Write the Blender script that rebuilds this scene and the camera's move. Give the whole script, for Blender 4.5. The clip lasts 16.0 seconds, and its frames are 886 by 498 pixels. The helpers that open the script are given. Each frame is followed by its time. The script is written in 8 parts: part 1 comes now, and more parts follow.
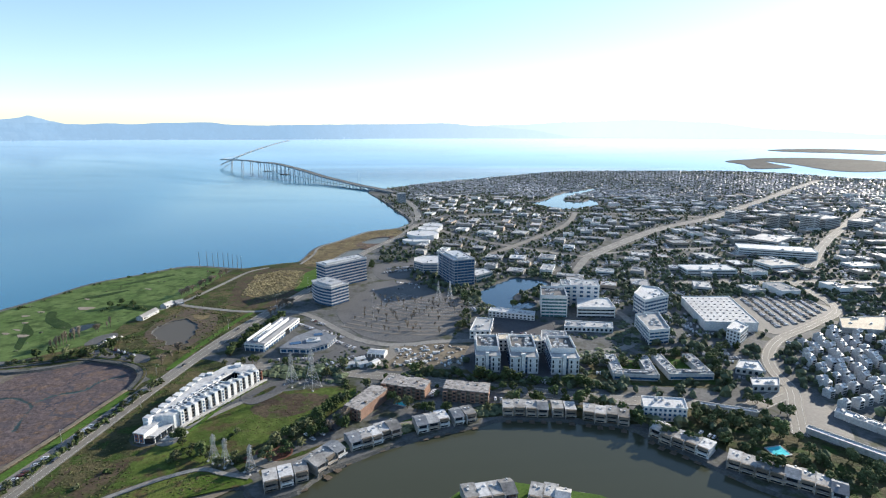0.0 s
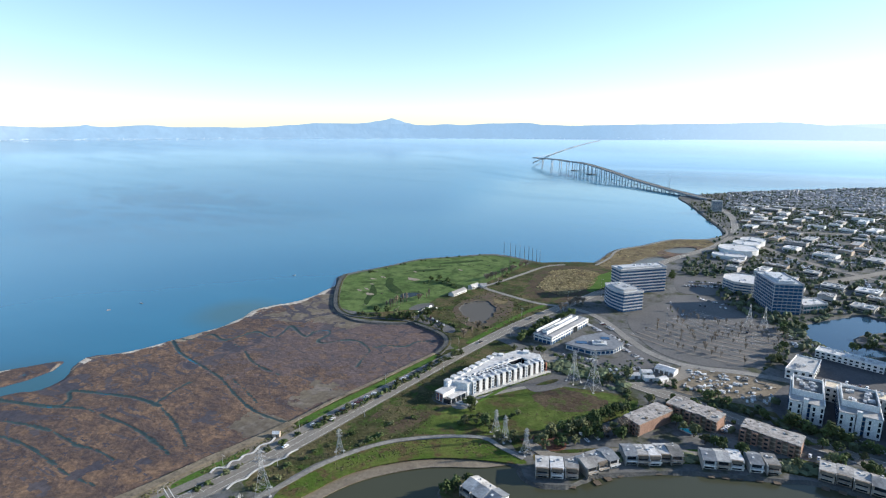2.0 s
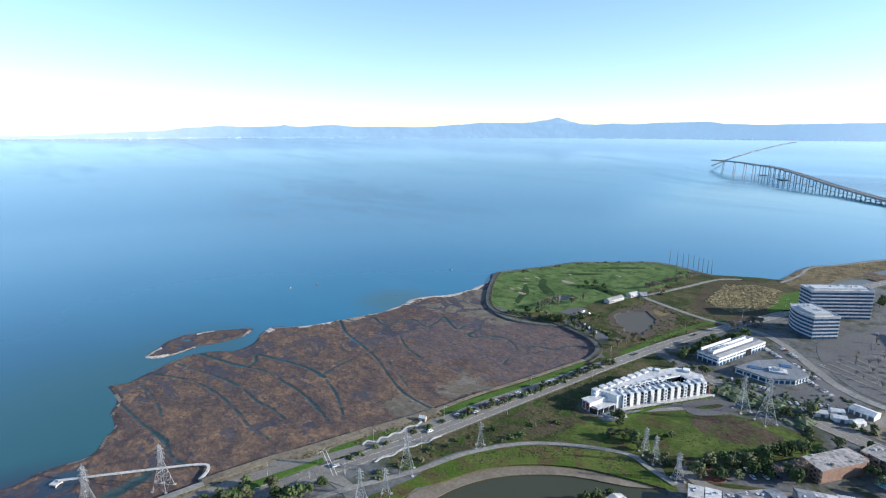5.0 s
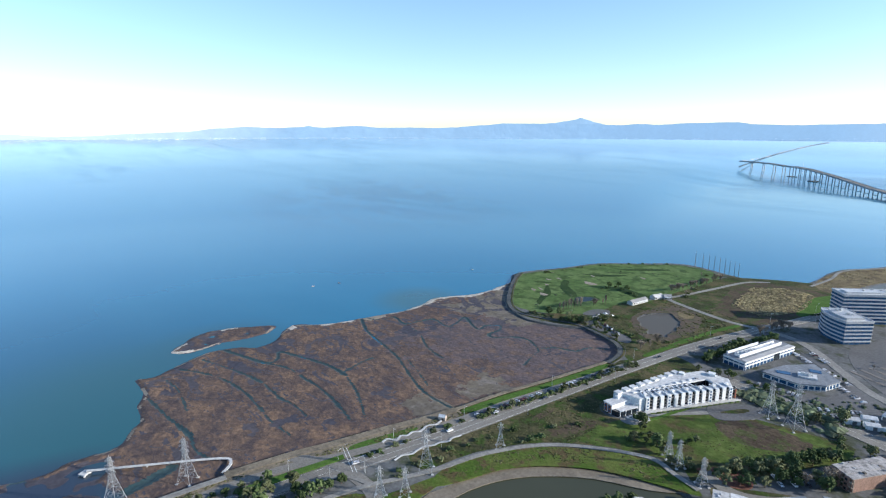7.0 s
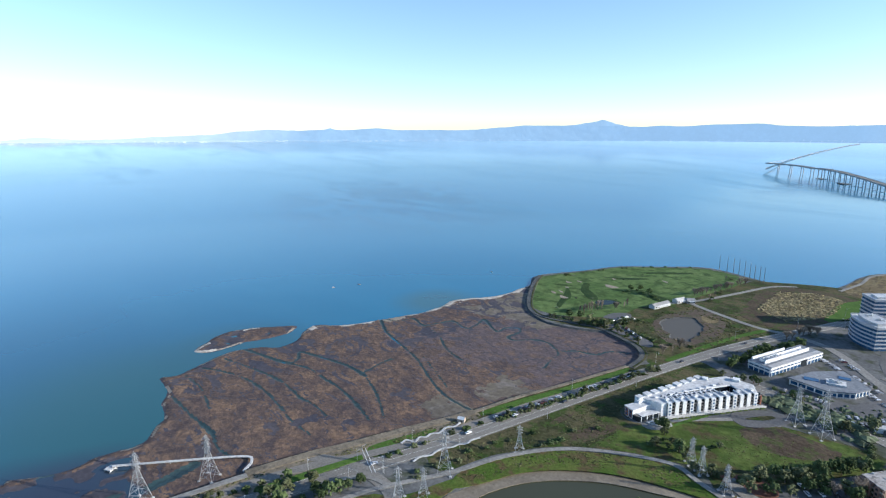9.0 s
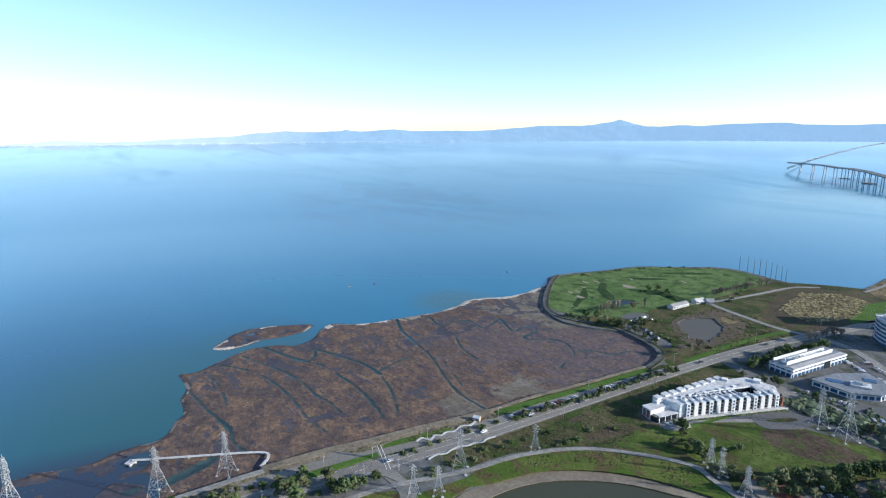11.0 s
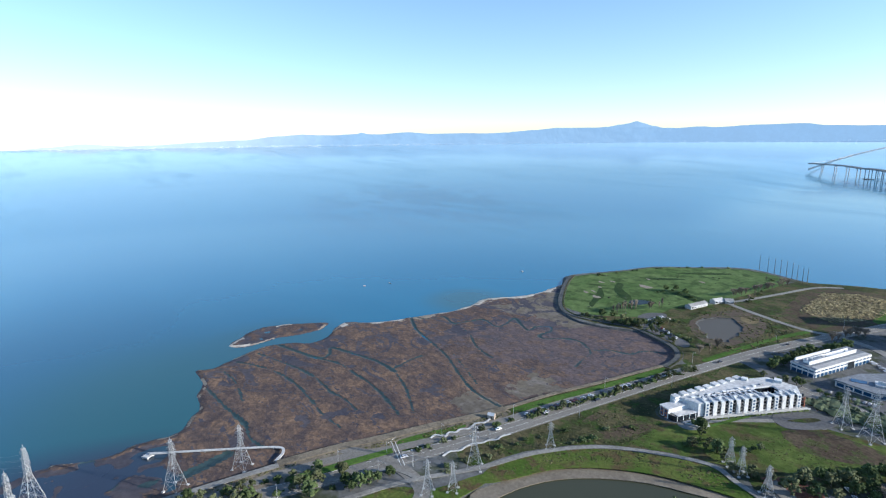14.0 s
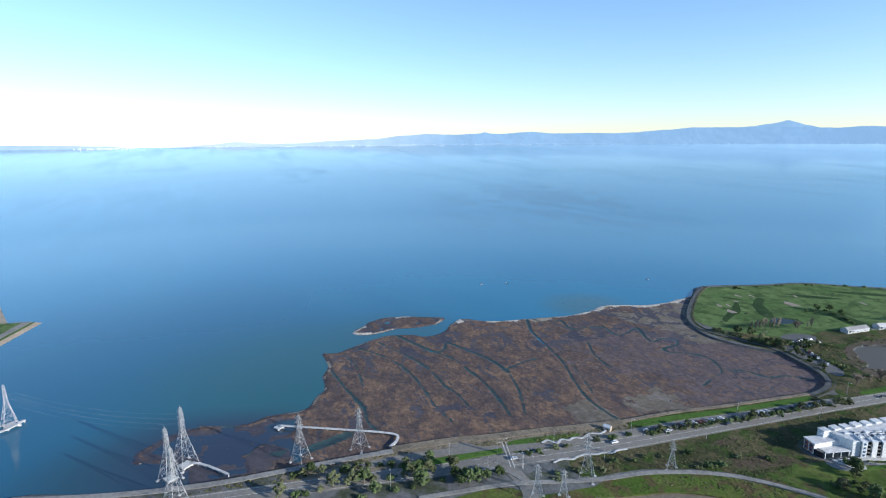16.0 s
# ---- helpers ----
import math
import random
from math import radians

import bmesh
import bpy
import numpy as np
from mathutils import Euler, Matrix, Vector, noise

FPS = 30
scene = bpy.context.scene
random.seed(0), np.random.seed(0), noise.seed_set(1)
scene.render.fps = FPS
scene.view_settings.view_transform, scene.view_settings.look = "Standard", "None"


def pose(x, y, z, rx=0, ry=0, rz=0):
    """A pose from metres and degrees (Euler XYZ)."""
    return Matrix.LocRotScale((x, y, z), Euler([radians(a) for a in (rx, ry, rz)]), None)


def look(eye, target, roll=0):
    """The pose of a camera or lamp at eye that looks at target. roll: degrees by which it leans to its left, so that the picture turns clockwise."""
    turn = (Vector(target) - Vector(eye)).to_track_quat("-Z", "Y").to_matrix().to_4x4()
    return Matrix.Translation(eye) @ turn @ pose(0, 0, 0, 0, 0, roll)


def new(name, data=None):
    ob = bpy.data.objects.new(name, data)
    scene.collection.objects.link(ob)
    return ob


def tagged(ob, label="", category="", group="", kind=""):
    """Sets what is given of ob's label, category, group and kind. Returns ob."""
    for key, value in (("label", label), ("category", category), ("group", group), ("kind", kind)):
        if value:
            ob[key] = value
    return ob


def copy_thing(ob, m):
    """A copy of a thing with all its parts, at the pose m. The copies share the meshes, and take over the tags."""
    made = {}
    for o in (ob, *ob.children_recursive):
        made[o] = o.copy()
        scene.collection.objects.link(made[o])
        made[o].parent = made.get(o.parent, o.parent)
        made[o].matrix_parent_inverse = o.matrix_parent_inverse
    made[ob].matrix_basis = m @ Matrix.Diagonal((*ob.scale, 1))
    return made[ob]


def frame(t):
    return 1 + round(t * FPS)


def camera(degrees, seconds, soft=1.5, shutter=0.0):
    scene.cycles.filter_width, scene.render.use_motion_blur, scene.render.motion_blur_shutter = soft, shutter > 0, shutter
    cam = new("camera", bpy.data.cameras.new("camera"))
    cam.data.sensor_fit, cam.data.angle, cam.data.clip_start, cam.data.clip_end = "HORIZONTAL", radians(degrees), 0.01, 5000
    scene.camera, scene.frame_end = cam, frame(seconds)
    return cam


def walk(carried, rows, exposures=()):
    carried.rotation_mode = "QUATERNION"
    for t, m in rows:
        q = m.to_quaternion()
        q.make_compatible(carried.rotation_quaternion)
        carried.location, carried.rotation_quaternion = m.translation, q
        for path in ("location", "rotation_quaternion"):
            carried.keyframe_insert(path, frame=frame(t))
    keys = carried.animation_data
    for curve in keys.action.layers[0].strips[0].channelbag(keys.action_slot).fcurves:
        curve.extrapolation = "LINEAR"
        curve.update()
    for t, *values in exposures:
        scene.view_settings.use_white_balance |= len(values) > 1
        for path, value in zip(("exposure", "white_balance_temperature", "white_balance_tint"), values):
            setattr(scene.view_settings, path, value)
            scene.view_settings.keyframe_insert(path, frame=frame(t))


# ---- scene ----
EXPOSURE = 1.08
cam = camera(78.15, 16.0, soft=1.2)
# seconds, place in metres, turn in degrees
PATH = [
    (0, 0.11, 0.22, 200.12, 77.720, 0.033, -0.042),
    (0.5, -0.14, -0.41, 199.93, 77.697, 0.084, 5.111),
    (1, 0.15, -1.98, 200.60, 77.678, 0.066, 13.078),
    (1.5, 0.55, -2.31, 200.95, 77.731, -0.004, 22.311),
    (2, 1.29, -2.77, 201.51, 77.713, -0.032, 31.167),
    (2.5, 1.87, -1.58, 200.38, 77.754, -0.004, 38.799),
    (3, 2.88, -0.88, 200.97, 77.651, -0.063, 43.313),
    (3.5, 2.98, -1.25, 201.07, 77.679, -0.072, 44.987),
    (4, 3.22, -1.15, 201.38, 77.644, -0.075, 46.178),
    (6.5, 3.63, -1.00, 199.68, 77.762, -0.040, 49.675),
    (7, 3.45, -0.81, 199.59, 77.749, -0.025, 50.244),
    (7.5, 3.69, -0.92, 199.61, 77.818, 0.013, 50.791),
    (8, 3.72, -1.08, 199.68, 77.865, 0.021, 51.283),
    (8.5, 3.55, -1.07, 199.75, 77.890, 0.032, 51.791),
    (9, 3.66, -0.85, 199.29, 77.983, 0.126, 52.331),
    (11.5, 3.61, -0.69, 196.37, 78.142, 0.423, 54.279),
    (12, 3.45, -0.42, 195.36, 78.213, 0.444, 54.597),
    (12.5, 3.53, -0.29, 194.72, 78.259, 0.506, 54.860),
    (13, 3.50, -0.53, 193.59, 78.346, 0.578, 55.059),
    (13.5, 3.38, -0.51, 193.39, 78.367, 0.617, 55.308),
    (14, 3.72, -0.49, 192.52, 78.425, 0.673, 55.501),
    (14.5, 4.18, -0.15, 192.55, 78.443, 0.760, 55.342),
    (15, 3.93, -0.60, 192.82, 78.461, 0.813, 54.790),
    (15.5, 2.74, -1.52, 192.84, 78.465, 0.663, 58.674),
    (15.6, 2.58, -1.31, 193.37, 78.645, 0.893, 60.015),
    (16, 2.54, -1.93, 192.39, 78.505, 0.433, 68.039),
]
walk(cam, [(t, pose(x, y, z, a, b, c)) for t, x, y, z, a, b, c in PATH], exposures=[(0.0, EXPOSURE, 6100, 10), (3.5, EXPOSURE, 5800, 10), (9.0, EXPOSURE - 0.06, 5600, 10), (14.8, EXPOSURE - 0.12, 5480, 10), (16.0, EXPOSURE - 0.24, 5380, 10)])

# ---- light: a low winter sun ahead and to the right of the first view, clear sky ----
SUN_UP, SUN_ROUND = radians(18), radians(50.3)
world = bpy.data.worlds.new("sky")
scene.world = world
world.use_nodes = True
wn = world.node_tree.nodes
wn.clear()
sky = wn.new("ShaderNodeTexSky")
sky.sky_type, sky.sun_disc = "NISHITA", False
sky.sun_elevation, sky.sun_rotation = SUN_UP, SUN_ROUND
sky.altitude, sky.air_density, sky.dust_density, sky.ozone_density = 200, 1.0, 0.12, 2.2
back = wn.new("ShaderNodeBackground")
back.inputs["Strength"].default_value = 0.125
wout = wn.new("ShaderNodeOutputWorld")
thin = wn.new("ShaderNodeGamma")  # thin bright winter haze evens out the sky
thin.inputs["Gamma"].default_value = 0.9
world.node_tree.links.new(sky.outputs[0], thin.inputs["Color"])
world.node_tree.links.new(thin.outputs[0], back.inputs["Color"])
world.node_tree.links.new(back.outputs[0], wout.inputs["Surface"])
sun_data = bpy.data.lights.new("sun", "SUN")
sun_data.energy, sun_data.angle, sun_data.color = 5.0, radians(0.6), (1.0, 0.87, 0.69)
sun = new("sun", sun_data)
sun.matrix_world = look((900 * math.sin(SUN_ROUND), 900 * math.cos(SUN_ROUND), 900 * math.tan(SUN_UP)), (0, 0, 0))

# ---- materials ----
K = 1.25  # metres per unit of the plan
LAND = 2.0


def node_in(nodes, kind, **values):
    n = nodes.new(kind)
    for key, value in values.items():
        n.inputs[key].default_value = value
    return n


def mat(name, c1, c2, big=0.03, small=0.6, rough=0.85, c3=None, bump=0.0, rnd=0.0, island=0.0, metal=0.0, spec=0.3, stretch=None, lo=0.38, hi=0.62):
    """Two tones blended by a broad noise, broken by a fine one; c3 comes in patches."""
    m = bpy.data.materials.new(name)
    m.use_nodes = True
    nt = m.node_tree
    n, l = nt.nodes, nt.links
    b = n["Principled BSDF"]
    b.inputs["Roughness"].default_value, b.inputs["Metallic"].default_value = rough, metal
    b.inputs["Specular IOR Level"].default_value = spec
    where = n.new("ShaderNodeNewGeometry").outputs["Position"]
    if stretch:
        mp = n.new("ShaderNodeMapping")
        mp.inputs["Scale"].default_value, mp.inputs["Rotation"].default_value = stretch[0], (0, 0, radians(stretch[1]))
        l.new(where, mp.inputs["Vector"])
        where = mp.outputs[0]

    def ramped(scale, detail, a, z):
        t = node_in(n, "ShaderNodeTexNoise", Scale=scale, Detail=detail, Roughness=0.62)
        l.new(where, t.inputs["Vector"])
        r = n.new("ShaderNodeMapRange")
        r.inputs["From Min"].default_value, r.inputs["From Max"].default_value = a, z
        l.new(t.outputs["Fac"], r.inputs["Value"])
        return r.outputs[0]

    def mixed(fac, a, z, mode="MIX"):
        x = n.new("ShaderNodeMix")
        x.data_type, x.blend_type = "RGBA", mode
        for sock, v in ((x.inputs["Factor"], fac), (x.inputs["A"], a), (x.inputs["B"], z)):
            if isinstance(v, (int, float)):
                sock.default_value = v
            elif isinstance(v, tuple):
                sock.default_value = (*v, 1)
            else:
                l.new(v, sock)
        return x.outputs["Result"]

    col = mixed(ramped(big, 4, lo, hi), c1, c2)
    if c3:
        col = mixed(ramped(big * 2.7, 5, 0.5, 0.62), col, c3)
    fine = ramped(small, 5, 0.25, 0.75)
    shade = n.new("ShaderNodeMapRange")
    shade.inputs["To Min"].default_value, shade.inputs["To Max"].default_value = 0.62, 1.3
    l.new(fine, shade.inputs["Value"])
    value = shade.outputs[0]
    if rnd or island:
        src = n.new("ShaderNodeObjectInfo").outputs["Random"] if rnd else n.new("ShaderNodeNewGeometry").outputs["Random Per Island"]
        r2 = n.new("ShaderNodeMapRange")
        r2.inputs["To Min"].default_value, r2.inputs["To Max"].default_value = 1 - (rnd or island), 1 + (rnd or island)
        l.new(src, r2.inputs["Value"])
        mm = n.new("ShaderNodeMath")
        mm.operation = "MULTIPLY"
        l.new(value, mm.inputs[0]), l.new(r2.outputs[0], mm.inputs[1])
        value = mm.outputs[0]
    sc = n.new("ShaderNodeVectorMath")
    sc.operation = "SCALE"
    l.new(col, sc.inputs[0]), l.new(value, sc.inputs["Scale"])
    l.new(sc.outputs[0], b.inputs["Base Color"])
    if bump:
        bp = node_in(n, "ShaderNodeBump", Strength=0.6, Distance=bump)
        l.new(fine, bp.inputs["Height"])
        l.new(bp.outputs[0], b.inputs["Normal"])
    return m


def water_mat(name, deep, pale, rough, wave, height, slick=0.05, spec=0.5, shoals=(), ruffled=()):
    """Water with calm slicks between ruffled streaks and round tints (x, y, radius, colour); ruffled: (x, y, radius) of
    windier water, also painted darker.
    """
    m = bpy.data.materials.new(name)
    m.use_nodes = True
    n, l = m.node_tree.nodes, m.node_tree.links
    b = n["Principled BSDF"]
    b.inputs["IOR"].default_value, b.inputs["Specular IOR Level"].default_value = 1.33, spec
    pos = n.new("ShaderNodeNewGeometry").outputs["Position"]

    def scaled(scale, turn):
        mp = n.new("ShaderNodeMapping")
        mp.inputs["Scale"].default_value, mp.inputs["Rotation"].default_value = scale, (0, 0, radians(turn))
        l.new(pos, mp.inputs["Vector"])
        return mp.outputs[0]

    def noisy(where, size, detail, low, high, warp=0.6):
        t = node_in(n, "ShaderNodeTexNoise", Scale=size, Detail=detail, Roughness=0.6, Distortion=warp)
        l.new(where, t.inputs["Vector"])
        r = n.new("ShaderNodeMapRange")
        r.inputs["From Min"].default_value, r.inputs["From Max"].default_value = low, high
        l.new(t.outputs["Fac"], r.inputs["Value"])
        return r.outputs[0]

    def math_of(kind, a, c):
        q = n.new("ShaderNodeMath")
        q.operation = kind
        for sock, v in zip(q.inputs, (a, c)):
            if isinstance(v, (int, float)):
                sock.default_value = v
            else:
                l.new(v, sock)
        return q.outputs[0]

    def blend(fac, a, c):
        x = n.new("ShaderNodeMix")
        x.data_type = "RGBA"
        l.new(fac, x.inputs["Factor"])
        for sock, v in ((x.inputs["A"], a), (x.inputs["B"], c)):
            if isinstance(v, tuple):
                sock.default_value = (*v, 1)
            else:
                l.new(v, sock)
        return x.outputs["Result"]

    def round_spot(x, y, radius):
        d = n.new("ShaderNodeVectorMath")
        d.operation = "DISTANCE"
        l.new(pos, d.inputs[0])
        d.inputs[1].default_value = (x, y, 0)
        r = n.new("ShaderNodeMapRange")
        r.interpolation_type = "SMOOTHSTEP"
        for key, v in (("From Min", radius), ("From Max", radius * 0.25)):
            r.inputs[key].default_value = v
        l.new(d.outputs["Value"], r.inputs["Value"])
        return r.outputs[0]

    streak = noisy(scaled((0.3, 1, 1), -48), 0.0034, 5, 0.44, 0.66)
    slicks = noisy(scaled((0.22, 1.3, 1), -40), 0.0075, 6, 0.5, 0.62, 1.2)
    colour = blend(streak, deep, pale)
    for x, y, radius, c in shoals:
        colour = blend(math_of("MULTIPLY", round_spot(x, y, radius), 0.85), colour, c)
    rr = n.new("ShaderNodeMapRange")
    rr.inputs["To Min"].default_value, rr.inputs["To Max"].default_value = rough, rough + slick
    wind = streak
    for x, y, radius in ruffled:
        torn = math_of("MULTIPLY", round_spot(x, y, radius), noisy(scaled((0.45, 1.2, 1), 40), 0.009, 6, 0.42, 0.56, 1.8))
        wind = math_of("ADD", wind, math_of("MULTIPLY", torn, 0.6))
        # darker base colour stands in for the darker sky reflected by rough waves
        colour = blend(math_of("MULTIPLY", torn, 0.85), colour, (deep[0] * 0.3, deep[1] * 0.55, deep[2] * 0.62))
    wind = math_of("SUBTRACT", wind, math_of("MULTIPLY", slicks, 0.8))
    l.new(wind, rr.inputs["Value"])
    l.new(rr.outputs[0], b.inputs["Roughness"])
    l.new(colour, b.inputs["Base Color"])
    w = node_in(n, "ShaderNodeTexNoise", Scale=wave, Detail=4, Roughness=0.6)
    l.new(scaled((0.35, 1, 1), -48), w.inputs["Vector"])
    bp = node_in(n, "ShaderNodeBump", Strength=0.35, Distance=height)
    l.new(w.outputs["Fac"], bp.inputs["Height"])
    l.new(bp.outputs[0], b.inputs["Normal"])
    return m


M = {}
# first entry paints the broad near water dimmer; the rest colour real shallows
SHOALS = ((-450, -60, 420, (0.013, 0.075, 0.125)), (-430, 50, 190, (0.022, 0.085, 0.085)), (-500, 150, 90, (0.02, 0.08, 0.095)), (-500, 380, 70, (0.035, 0.1, 0.11)), (-330, -70, 90, (0.015, 0.045, 0.06)), (-345, -36, 70, (0.02, 0.03, 0.048)), (-338, 4, 62, (0.024, 0.027, 0.044)))
RUFFLED = ((-1250, 800, 520), (-1560, 960, 420))
BAY = ((0.012, 0.12, 0.205), (0.02, 0.14, 0.225))
M["bay"] = water_mat("bay_water", *BAY, 0.09, 0.15, 0.03, 0.07, 0.9, SHOALS, RUFFLED)
M["lagoon"] = water_mat("lagoon_water", (0.047, 0.05, 0.03), (0.056, 0.058, 0.036), 0.14, 0.4, 0.03, 0.05, 0.4)
M["pond"] = water_mat("pond_water", (0.02, 0.05, 0.09), (0.025, 0.06, 0.1), 0.08, 0.4, 0.03)
M["golf_pond"] = water_mat("dark_pond_water", (0.012, 0.018, 0.016), (0.016, 0.022, 0.018), 0.25, 0.4, 0.03, 0.05, 0.15)
M["basin_water"] = water_mat("thin_basin_water", (0.09, 0.08, 0.066), (0.12, 0.102, 0.082), 0.4, 0.4, 0.03, 0.1, 0.12)
M["mudpond"] = water_mat("muddy_pond_water", (0.085, 0.083, 0.062), (0.125, 0.112, 0.085), 0.35, 0.4, 0.03)
M["pool"] = mat("pool_water", (0.1, 0.58, 0.6), (0.12, 0.66, 0.68), rough=0.2, spec=0.25)
M["ground"] = mat("town_ground", (0.09, 0.093, 0.093), (0.14, 0.14, 0.137), 0.018, 0.35, c3=(0.055, 0.062, 0.038), rough=0.85, spec=0.1)
M["scrub"] = mat("rough_scrub", (0.037, 0.043, 0.018), (0.095, 0.082, 0.043), 0.035, 0.4, c3=(0.042, 0.068, 0.016), bump=0.7, lo=0.42, hi=0.58, spec=0.06)
M["grass"] = mat("field_grass", (0.053, 0.081, 0.018), (0.093, 0.122, 0.030), 0.03, 0.3, c3=(0.07, 0.058, 0.028), bump=0.4, lo=0.42, hi=0.58, spec=0.06)
M["golf"] = mat("golf_turf", (0.068, 0.112, 0.034), (0.112, 0.158, 0.056), 0.022, 0.16, c3=(0.05, 0.08, 0.026), bump=0.4, spec=0.06)
M["lawn"] = mat("lawn", (0.05, 0.098, 0.018), (0.072, 0.125, 0.026), 0.05, 0.6, bump=0.1, spec=0.06)
M["dry"] = mat("dry_weeds", (0.14, 0.11, 0.062), (0.19, 0.155, 0.085), 0.03, 0.35, c3=(0.09, 0.07, 0.045), bump=0.6, spec=0.06)
M["brownveg"] = mat("brown_bare_soil", (0.06, 0.045, 0.032), (0.085, 0.066, 0.045), 0.05, 0.4, c3=(0.058, 0.07, 0.025), bump=0.3, spec=0.06)
M["marsh"] = mat("salt_marsh", (0.174, 0.116, 0.077), (0.137, 0.094, 0.069), 0.025, 0.3, c3=(0.098, 0.07, 0.058), bump=0.5, spec=0.1)
M["dusk_marsh"] = mat("dull_salt_marsh", (0.124, 0.095, 0.089), (0.099, 0.081, 0.083), 0.03, 0.3, c3=(0.14, 0.098, 0.075), bump=0.4, spec=0.1)
M["basin_mud"] = mat("dried_basin_mud", (0.088, 0.068, 0.054), (0.115, 0.092, 0.068), 0.04, 0.4, c3=(0.07, 0.072, 0.04), bump=0.3, spec=0.06)
M["mud"] = mat("wet_mud", (0.048, 0.046, 0.058), (0.07, 0.062, 0.068), 0.03, 0.3, rough=0.8, spec=0.2)
M["strand"] = mat("bleached_shell_sand", (0.4, 0.36, 0.3), (0.52, 0.47, 0.4), 0.06, 0.7, c3=(0.28, 0.25, 0.2), bump=0.1)
M["sand"] = mat("shell_beach", (0.198, 0.167, 0.124), (0.260, 0.223, 0.174), 0.05, 0.7, bump=0.1)
M["rock"] = mat("riprap_rock", (0.05, 0.055, 0.055), (0.085, 0.085, 0.08), 0.1, 0.7, bump=0.6)
M["asphalt"] = mat("asphalt_road", (0.158, 0.147, 0.128), (0.195, 0.182, 0.158), 0.02, 0.8, rough=0.8, spec=0.3)
M["lot"] = mat("asphalt_lot", (0.081, 0.080, 0.079), (0.108, 0.105, 0.103), 0.02, 0.5, rough=0.75, spec=0.35)
M["path"] = mat("concrete_path", (0.18, 0.174, 0.16), (0.235, 0.228, 0.21), 0.05, 0.6, spec=0.15)
M["dirt"] = mat("graded_dirt", (0.16, 0.135, 0.1), (0.21, 0.178, 0.13), 0.04, 0.5, c3=(0.115, 0.1, 0.075), spec=0.1)
M["concrete"] = mat("concrete", (0.370, 0.370, 0.361), (0.458, 0.453, 0.440), 0.08, 0.7)
M["white"] = mat("white_render", (0.570, 0.580, 0.580), (0.644, 0.644, 0.635), 0.1, 1.2, rough=0.7)
M["whiteroof"] = mat("white_roof", (0.450, 0.450, 0.450), (0.567, 0.567, 0.558), 0.06, 0.5, rough=0.65)
M["greyroof"] = mat("grey_gravel_roof", (0.264, 0.261, 0.253), (0.363, 0.358, 0.347), 0.08, 0.6, rnd=0.3, rough=0.6, spec=0.5)
M["tanroof"] = mat("tan_roof", (0.5, 0.43, 0.32), (0.58, 0.5, 0.38), 0.06, 0.6)
M["darkroof"] = mat("dark_roof", (0.1, 0.1, 0.1), (0.15, 0.145, 0.14), 0.08, 0.6, rnd=0.15)
M["tan"] = mat("tan_stucco", (0.3, 0.25, 0.2), (0.38, 0.32, 0.26), 0.1, 0.9)
M["brick"] = mat("red_brick", (0.22, 0.09, 0.06), (0.29, 0.125, 0.08), 0.2, 2.0)
M["salmon"] = mat("salmon_stucco", (0.21, 0.13, 0.095), (0.26, 0.165, 0.125), 0.1, 0.9)
M["shingle"] = mat("brown_shingle", (0.14, 0.115, 0.09), (0.2, 0.17, 0.135), 0.2, 1.4, rnd=0.25)
M["glass"] = mat("window_glass", (0.028, 0.07, 0.145), (0.038, 0.09, 0.175), 0.08, 0.3, rough=0.2, spec=0.35)
M["teal_glass"] = mat("teal_glass", (0.05, 0.12, 0.14), (0.07, 0.16, 0.18), 0.1, 0.4, rough=0.12, spec=0.8)
M["dark_glass"] = mat("dark_glass", (0.012, 0.018, 0.025), (0.02, 0.025, 0.032), 0.1, 0.4, rough=0.15, spec=0.6)
M["metal"] = mat("galvanised_steel", (0.378, 0.387, 0.387), (0.468, 0.468, 0.459), 0.3, 2.0, rough=0.45, metal=0.35)
M["duct"] = mat("roof_plant_grey", (0.35, 0.36, 0.37), (0.48, 0.48, 0.48), 0.4, 1.5, rough=0.5, rnd=0.25)
M["bark"] = mat("bark", (0.09, 0.07, 0.05), (0.13, 0.1, 0.075), 0.5, 3.0)
M["leaf"] = mat("dark_foliage", (0.049, 0.070, 0.027), (0.073, 0.095, 0.039), 0.05, 0.7, rnd=0.35, bump=0.3, spec=0.06)
M["leaf2"] = mat("olive_foliage", (0.081, 0.093, 0.046), (0.108, 0.116, 0.059), 0.05, 0.7, rnd=0.35, bump=0.3, spec=0.06)
M["bare"] = mat("bare_twigs", (0.2, 0.165, 0.13), (0.26, 0.22, 0.175), 0.2, 1.5, rnd=0.2, spec=0.06)
M["woods"] = mat("far_foliage", (0.073, 0.095, 0.055), (0.107, 0.121, 0.073), 0.01, 0.2, island=0.5, spec=0.06)
M["roofs"] = mat("far_roofs", (0.264, 0.254, 0.246), (0.360, 0.348, 0.336), 0.008, 0.3, island=0.4, rough=0.55, spec=0.5)
M["paint"] = mat("car_paint", (0.35, 0.36, 0.38), (0.4, 0.4, 0.42), 0.3, 2.0, rough=0.3, rnd=0.9, spec=0.6)
M["line"] = mat("road_paint", (0.6, 0.6, 0.56), (0.7, 0.7, 0.66), 0.2, 1.0)


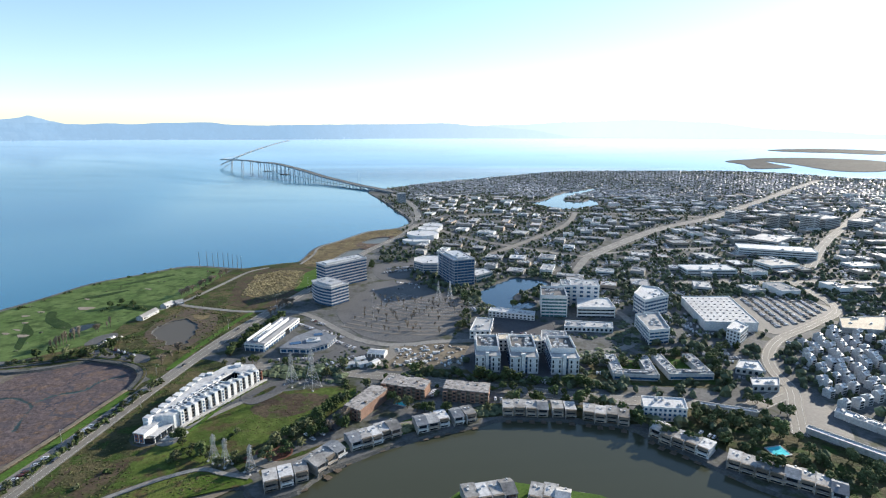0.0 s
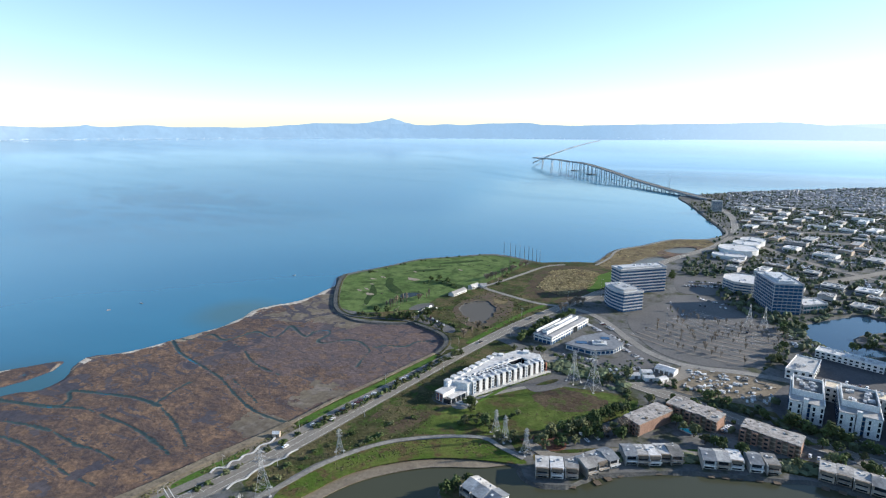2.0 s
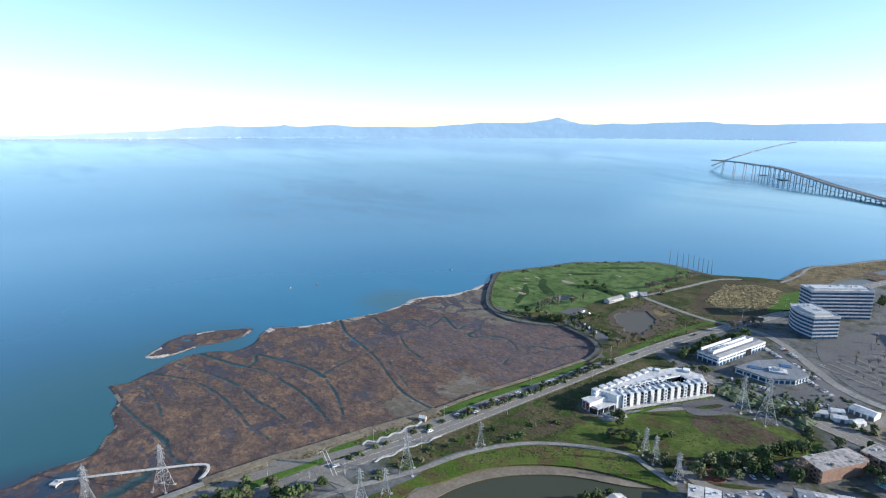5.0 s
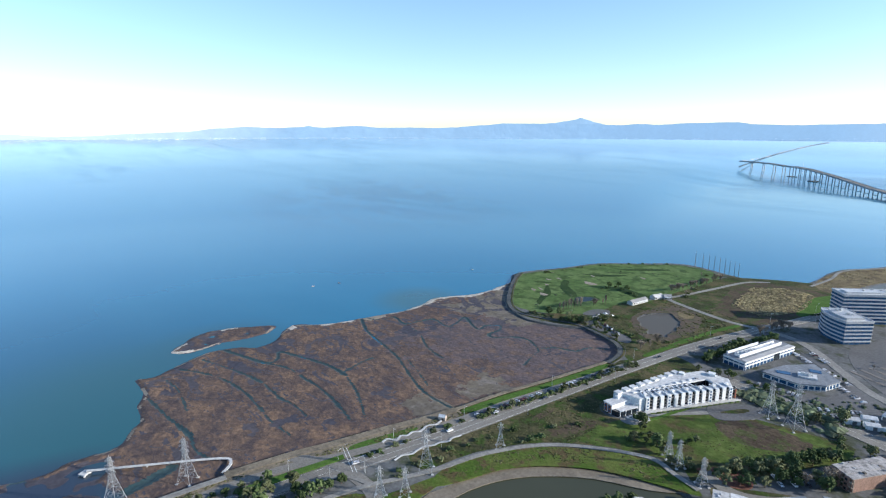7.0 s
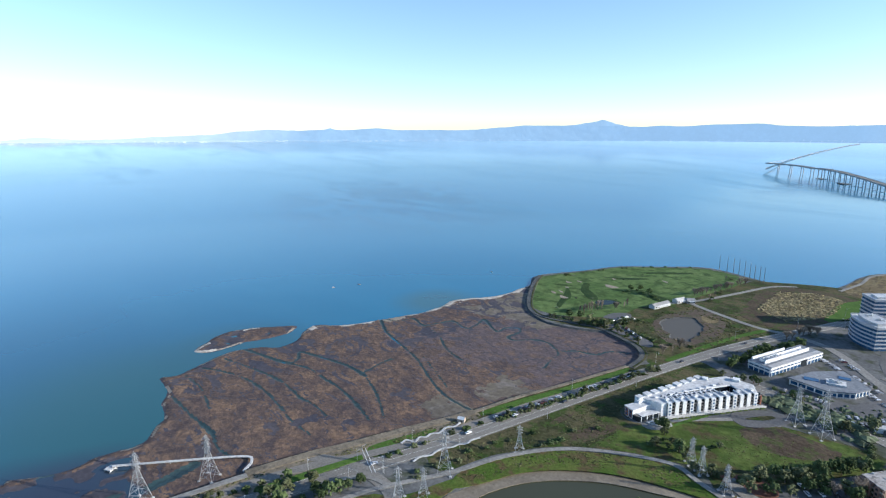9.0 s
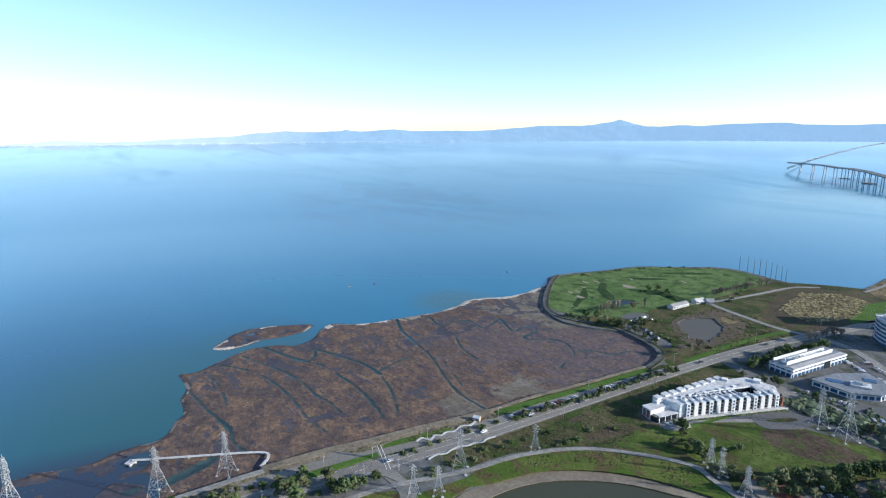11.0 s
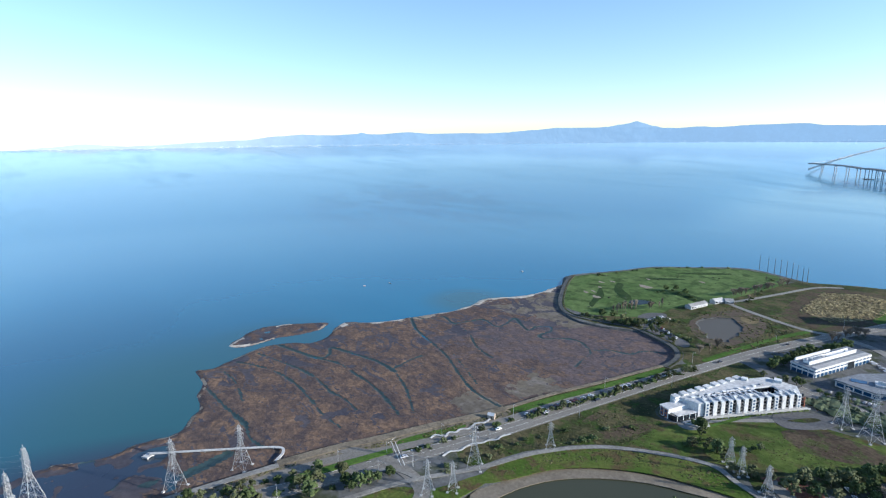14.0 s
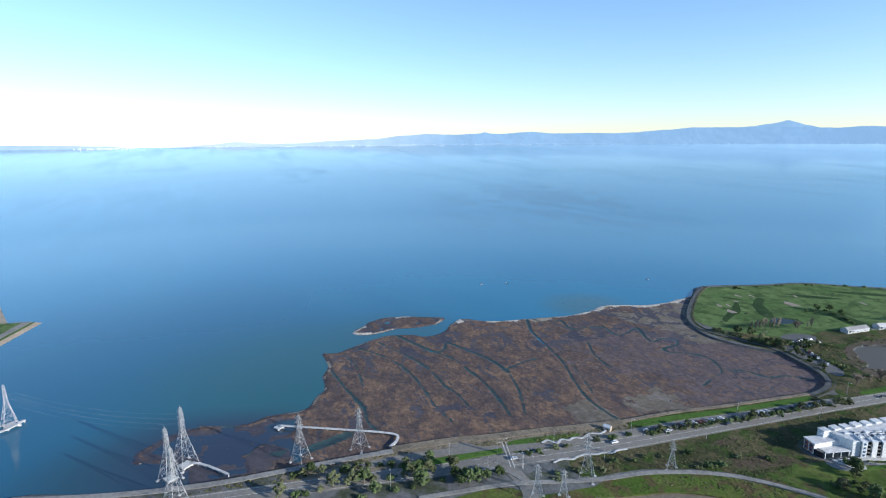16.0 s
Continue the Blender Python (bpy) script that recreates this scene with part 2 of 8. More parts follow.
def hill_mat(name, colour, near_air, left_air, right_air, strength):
    """Far hills with haze painted in as glow, paler towards both ends of the range."""
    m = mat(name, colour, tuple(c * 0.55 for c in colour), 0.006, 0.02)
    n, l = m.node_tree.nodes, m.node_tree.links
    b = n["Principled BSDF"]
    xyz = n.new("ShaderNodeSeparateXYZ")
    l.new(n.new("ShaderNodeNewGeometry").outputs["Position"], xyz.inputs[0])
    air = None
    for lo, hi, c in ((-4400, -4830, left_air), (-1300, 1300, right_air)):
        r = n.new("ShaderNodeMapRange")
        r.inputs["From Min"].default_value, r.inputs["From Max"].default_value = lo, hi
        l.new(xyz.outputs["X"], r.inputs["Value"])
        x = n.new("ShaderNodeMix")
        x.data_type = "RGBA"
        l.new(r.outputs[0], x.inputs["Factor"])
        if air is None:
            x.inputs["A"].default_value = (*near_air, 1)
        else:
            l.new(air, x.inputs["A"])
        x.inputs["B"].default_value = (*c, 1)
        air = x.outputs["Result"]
    # emission stands in for the haze in front of the hills
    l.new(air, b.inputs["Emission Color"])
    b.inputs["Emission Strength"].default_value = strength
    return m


M["hill"] = hill_mat("haze_glow_hills", (0.045, 0.07, 0.09), (0.215, 0.32, 0.43), (0.46, 0.52, 0.54), (0.5, 0.59, 0.65), 0.8)
M["hill_far"] = hill_mat("haze_glow_far_hills", (0.045, 0.07, 0.09), (0.235, 0.34, 0.445), (0.5, 0.54, 0.56), (0.55, 0.62, 0.66), 0.8)
# shore houses and shoreline carry the haze as emission too
M["shore_town"] = hill_mat("haze_glow_houses", (0.6, 0.6, 0.6), (0.2, 0.28, 0.36), (0.4, 0.44, 0.46), (0.35, 0.42, 0.48), 0.66)
M["shore_line"] = hill_mat("haze_glow_shore", (0.06, 0.08, 0.1), (0.17, 0.25, 0.36), (0.36, 0.42, 0.46), (0.33, 0.43, 0.5), 0.75)


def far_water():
    """The distance below the hills: bay water with a glow that imitates growing haze."""
    m = water_mat("haze_glow_water", *BAY, 0.09, 0.15, 0.03, 0.07, 0.9)
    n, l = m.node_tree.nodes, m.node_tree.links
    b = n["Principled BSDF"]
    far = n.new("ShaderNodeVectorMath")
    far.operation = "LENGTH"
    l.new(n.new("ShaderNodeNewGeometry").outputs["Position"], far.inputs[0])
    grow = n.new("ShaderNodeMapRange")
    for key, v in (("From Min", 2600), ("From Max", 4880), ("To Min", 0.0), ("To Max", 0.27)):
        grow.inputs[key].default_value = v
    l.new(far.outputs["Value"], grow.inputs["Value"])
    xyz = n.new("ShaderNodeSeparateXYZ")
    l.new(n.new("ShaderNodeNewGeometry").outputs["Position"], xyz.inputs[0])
    # painted glare: the glow is stronger on the sun's side
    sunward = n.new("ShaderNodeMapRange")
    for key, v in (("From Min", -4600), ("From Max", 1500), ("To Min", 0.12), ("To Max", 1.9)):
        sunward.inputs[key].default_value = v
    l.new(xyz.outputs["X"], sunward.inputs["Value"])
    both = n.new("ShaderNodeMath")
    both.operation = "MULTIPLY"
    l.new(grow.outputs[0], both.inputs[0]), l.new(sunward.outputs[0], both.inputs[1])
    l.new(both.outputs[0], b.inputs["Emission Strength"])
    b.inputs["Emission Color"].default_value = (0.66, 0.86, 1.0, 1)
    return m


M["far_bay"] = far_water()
M["bank"] = mat("grassy_bank", (0.058, 0.095, 0.016), (0.092, 0.112, 0.028), 0.035, 0.5, c3=(0.085, 0.062, 0.032), bump=0.4, lo=0.42, hi=0.58, spec=0.06)
M["tidal"] = mat("tidal_mud_beach", (0.15, 0.125, 0.09), (0.2, 0.17, 0.125), 0.04, 0.5, rough=0.6)
M["tuft"] = mat("weed_tufts", (0.06, 0.068, 0.026), (0.095, 0.09, 0.042), 0.03, 0.5, island=0.5, spec=0.06)
M["straw"] = mat("straw_tufts", (0.2, 0.165, 0.085), (0.27, 0.225, 0.12), 0.03, 0.5, island=0.4, spec=0.06)
M["steel_grey"] = mat("bridge_grey", (0.265, 0.272, 0.28), (0.33, 0.338, 0.346), 0.02, 0.3)
M["creek"] = mat("creek_mud", (0.028, 0.055, 0.06), (0.04, 0.065, 0.066), 0.03, 0.3, rough=0.7, spec=0.2)
M["rough"] = mat("golf_rough", (0.022, 0.044, 0.016), (0.036, 0.06, 0.02), 0.05, 0.5, bump=0.3, spec=0.06)
M["slate"] = mat("blue_grey_roof", (0.14, 0.155, 0.175), (0.19, 0.205, 0.225), 0.08, 0.5)
M["grey_wall"] = mat("weathered_grey_wall", (0.240, 0.234, 0.222), (0.336, 0.324, 0.306), 0.05, 0.5, rnd=0.3)
M["far_cars"] = mat("far_car_paint", (0.3, 0.3, 0.31), (0.36, 0.36, 0.37), 0.2, 1.0, rough=0.35, island=0.95, spec=0.6)
M["isle"] = mat("marsh_island", (0.03, 0.042, 0.05), (0.045, 0.056, 0.06), 0.006, 0.05, rough=0.9, spec=0.1)
M["row_roof"] = mat("glossy_grey_roof", (0.5, 0.51, 0.52), (0.6, 0.6, 0.6), 0.1, 0.8, rough=0.38, spec=0.6)
M["row_wall"] = mat("pale_row_wall", (0.357, 0.365, 0.374), (0.442, 0.446, 0.451), 0.1, 0.8)
M["flat_mud"] = mat("dry_mudflat", (0.14, 0.118, 0.085), (0.105, 0.09, 0.07), 0.03, 0.25, c3=(0.16, 0.14, 0.12), rough=0.8, spec=0.2)
M["mulch"] = mat("red_mulch", (0.13, 0.06, 0.042), (0.17, 0.085, 0.06), 0.1, 0.9, spec=0.06)
M["flat_roof"] = mat("worn_gravel_roof", (0.26, 0.24, 0.225), (0.36, 0.34, 0.32), 0.15, 0.5, c3=(0.13, 0.125, 0.12))
M["town_roof"] = mat("weathered_dark_roof", (0.18, 0.178, 0.175), (0.34, 0.335, 0.325), 0.12, 0.8, rnd=0.5)
M["store_roof"] = mat("pale_grey_membrane", (0.4, 0.4, 0.4), (0.5, 0.5, 0.49), 0.05, 0.4)


def veined(m, colour, scale, low, high):
    """Winding dark runnels over a ground material."""
    n, l = m.node_tree.nodes, m.node_tree.links
    b = n["Principled BSDF"]
    old = b.inputs["Base Color"].links[0].from_socket
    pos = n.new("ShaderNodeNewGeometry").outputs["Position"]
    warp = node_in(n, "ShaderNodeTexNoise", Scale=scale * 0.7, Detail=3)
    l.new(pos, warp.inputs["Vector"])
    add = n.new("ShaderNodeVectorMath")
    add.operation = "MULTIPLY_ADD"
    l.new(warp.outputs["Color"], add.inputs[0])
    add.inputs[1].default_value = (30, 30, 0)
    l.new(pos, add.inputs[2])
    mp = n.new("ShaderNodeMapping")
    mp.inputs["Scale"].default_value, mp.inputs["Rotation"].default_value = (0.55, 1.2, 1), (0, 0, radians(20))
    l.new(add.outputs[0], mp.inputs["Vector"])
    t = node_in(n, "ShaderNodeTexNoise", Scale=scale, Detail=6, Roughness=0.7)
    l.new(mp.outputs[0], t.inputs["Vector"])
    fold = n.new("ShaderNodeMath")
    fold.operation = "SUBTRACT"
    l.new(t.outputs["Fac"], fold.inputs[0])
    fold.inputs[1].default_value = 0.5
    size = n.new("ShaderNodeMath")
    size.operation = "ABSOLUTE"
    l.new(fold.outputs[0], size.inputs[0])
    mr = n.new("ShaderNodeMapRange")
    for key, v in (("From Min", low), ("From Max", high), ("To Min", 0.55), ("To Max", 0.0)):
        mr.inputs[key].default_value = v
    l.new(size.outputs[0], mr.inputs["Value"])
    x = n.new("ShaderNodeMix")
    x.data_type = "RGBA"
    l.new(mr.outputs[0], x.inputs["Factor"])
    l.new(old, x.inputs["A"])
    x.inputs["B"].default_value = (*colour, 1)
    l.new(x.outputs["Result"], b.inputs["Base Color"])


veined(M["marsh"], (0.045, 0.04, 0.048), 0.024, 0.006, 0.05)
veined(M["marsh"], (0.05, 0.043, 0.046), 0.075, 0.004, 0.06)
veined(M["dusk_marsh"], (0.05, 0.045, 0.052), 0.06, 0.004, 0.05)
# asphalt darkened to carry the shadow of the campus buildings
M["new_asphalt"] = mat("asphalt_with_shadow", (0.05, 0.052, 0.058), (0.075, 0.075, 0.08), 0.03, 0.5)
M["verge_strip"] = mat("worn_verge", (0.14, 0.128, 0.112), (0.17, 0.155, 0.135), 0.05, 0.6)
M["tower_band"] = mat("pale_grey_panel", (0.36, 0.375, 0.395), (0.43, 0.44, 0.455), 0.1, 0.8)
M["grove"] = mat("garden_foliage", (0.072, 0.094, 0.042), (0.111, 0.127, 0.060), 0.08, 0.7, island=0.4, spec=0.06)

# ---- shape helpers ----
from mathutils.geometry import tessellate_polygon


def plan(*v):
    """Pairs of plan numbers as places in metres."""
    return [(v[i] * K, v[i + 1] * K) for i in range(0, len(v), 2)]


def smooth(pts, n=5, closed=False):
    """A rounded line through the given places."""
    out, m = [], len(pts)
    for i in range(m if closed else m - 1):
        a, b, c, d = ([pts[(i + j) % m] for j in (-1, 0, 1, 2)] if closed else [pts[min(max(i + j, 0), m - 1)] for j in (-1, 0, 1, 2)])
        for k in range(n):
            t = k / n
            out.append(tuple(0.5 * (2 * b[q] + (c[q] - a[q]) * t + (2 * a[q] - 5 * b[q] + 4 * c[q] - d[q]) * t * t + (3 * b[q] - a[q] - 3 * c[q] + d[q]) * t ** 3) for q in (0, 1)))
    if not closed:
        out.append(tuple(pts[-1]))
    return out


def rise(x, y):
    """The lift of the far sea towards the horizon line."""
    r = math.hypot(x, y)
    t = min(1, max(0, (math.degrees(math.atan2(-x, y)) - 16) / 16))
    t = t * t * (3 - 2 * t)
    start = 3000 - 1750 * t
    return 0.0 if r < start else 136 * ((r - start) / (4880 - start)) ** (1.06 + 0.14 * t)


def inside(x, y, poly):
    hit = False
    for (x1, y1), (x2, y2) in zip(poly, poly[1:] + poly[:1]):
        if (y1 > y) != (y2 > y) and x < (x2 - x1) * (y - y1) / (y2 - y1) + x1:
            hit = not hit
    return hit


def near_line(x, y, line):
    best = 1e9
    for (x1, y1), (x2, y2) in zip(line, line[1:]):
        dx, dy = x2 - x1, y2 - y1
        t = min(1, max(0, ((x - x1) * dx + (y - y1) * dy) / (dx * dx + dy * dy + 1e-9)))
        best = min(best, math.hypot(x - x1 - t * dx, y - y1 - t * dy))
    return best


class Shape:
    """Gathers faces for one mesh."""

    def __init__(self):
        self.v, self.f, self.s = [], [], []

    def add(self, verts, faces, slot=0):
        k = len(self.v)
        self.v += verts
        self.f += [tuple(i + k for i in q) for q in faces]
        self.s += [slot] * len(faces)
        return self

    def box(self, size, at=(0, 0, 0), turn=0, slot=0, top=1.0):
        """A box on the point at; top shrinks its upper face."""
        sx, sy, sz = size[0] / 2, size[1] / 2, size[2]
        c, s = math.cos(radians(turn)), math.sin(radians(turn))
        vs = []
        for z, k in ((0, 1), (sz, top)):
            for x, y in ((-sx, -sy), (sx, -sy), (sx, sy), (-sx, sy)):
                x, y = x * k, y * k
                vs.append((at[0] + c * x - s * y, at[1] + s * x + c * y, at[2] + z))
        return self.add(vs, [(3, 2, 1, 0), (4, 5, 6, 7), (0, 1, 5, 4), (1, 2, 6, 5), (2, 3, 7, 6), (3, 0, 4, 7)], slot)

    def prism(self, pts, z0, z1, slot=0, side=None):
        """A slab with the outline pts."""
        n = len(pts)
        tris = tessellate_polygon([[Vector((x, y, 0)) for x, y in pts]])
        self.add([(x, y, z1) for x, y in pts], [self.up(pts, t) for t in tris], slot)
        area = sum(a[0] * b[1] - b[0] * a[1] for a, b in zip(pts, pts[1:] + pts[:1]))
        q = [(i, (i + 1) % n, n + (i + 1) % n, n + i) for i in range(n)]
        if area < 0:
            q = [t[::-1] for t in q]
        return self.add([(x, y, z0) for x, y in pts] + [(x, y, z1) for x, y in pts], q, slot if side is None else side)

    @staticmethod
    def up(pts, t):
        a, b, c = (pts[i] for i in t)
        return tuple(t) if (b[0] - a[0]) * (c[1] - a[1]) - (b[1] - a[1]) * (c[0] - a[0]) > 0 else tuple(reversed(t))

    def tube(self, a, b, r, n=4, r2=None, slot=0):
        """A bar from a to b."""
        a, b = Vector(a), Vector(b)
        w = (b - a).normalized()
        u = w.orthogonal().normalized()
        v = w.cross(u)
        r2 = r if r2 is None else r2
        vs = [tuple(p + (u * math.cos(2 * math.pi * i / n) + v * math.sin(2 * math.pi * i / n)) * q) for p, q in ((a, r), (b, r2)) for i in range(n)]
        return self.add(vs, [(i, (i + 1) % n, n + (i + 1) % n, n + i) for i in range(n)] + [tuple(range(n))[::-1], tuple(range(n, 2 * n))], slot)

    def gable(self, size, at=(0, 0, 0), turn=0, pitch=0.35, slot=0, roof=1):
        sx, sy, h = size[0] / 2, size[1] / 2, size[2]
        c, s = math.cos(radians(turn)), math.sin(radians(turn))
        p = [(-sx, -sy, 0), (sx, -sy, 0), (sx, sy, 0), (-sx, sy, 0), (-sx, -sy, h), (sx, -sy, h), (sx, sy, h), (-sx, sy, h), (-sx, 0, h + sy * 2 * pitch), (sx, 0, h + sy * 2 * pitch)]
        p = [(at[0] + c * x - s * y, at[1] + s * x + c * y, at[2] + z) for x, y, z in p]
        self.add(p, [(0, 1, 5, 4), (2, 3, 7, 6), (1, 2, 6, 9, 5), (3, 0, 4, 8, 7)], slot)
        return self.add(p[4:], [(0, 1, 5, 4), (2, 3, 4, 5)], roof)

    def mesh(self, name, *materials):
        m = bpy.data.meshes.new(name)
        m.from_pydata(self.v, [], self.f)
        for q in materials:
            m.materials.append(M[q] if isinstance(q, str) else q)
        if len(materials) > 1:
            m.polygons.foreach_set("material_index", self.s)
        m.update()
        return m


def part(name, shape, materials, parent=None, label=""):
    """One mesh object under a thing or a part; shape is a Shape or a ready mesh."""
    if isinstance(materials, str):
        materials = (materials,)
    data = shape if isinstance(shape, bpy.types.Mesh) else shape.mesh(name, *materials)
    ob = new(name, data)
    ob.parent = parent
    return tagged(ob, label)


def thing(name, at, label, category, group="", turn=0, kind=""):
    ob = new(name)
    ob.empty_display_size = 1
    ob.matrix_basis = pose(at[0], at[1], at[2] if len(at) > 2 else LAND, 0, 0, turn)
    return tagged(ob, label, category, group, kind)


def sheet(name, pts, z, material, label, category, drop=0.35, kind="structure"):
    return tagged(part(name, Shape().prism(pts, z - drop, z), material), label, category, "", kind)


def ribbon(line, width, z, s=None, slot=0, drop=0.3):
    """A band of even width along a line."""
    s = s or Shape()
    n, vs = len(line), []
    for i, (x, y) in enumerate(line):
        a, b = line[max(i - 1, 0)], line[min(i + 1, n - 1)]
        d = math.hypot(b[0] - a[0], b[1] - a[1]) + 1e-9
        px, py = -(b[1] - a[1]) / d * width / 2, (b[0] - a[0]) / d * width / 2
        zz = z(x, y) if callable(z) else z
        vs += [(x + px, y + py, zz), (x - px, y - py, zz), (x + px, y + py, zz - drop), (x - px, y - py, zz - drop)]
    fs = []
    for i in range(n - 1):
        a, b = 4 * i, 4 * i + 4
        fs += [(a, a + 1, b + 1, b), (a + 1, a + 3, b + 3, b + 1), (a + 2, a, b, b + 2)]
    return s.add(vs, fs, slot)

# ---- water, land and distance ----
def bay_sheet(rings, name, material, label):
    n, s = 180, Shape()
    ring = [(math.cos(2 * math.pi * i / n), math.sin(2 * math.pi * i / n)) for i in range(n)]
    vs = [(r * c, r * q, rise(r * c, r * q)) for r in rings for c, q in ring]
    s.add(vs, [(k * n + i, (k + 1) * n + i, (k + 1) * n + (i + 1) % n, k * n + (i + 1) % n) for k in range(len(rings) - 1) for i in range(n)])
    ob = part(name, s, material)
    ob.data.polygons.foreach_set("use_smooth", [True] * len(ob.data.polygons))
    return tagged(ob, label, "bay", "", "structure")


bay_sheet([0, 150, 300, 500, 750, 1000, 1250, 1400, 1600, 1800, 2000, 2200], "water", "bay", "calm blue bay water beside the town")
bay_sheet([2200, 2400, 2600, 2800, 3000, 3150, 3300, 3500, 3700, 3900, 4100, 4300, 4500, 4700, 4880], "backdrop", "far_bay", "pale far water below the hills with haze painted as glow")

LAGOON = smooth(plan(-165, 118, -166, 145, -160, 170, -148, 190, -130, 206, -110, 217, -92, 221, -82, 212, -66, 217, -55, 233, -27, 253, -10, 262, 20, 274, 34, 280, 69, 279, 101, 271,
                     113, 258, 131, 236, 152, 214, 180, 200, 210, 150, 130, 110, -20, 90, -120, 92), 4, True)
LAKE = smooth(plan(32, 519, 44, 542, 58, 560, 79, 582, 92, 578, 108, 571, 112, 555, 91, 538, 74, 520, 70, 500, 88, 492, 84, 478, 68, 470, 45, 478, 36, 500), 4, True)
CITY_LAGOON = smooth(plan(176, 1284, 212, 1232, 321, 1428, 442, 1543, 402, 1455, 315, 1340, 282, 1262, 314, 1231, 349, 1283, 340, 1183, 252, 1113, 210, 1170), 4, True)
FAR_POND = smooth(plan(-137, 666, -125, 722, -96, 735, -103, 691), 4, True)
FAR_POND_2 = smooth(plan(-117, 771, -105, 804, -80, 813, -91, 766), 4, True)
BASIN = [(x + 4.5 * noise.noise(Vector((x * 0.09, y * 0.09, 3.3))) + 1.6 * noise.noise(Vector((x * 0.3, y * 0.3, 1.3))), y + 4.5 * noise.noise(Vector((x * 0.09, y * 0.09, 7.1)))) for x, y in smooth(plan(-235, 421, -234, 432, -231, 441, -222, 447, -214, 441, -205, 434, -201, 422, -197, 410, -198, 399, -195, 390, -206, 387, -213, 394, -223, 400, -230, 410), 6, True)]
COAST = smooth(plan(-264, -92, -251, -57, -243, -25, -242, 5, -240, 22, -236, 65, -235, 97, -231, 121, -224, 156, -218, 188, -213, 223, -207, 262, -199, 312, -197, 334, -210, 350, -243, 361, -274, 345, -302, 341,
                    -338, 362, -388, 424, -404, 452, -386, 508, -373, 557, -344, 591, -302, 634, -234, 622, -191, 634, -177, 660, -175, 740, -152, 787, -121, 860, -78, 890, -57, 934), 4) + \
    smooth(plan(-57, 934, -64, 996, -95, 1097, -153, 1302, -190, 1410, -190, 1470, -148, 1536, -40, 1667, 232, 1934, 478, 2144, 886, 2171, 1125, 2159, 1290, 2030, 1356, 1860, 1500, 1790, 2000, 1800, 2600, 1500,
                2700, -200, 1500, -1500, -300, -1500, -330, -500), 3)[1:]


def land_sheet(outline, holes, z, foot, out):
    """Flat land with sloping banks to its shores and ponds."""
    s = Shape()
    loops = [outline] + holes
    flat = [p for lp in loops for p in lp]
    s.add([(x, y, z) for x, y in flat], [Shape.up(flat, t) for t in tessellate_polygon([[Vector((x, y, 0)) for x, y in lp] for lp in loops])])
    for k, lp in enumerate(loops):
        n = len(lp)
        area = sum(a[0] * b[1] - b[0] * a[1] for a, b in zip(lp, lp[1:] + lp[:1]))
        sign = (1 if area > 0 else -1) * (1 if k == 0 else -1)
        vs = []
        for i, (x, y) in enumerate(lp):
            a, b = lp[i - 1], lp[(i + 1) % n]
            d = math.hypot(b[0] - a[0], b[1] - a[1]) + 1e-9
            w = out * random.uniform(0.7, 1.3)
            vs += [(x, y, z), (x + (b[1] - a[1]) / d * w * sign, y - (b[0] - a[0]) / d * w * sign, foot)]
        fs = [(2 * i, 2 * i + 1, 2 * ((i + 1) % n) + 1, 2 * ((i + 1) % n)) for i in range(n)]
        if sign < 0:
            fs = [q[::-1] for q in fs]
        s.add(vs, fs, 1)
    return s


HOLES = [LAGOON, LAKE, CITY_LAGOON, FAR_POND, FAR_POND_2, BASIN]
tagged(part("ground", land_sheet(COAST, HOLES, LAND, -0.6, 4.0), ("ground", "rock")), "flat bayside land with rock banks along the water", "land", "", "structure")
for pts, m, z, label in ((LAGOON, "lagoon", 0.5, "murky olive lagoon between townhouses"), (LAKE, "pond", 0.7, "blue ornamental lake beside offices"), (CITY_LAGOON, "pond", 0.6, "pale lagoon among distant houses"),
                         (FAR_POND, "mudpond", 1.0, "shallow salt pond behind the shore path"), (FAR_POND_2, "mudpond", 1.0, "shallow salt pond behind the shore path"), (BASIN, "basin_water", 1.2, "muddy drained basin beside the road")):
    sheet("water", [(x, y) for x, y in pts], z, m, label, "water", 0.1)

# islands
for pts, z, m, label in ((plan(1257, 2450, 1339, 2487, 1411, 2475, 1395, 2330, 1395, 2201, 1320, 2192, 1241, 2209, 1275, 2334), 3, "isle", "low marsh island in the bright far water"),
                         (plan(1656, 2815, 1888, 2776, 2066, 2579, 1964, 2474, 1836, 2599, 1695, 2710), 3, "isle", "long low marsh spit near the far shore"),
                         (plan(1406, 2500, 1632, 2466, 1808, 2248, 1632, 2021, 1483, 2070, 1459, 2280), 3, "isle", "low marsh land beyond the town")):
    far = smooth(pts, 4, True)
    s = Shape()
    tri = tessellate_polygon([[Vector((x, y, 0)) for x, y in far]])
    s.add([(x, y, rise(x, y) + 1.6) for x, y in far], [Shape.up(far, t) for t in tri])
    ribbon(far + far[:1], 3, lambda x, y: rise(x, y) + 1.5, s, drop=3)
    tagged(part("island", s, m), label, "island", "", "structure")
islet = smooth(plan(-6, 196, 4, 213, 14, 221, 27, 224, 43, 221, 58, 217, 74, 211, 76, 190, 30, 178), 4, True)
tagged(part("islet", land_sheet(islet, [], 1.8, 0.2, 2.0), ("lawn", "rock")), "small green islet with houses in the lagoon", "islet", "", "structure")
islet_2 = smooth(plan(-113, 183, -108, 197, -98, 201, -86, 197, -76, 186, -90, 172), 4, True)
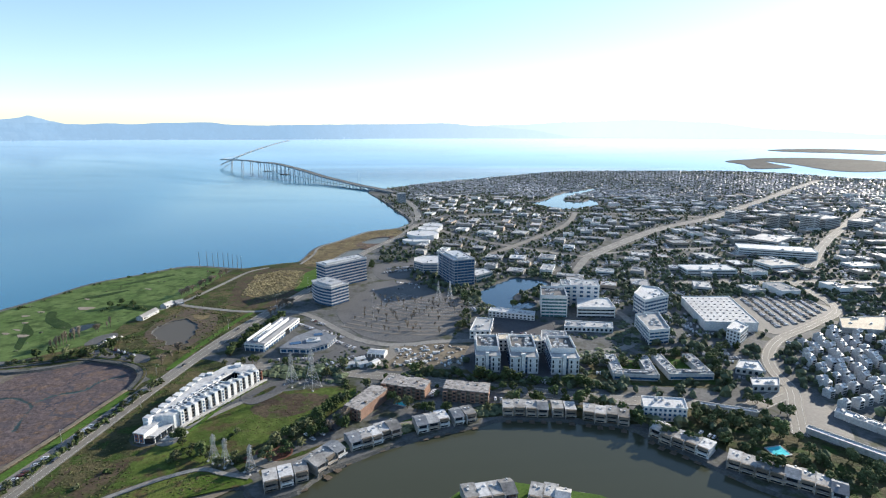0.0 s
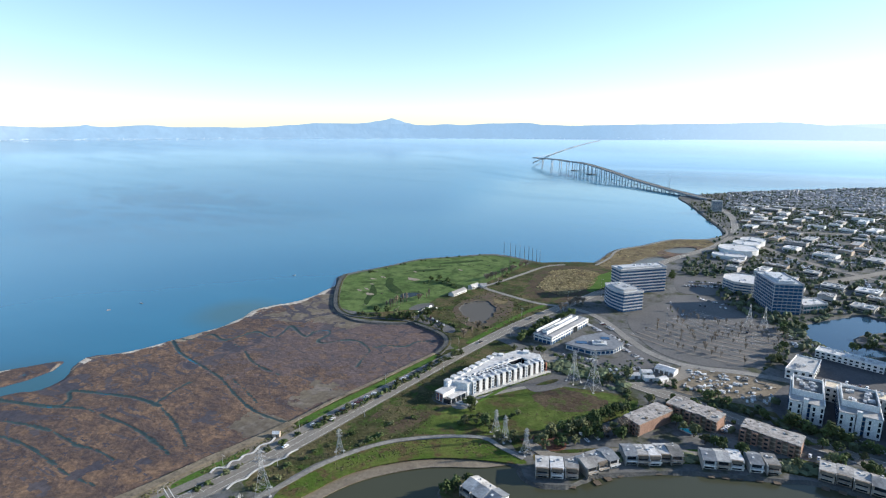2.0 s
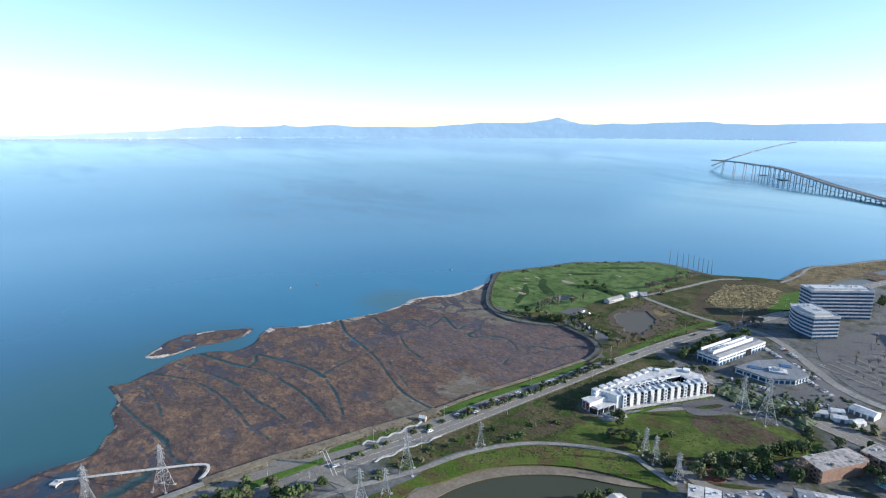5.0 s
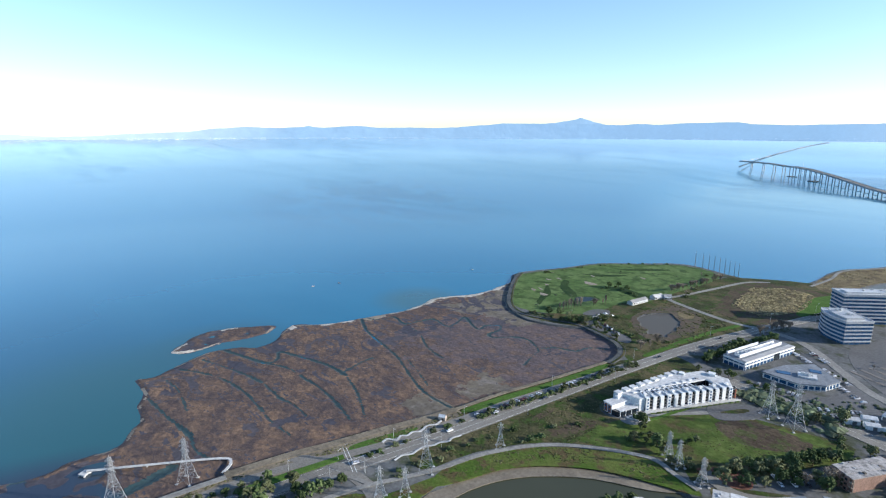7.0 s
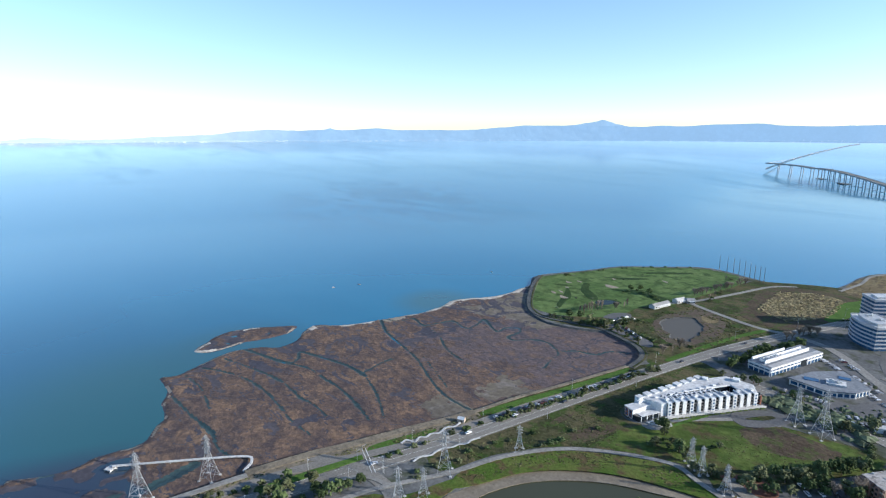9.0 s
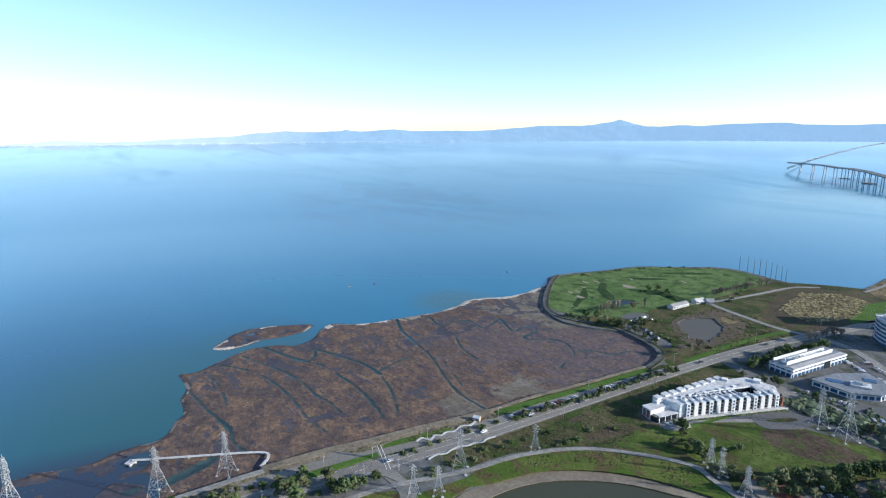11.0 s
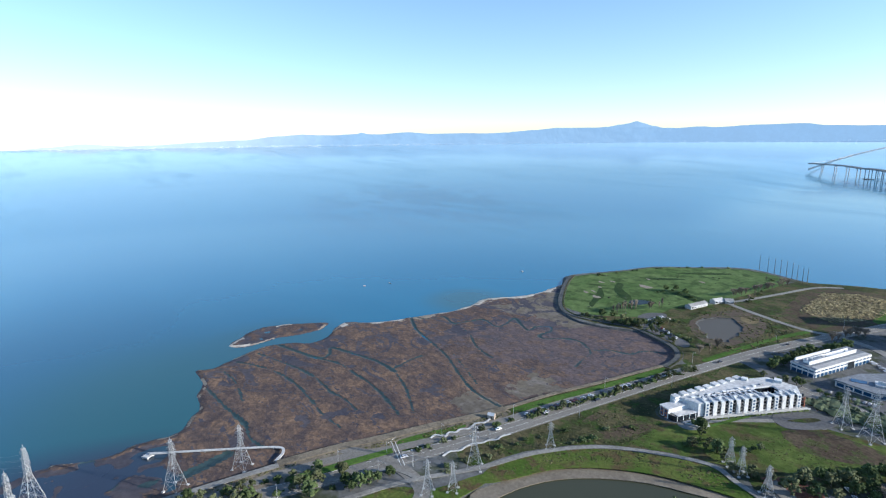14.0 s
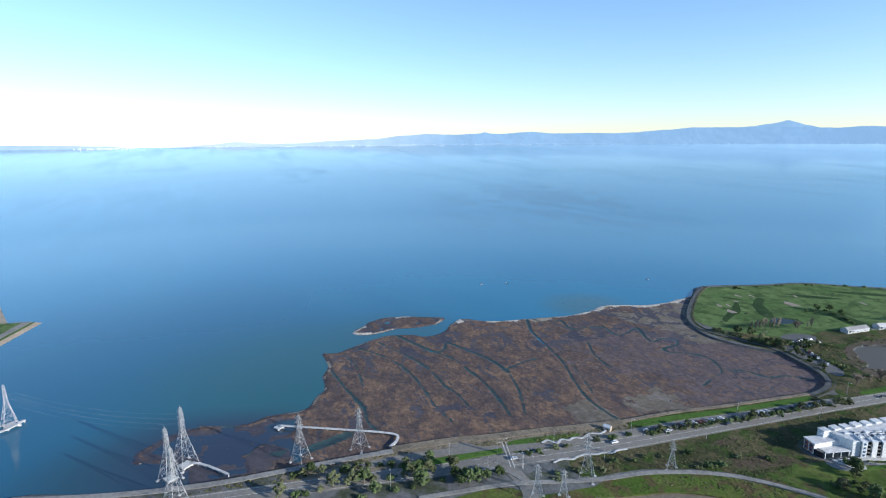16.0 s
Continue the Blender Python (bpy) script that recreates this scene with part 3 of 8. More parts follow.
tagged(part("islet", land_sheet(islet_2, [], 1.8, 0.2, 2.0), ("scrub", "rock")), "wooded islet with houses in the lagoon", "islet", "", "structure")
fill = plan(-620, -210, -550, -187, -543, -160, -495, -173, -440, -230, -560, -300)
tagged(part("fill_island", land_sheet(fill, [], 2.2, -0.6, 7.0), ("golf", "sand")), "grassy filled spit with a pale gravel edge", "land", "", "structure")
sheet("spit_path", ribbon and plan(-552, -183, -545, -163, -497, -176, -500, -181, -546, -170, -555, -188), 2.45, "path", "pale gravel track round the grassy spit", "path")


# ---- the salt marsh: raised beds cut by tidal channels ----
MARSH = smooth(plan(-404, 450, -390, 424, -379, 383, -380, 352, -393, 322, -385, 295, -383, 265, -389, 229, -398, 198, -408, 180, -400, 167, -389, 153, -384, 139, -392, 129, -395, 117, -394, 103, -389, 92, -383, 78, -378, 66, -379, 55,
                    -355, 57, -338, 50, -322, 48, -311, 41, -298, 33, -299, 12, -296, 1,
                    -300, -18, -302, -34, -287, -54, -274, -50, -262, -32, -240, -20, -230, 60, -210, 190, -195, 300, -193, 336, -210, 354, -243, 366, -274, 358, -302, 352, -332, 366, -388, 428), 3, True)
SAND_STRETCHES = ((258, 450), (196, 226), (172, 180))
MARSH_ISLET = smooth(plan(-413, 85, -423, 95, -438, 114, -438, 128, -436, 140, -426, 156, -418, 166, -405, 152, -405, 137, -409, 122, -406, 106, -406, 94), 4, True)
# tidal creeks: a line and its width in metres
CREEKS = [(smooth(plan(-396, 116, -372, 124, -351, 132, -353, 141, -364, 147, -352, 153, -332, 160, -316, 164, -298, 165), 5), 5.6), (smooth(plan(-298, 165, -270, 157, -244, 146), 5), 2.8),
          (smooth(plan(-304, 167, -310, 184, -311, 197), 5), 3.4), (smooth(plan(-386, 99, -364, 107, -337, 115, -317, 118, -297, 118, -281, 121, -266, 121), 5), 3.2),
          (smooth(plan(-379, 82, -364, 92, -344, 100, -319, 104, -292, 104, -276, 103, -253, 105), 5), 2.9), (smooth(plan(-351, 132, -333, 140, -311, 142, -287, 143, -266, 141, -247, 138), 5), 3.1),
          (smooth(plan(-347, 56, -318, 59, -305, 61, -287, 64), 5), 4.2), (smooth(plan(-373, 70, -346, 73, -316, 70), 5), 2.4), (smooth(plan(-391, 233, -384, 230, -360, 220, -328, 214), 5), 5.2),
          (smooth(plan(-328, 214, -299, 208, -272, 198, -253, 192, -241, 190, -226, 190, -214, 192), 5), 3.4), (smooth(plan(-300, 214, -272, 205, -252, 198), 5), 2.2),
          (smooth(plan(-391, 236, -377, 241, -374, 256, -355, 253, -351, 264, -347, 279, -327, 277, -327, 287, -334, 303, -319, 297, -305, 292, -307, 303, -300, 312, -293, 305, -291, 291, -283, 289, -275, 301, -264, 306, -251, 301, -243, 295), 5), 4.4),
          (smooth(plan(-243, 295, -239, 282, -234, 269), 5), 2.6), (smooth(plan(-246, 298, -239, 310, -226, 316, -223, 329, -212, 337), 5), 2.8), (smooth(plan(-355, 253, -330, 250, -300, 236, -270, 232), 5), 2.2),
          (smooth(plan(-296, -10, -270, -5, -255, 20, -262, 48), 4), 6.0), (smooth(plan(-287, 64, -270, 62, -256, 66), 4), 1.9)]
PALE_FLAT = smooth(plan(-373, 311, -366, 343, -382, 395, -392, 428, -362, 392, -323, 360, -279, 350, -291, 326, -320, 324, -338, 309), 4, True)
PANS = [smooth(plan(-228, 165, -244, 184, -236, 190, -218, 191, -215, 176), 4, True), smooth(plan(-230, 206, -243, 238, -226, 238, -214, 234, -216, 216), 4, True)]


def marsh_bed():
    step = 1.25
    xs = np.arange(-442 * K, -192 * K, step)
    ys = np.arange(-58 * K, 456 * K, step)
    gx, gy = np.meshgrid(xs, ys, indexing="ij")

    def to_lines(line, far=60.0):
        d = np.full(gx.shape, far)
        for (x1, y1), (x2, y2) in zip(line, line[1:]):
            dx, dy = x2 - x1, y2 - y1
            t = np.clip(((gx - x1) * dx + (gy - y1) * dy) / (dx * dx + dy * dy + 1e-9), 0, 1)
            d = np.minimum(d, np.hypot(gx - x1 - t * dx, gy - y1 - t * dy))
        return d

    def within(poly):
        hit = np.zeros(gx.shape, bool)
        for (x1, y1), (x2, y2) in zip(poly, poly[1:] + poly[:1]):
            if y1 != y2:
                hit ^= ((y1 > gy) != (y2 > gy)) & (gx < (x2 - x1) * (gy - y1) / (y2 - y1) + x1)
        return hit

    rough = np.array([[noise.fractal(Vector((x * 0.02, y * 0.02, 3.1)), 1.0, 2.0, 5) for y in ys] for x in xs])
    fine = np.array([[noise.fractal(Vector((x * 0.09, y * 0.09, 7.7)), 1.0, 2.0, 3) for y in ys] for x in xs])
    edge = np.full(gx.shape, -60.0)
    for poly in (MARSH, MARSH_ISLET):
        d = to_lines(poly + poly[:1])
        edge = np.maximum(edge, np.where(within(poly), d, -d))
    z = np.clip((edge + rough * 5) * 0.16, -1.2, 0.55) + 0.10 * rough + 0.10 * fine
    z += 0.25 * np.exp(-((edge - 5) / 4) ** 2)
    cut = np.zeros(gx.shape, bool)
    for line, width in CREEKS:
        d = to_lines(line) + fine * 0.9 + 0.7 * rough
        width = width if line[0][1] < 20 * K else width * 0.45
        cut |= (d < width * 0.7)
        z = np.minimum(z, 0.06 + np.clip((d - width * 0.3) / (width * 0.9), 0, 1) * 1.4 + 0.1 * rough)
    wet = rough + 0.5 * fine + np.where((gy > 215 * K) & (gx < -300 * K), 0.12, -0.03)
    z -= np.clip(wet - 0.3, 0, 0.5) * 0.9
    rim = np.where(gy < -24 * K, -30, 6 + 4 * rough)
    inner = within(MARSH_ISLET) & (edge > 4)
    z[inner] -= np.clip(0.25 + 0.9 * (rough + fine)[inner], 0, 0.7)
    low = (gy < 28 * K + 20 * rough) & (gx < -246 * K) & (edge > rim) & (np.hypot((gx + 255 * K) * 0.8, gy - 8 * K) > 14 + 9 * rough + 4 * fine) & (np.hypot(gx + 276 * K, (gy + 54 * K) * 0.6) > 3.5 + 2 * fine)
    z[low] -= 0.58 + 0.16 * np.clip(rough[low] + fine[low], -1, 1)
    nx, ny = gx.shape
    m = bpy.data.meshes.new("marsh")
    idx = np.arange(nx * ny).reshape(nx, ny)
    keep = (np.maximum.reduce([edge[:-1, :-1], edge[1:, :-1], edge[:-1, 1:], edge[1:, 1:]]) > -9)
    quads = np.stack([idx[:-1, :-1], idx[1:, :-1], idx[1:, 1:], idx[:-1, 1:]], -1)[keep]
    m.from_pydata(np.stack([gx, gy, z], -1).reshape(-1, 3).tolist(), [], quads.tolist())
    zq = (z[:-1, :-1] + z[1:, 1:]) / 2
    eq = (edge[:-1, :-1] + edge[1:, 1:]) / 2
    rq = (rough + fine)[:-1, :-1]
    vein = np.array([[abs(noise.fractal(Vector((x * 0.011 + 2.0 * noise.noise(Vector((x * 0.02, y * 0.02, 1))), y * 0.022, 5.5)), 1.0, 2.0, 4)) for y in ys] for x in xs])[:-1, :-1]
    soft = 0.012 + 0.085 * np.clip((-300 * K - gx[:-1, :-1]) / 80, 0, 1) + 0.03 * np.clip((gy[:-1, :-1] - 230 * K) / 60, 0, 1)
    soft += 0.22 * np.clip((20 * K - gy[:-1, :-1]) / 30, 0, 1) * np.clip((-238 * K - gx[:-1, :-1]) / 20, 0, 1)
    thread = np.array([[abs(noise.fractal(Vector((x * 0.03 + 0.8 * noise.noise(Vector((x * 0.05, y * 0.05, 4))), y * 0.06, 1.5)), 1.0, 2.0, 3)) for y in ys] for x in xs])[:-1, :-1]
    slot = np.where((gy[:-1, :-1] + 70 * rq > 236 * K) & (gx[:-1, :-1] + 40 * rq > -330 * K), 5, 0)
    ragged = 9 * rq
    for poly in [PALE_FLAT] + PANS:
        d = to_lines(poly + poly[:1])
        slot[(np.where(within(poly), d, -d)[:-1, :-1] + ragged) > 0] = 4
    slot[(zq < 0.24 + 0.12 * rq) | (vein + 0.05 * rq < soft) | ((thread < 0.012 + 0.5 * soft * (rq > 0.0)) & (slot == 0))] = 1
    for poly in PANS:
        slot[within(poly)[:-1, :-1] & (rq > -0.2)] = 4
    bay_side = (gx < -290 * K)[:-1, :-1] | (gy < 40 * K)[:-1, :-1]
    shore = (eq < np.where(gy[:-1, :-1] > 205 * K, 3.6, 1.5)) & (eq > -0.6) & ((gy[:-1, :-1] > 165 * K) | (rq > 0.2)) & (zq > 0.0) & bay_side & (rq + 0.0006 * (gy[:-1, :-1] - 200) > -0.1)
    sandy = np.zeros(slot.shape, bool)
    for y1, y2 in SAND_STRETCHES:
        sandy |= (gy[:-1, :-1] > y1 * K) & (gy[:-1, :-1] < y2 * K)
    strand = sandy & (gx[:-1, :-1] < -355 * K) & (eq > -5) & (eq < 5.5 + 4 * rq) & (zq > -0.12)
    on_islet = within(MARSH_ISLET)[:-1, :-1]
    slot[on_islet & (rq > 0.0)] = 1
    strand |= on_islet & (eq < 4.5 + 3 * rq) & (eq > -2) & (zq > -0.1) & ((gy[:-1, :-1] < 100 * K) | (gx[:-1, :-1] < -425 * K) & (gy[:-1, :-1] > 128 * K) & (gy[:-1, :-1] < 142 * K))
    beach = (gy[:-1, :-1] > 205 * K) & (gx[:-1, :-1] < -340 * K) & (eq > -2) & (eq < 5 + 9 * rq) & (zq > -0.15)
    slot[shore | beach] = 2
    slot[strand] = 6
    slot[cut[:-1, :-1] & (eq > 0)] = 3
    slot[(gy[:-1, :-1] < 26 * K + 12 * rq) & (gx[:-1, :-1] < -246 * K) & (rq < 0.22) & (eq > 6)] = 1
    m.materials.append(M["marsh"]), m.materials.append(M["mud"]), m.materials.append(M["sand"]), m.materials.append(M["creek"]), m.materials.append(M["flat_mud"]), m.materials.append(M["dusk_marsh"]), m.materials.append(M["strand"])
    m.polygons.foreach_set("material_index", slot[keep].astype(np.int32))
    m.polygons.foreach_set("use_smooth", np.ones(len(quads), bool))
    m.update()
    return tagged(part("marsh", m, "marsh"), "brown salt marsh cut by winding tidal creeks", "marsh", "", "structure")


marsh_bed()


# ---- the far hills and shore ----
def ridge(name, heights, r, material, label, seed, ragged):
    """A long chain of hills at one distance; heights: bearing to the left in degrees, degrees above eye level."""
    s = Shape()
    n, rows = 760, 7
    vs = []
    for i in range(n + 1):
        a = -60 + i * 190 / n
        k = max(j for j in range(len(heights)) if heights[j][0] <= a or j == 0)
        (a0, e0), (a1, e1) = heights[k], heights[min(k + 1, len(heights) - 1)]
        t = 0 if a1 == a0 else min(1, max(0, (a - a0) / (a1 - a0)))
        t = t * t * (3 - 2 * t)
        e = e0 + (e1 - e0) * t + ragged * noise.fractal(Vector((a * 0.9, seed, 0)), 0.8, 2, 5)
        x, y = -math.sin(radians(a)), math.cos(radians(a))
        top = 200 + r * math.tan(radians(e))
        foot = 200 - (r - 60) * math.tan(radians(0.95))
        top = max(top, foot + 1)
        for q in range(rows):
            u = q / (rows - 2)
            if q == rows - 1:
                dist, z = r + 40, foot - 25
            else:
                spur = noise.fractal(Vector((a * 0.55 + 0.6 * u, q * 0.9, seed)), 0.8, 2, 4)
                dist = r - 60 + 60 * u + (7 * spur if 0 < q else 0)
                z = foot - 25 if q == 0 else foot + (top - foot) * (u ** 1.25 if q < rows - 2 else 1) + (2.4 * spur if 0 < q < rows - 2 else 0)
            vs.append((x * dist, y * dist, z))
    s.add(vs, [(rows * i + q, rows * i + q + 1, rows * (i + 1) + q + 1, rows * (i + 1) + q) for i in range(n) for q in range(rows - 1)])
    return tagged(part(name, s, material), label, "hills", "", "structure")


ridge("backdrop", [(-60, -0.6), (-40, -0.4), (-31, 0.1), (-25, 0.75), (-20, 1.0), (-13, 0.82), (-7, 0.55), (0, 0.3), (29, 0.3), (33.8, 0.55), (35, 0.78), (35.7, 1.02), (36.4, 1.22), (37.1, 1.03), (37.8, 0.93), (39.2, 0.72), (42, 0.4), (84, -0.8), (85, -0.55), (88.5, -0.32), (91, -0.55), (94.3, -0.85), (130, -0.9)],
      4905, "hill_far", "pale mountain range on the horizon, haze painted as glow", 4.0, 0.03)
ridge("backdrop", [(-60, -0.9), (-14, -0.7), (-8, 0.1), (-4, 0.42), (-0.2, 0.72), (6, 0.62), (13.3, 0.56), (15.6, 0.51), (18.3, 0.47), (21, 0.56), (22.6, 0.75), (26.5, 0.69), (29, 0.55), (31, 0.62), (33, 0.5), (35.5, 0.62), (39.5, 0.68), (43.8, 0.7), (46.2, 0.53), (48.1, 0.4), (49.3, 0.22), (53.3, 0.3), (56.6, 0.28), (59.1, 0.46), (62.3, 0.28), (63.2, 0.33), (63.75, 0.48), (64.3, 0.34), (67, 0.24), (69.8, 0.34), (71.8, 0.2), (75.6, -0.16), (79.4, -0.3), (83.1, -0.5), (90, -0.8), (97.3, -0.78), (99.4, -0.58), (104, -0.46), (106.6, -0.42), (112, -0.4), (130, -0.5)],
      4845, "hill", "blue hills along the far shore, haze painted as glow", 9.0, 0.025)


def shore_at(a, r, z):
    """A place at a bearing and distance, a little above the far waterline."""
    x, y = -math.sin(radians(a)) * r, math.cos(radians(a)) * r
    return x, y, 200 - r * math.tan(radians(0.82)) + z


def shore_town():
    s = Shape()
    rnd = random.Random(5)
    for _ in range(900):
        a = rnd.choice((rnd.gauss(88, 8), rnd.gauss(72, 5), rnd.gauss(62, 6), rnd.gauss(45, 7), rnd.gauss(20, 6), rnd.uniform(8, 80)))
        r = 4772 - rnd.uniform(0, 12)
        h, w = rnd.uniform(0.5, 1.6), rnd.uniform(2, 7)
        if rnd.random() < 0.05 and 66 < a < 74:
            h, w = rnd.uniform(3, 7), rnd.uniform(3, 6)
        s.box((w, 6, h + 1), shore_at(a, r, rnd.uniform(0, 1) ** 2 * 12 - 1), a)
    for _ in range(46):
        a = rnd.gauss(100, 1.3)
        s.box((rnd.uniform(3, 8), 6, rnd.uniform(2, 9) + (6 if rnd.random() < 0.1 else 0)), shore_at(a, 4765, -4), a)
    return tagged(part("far_town", s, "shore_town"), "scattered buildings along the far shore, paled by painted haze glow", "town", "", "stuff")


def low_shore(first, last, base, top, label, seed):
    """A thin dark line of flat land along the far water."""
    s, n = Shape(), 160
    vs = []
    for i in range(n + 1):
        a = first + (last - first) * i / n
        k = min(1, 6 * i / n, 6 * (n - i) / n)
        h = base + top * k * (0.6 + 0.6 * noise.fractal(Vector((a * 1.2, seed, 2)), 0.9, 2, 4))
        vs += [shore_at(a, 4762, base - 3), shore_at(a, 4764, max(base, h)), shore_at(a, 4790, base - 3)]
    s.add(vs, [(3 * i + q, 3 * i + q + 1, 3 * i + q + 4, 3 * i + q + 3) for i in range(n) for q in range(2)])
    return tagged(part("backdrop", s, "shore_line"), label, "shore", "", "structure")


shore_town()
low_shore(8, 80, -3, 4.5, "dark thin shoreline under the far hills with painted haze glow", 3.0)
low_shore(97, 125, -22, 30, "low city shore across the bay with painted haze glow", 6.0)
low_shore(91.5, 94.5, -3, 10, "small island across the bay with painted haze glow", 8.0)

# ---- roads, paths, fields and lots ----
ROADS = []


def road(pts, width, label, lanes=True, z=LAND + 0.16, material="asphalt", name="road", n=5):
    line = smooth(pts, n)
    z += 0.012 * len(ROADS)
    ROADS.append((line, width))
    s = ribbon(line, width, z)
    if lanes:
        for off in (-width / 2 + 1.2, width / 2 - 1.2, 0.0):
            side = []
            for i, (x, y) in enumerate(line):
                a, b = line[max(i - 1, 0)], line[min(i + 1, len(line) - 1)]
                d = math.hypot(b[0] - a[0], b[1] - a[1]) + 1e-9
                side.append((x - (b[1] - a[1]) / d * off, y + (b[0] - a[0]) / d * off))
            ribbon(side, 0.13, z + 0.03, s, 1, 0.02)
    return tagged(part(name, s, (material, "line")), label, name, "", "structure")


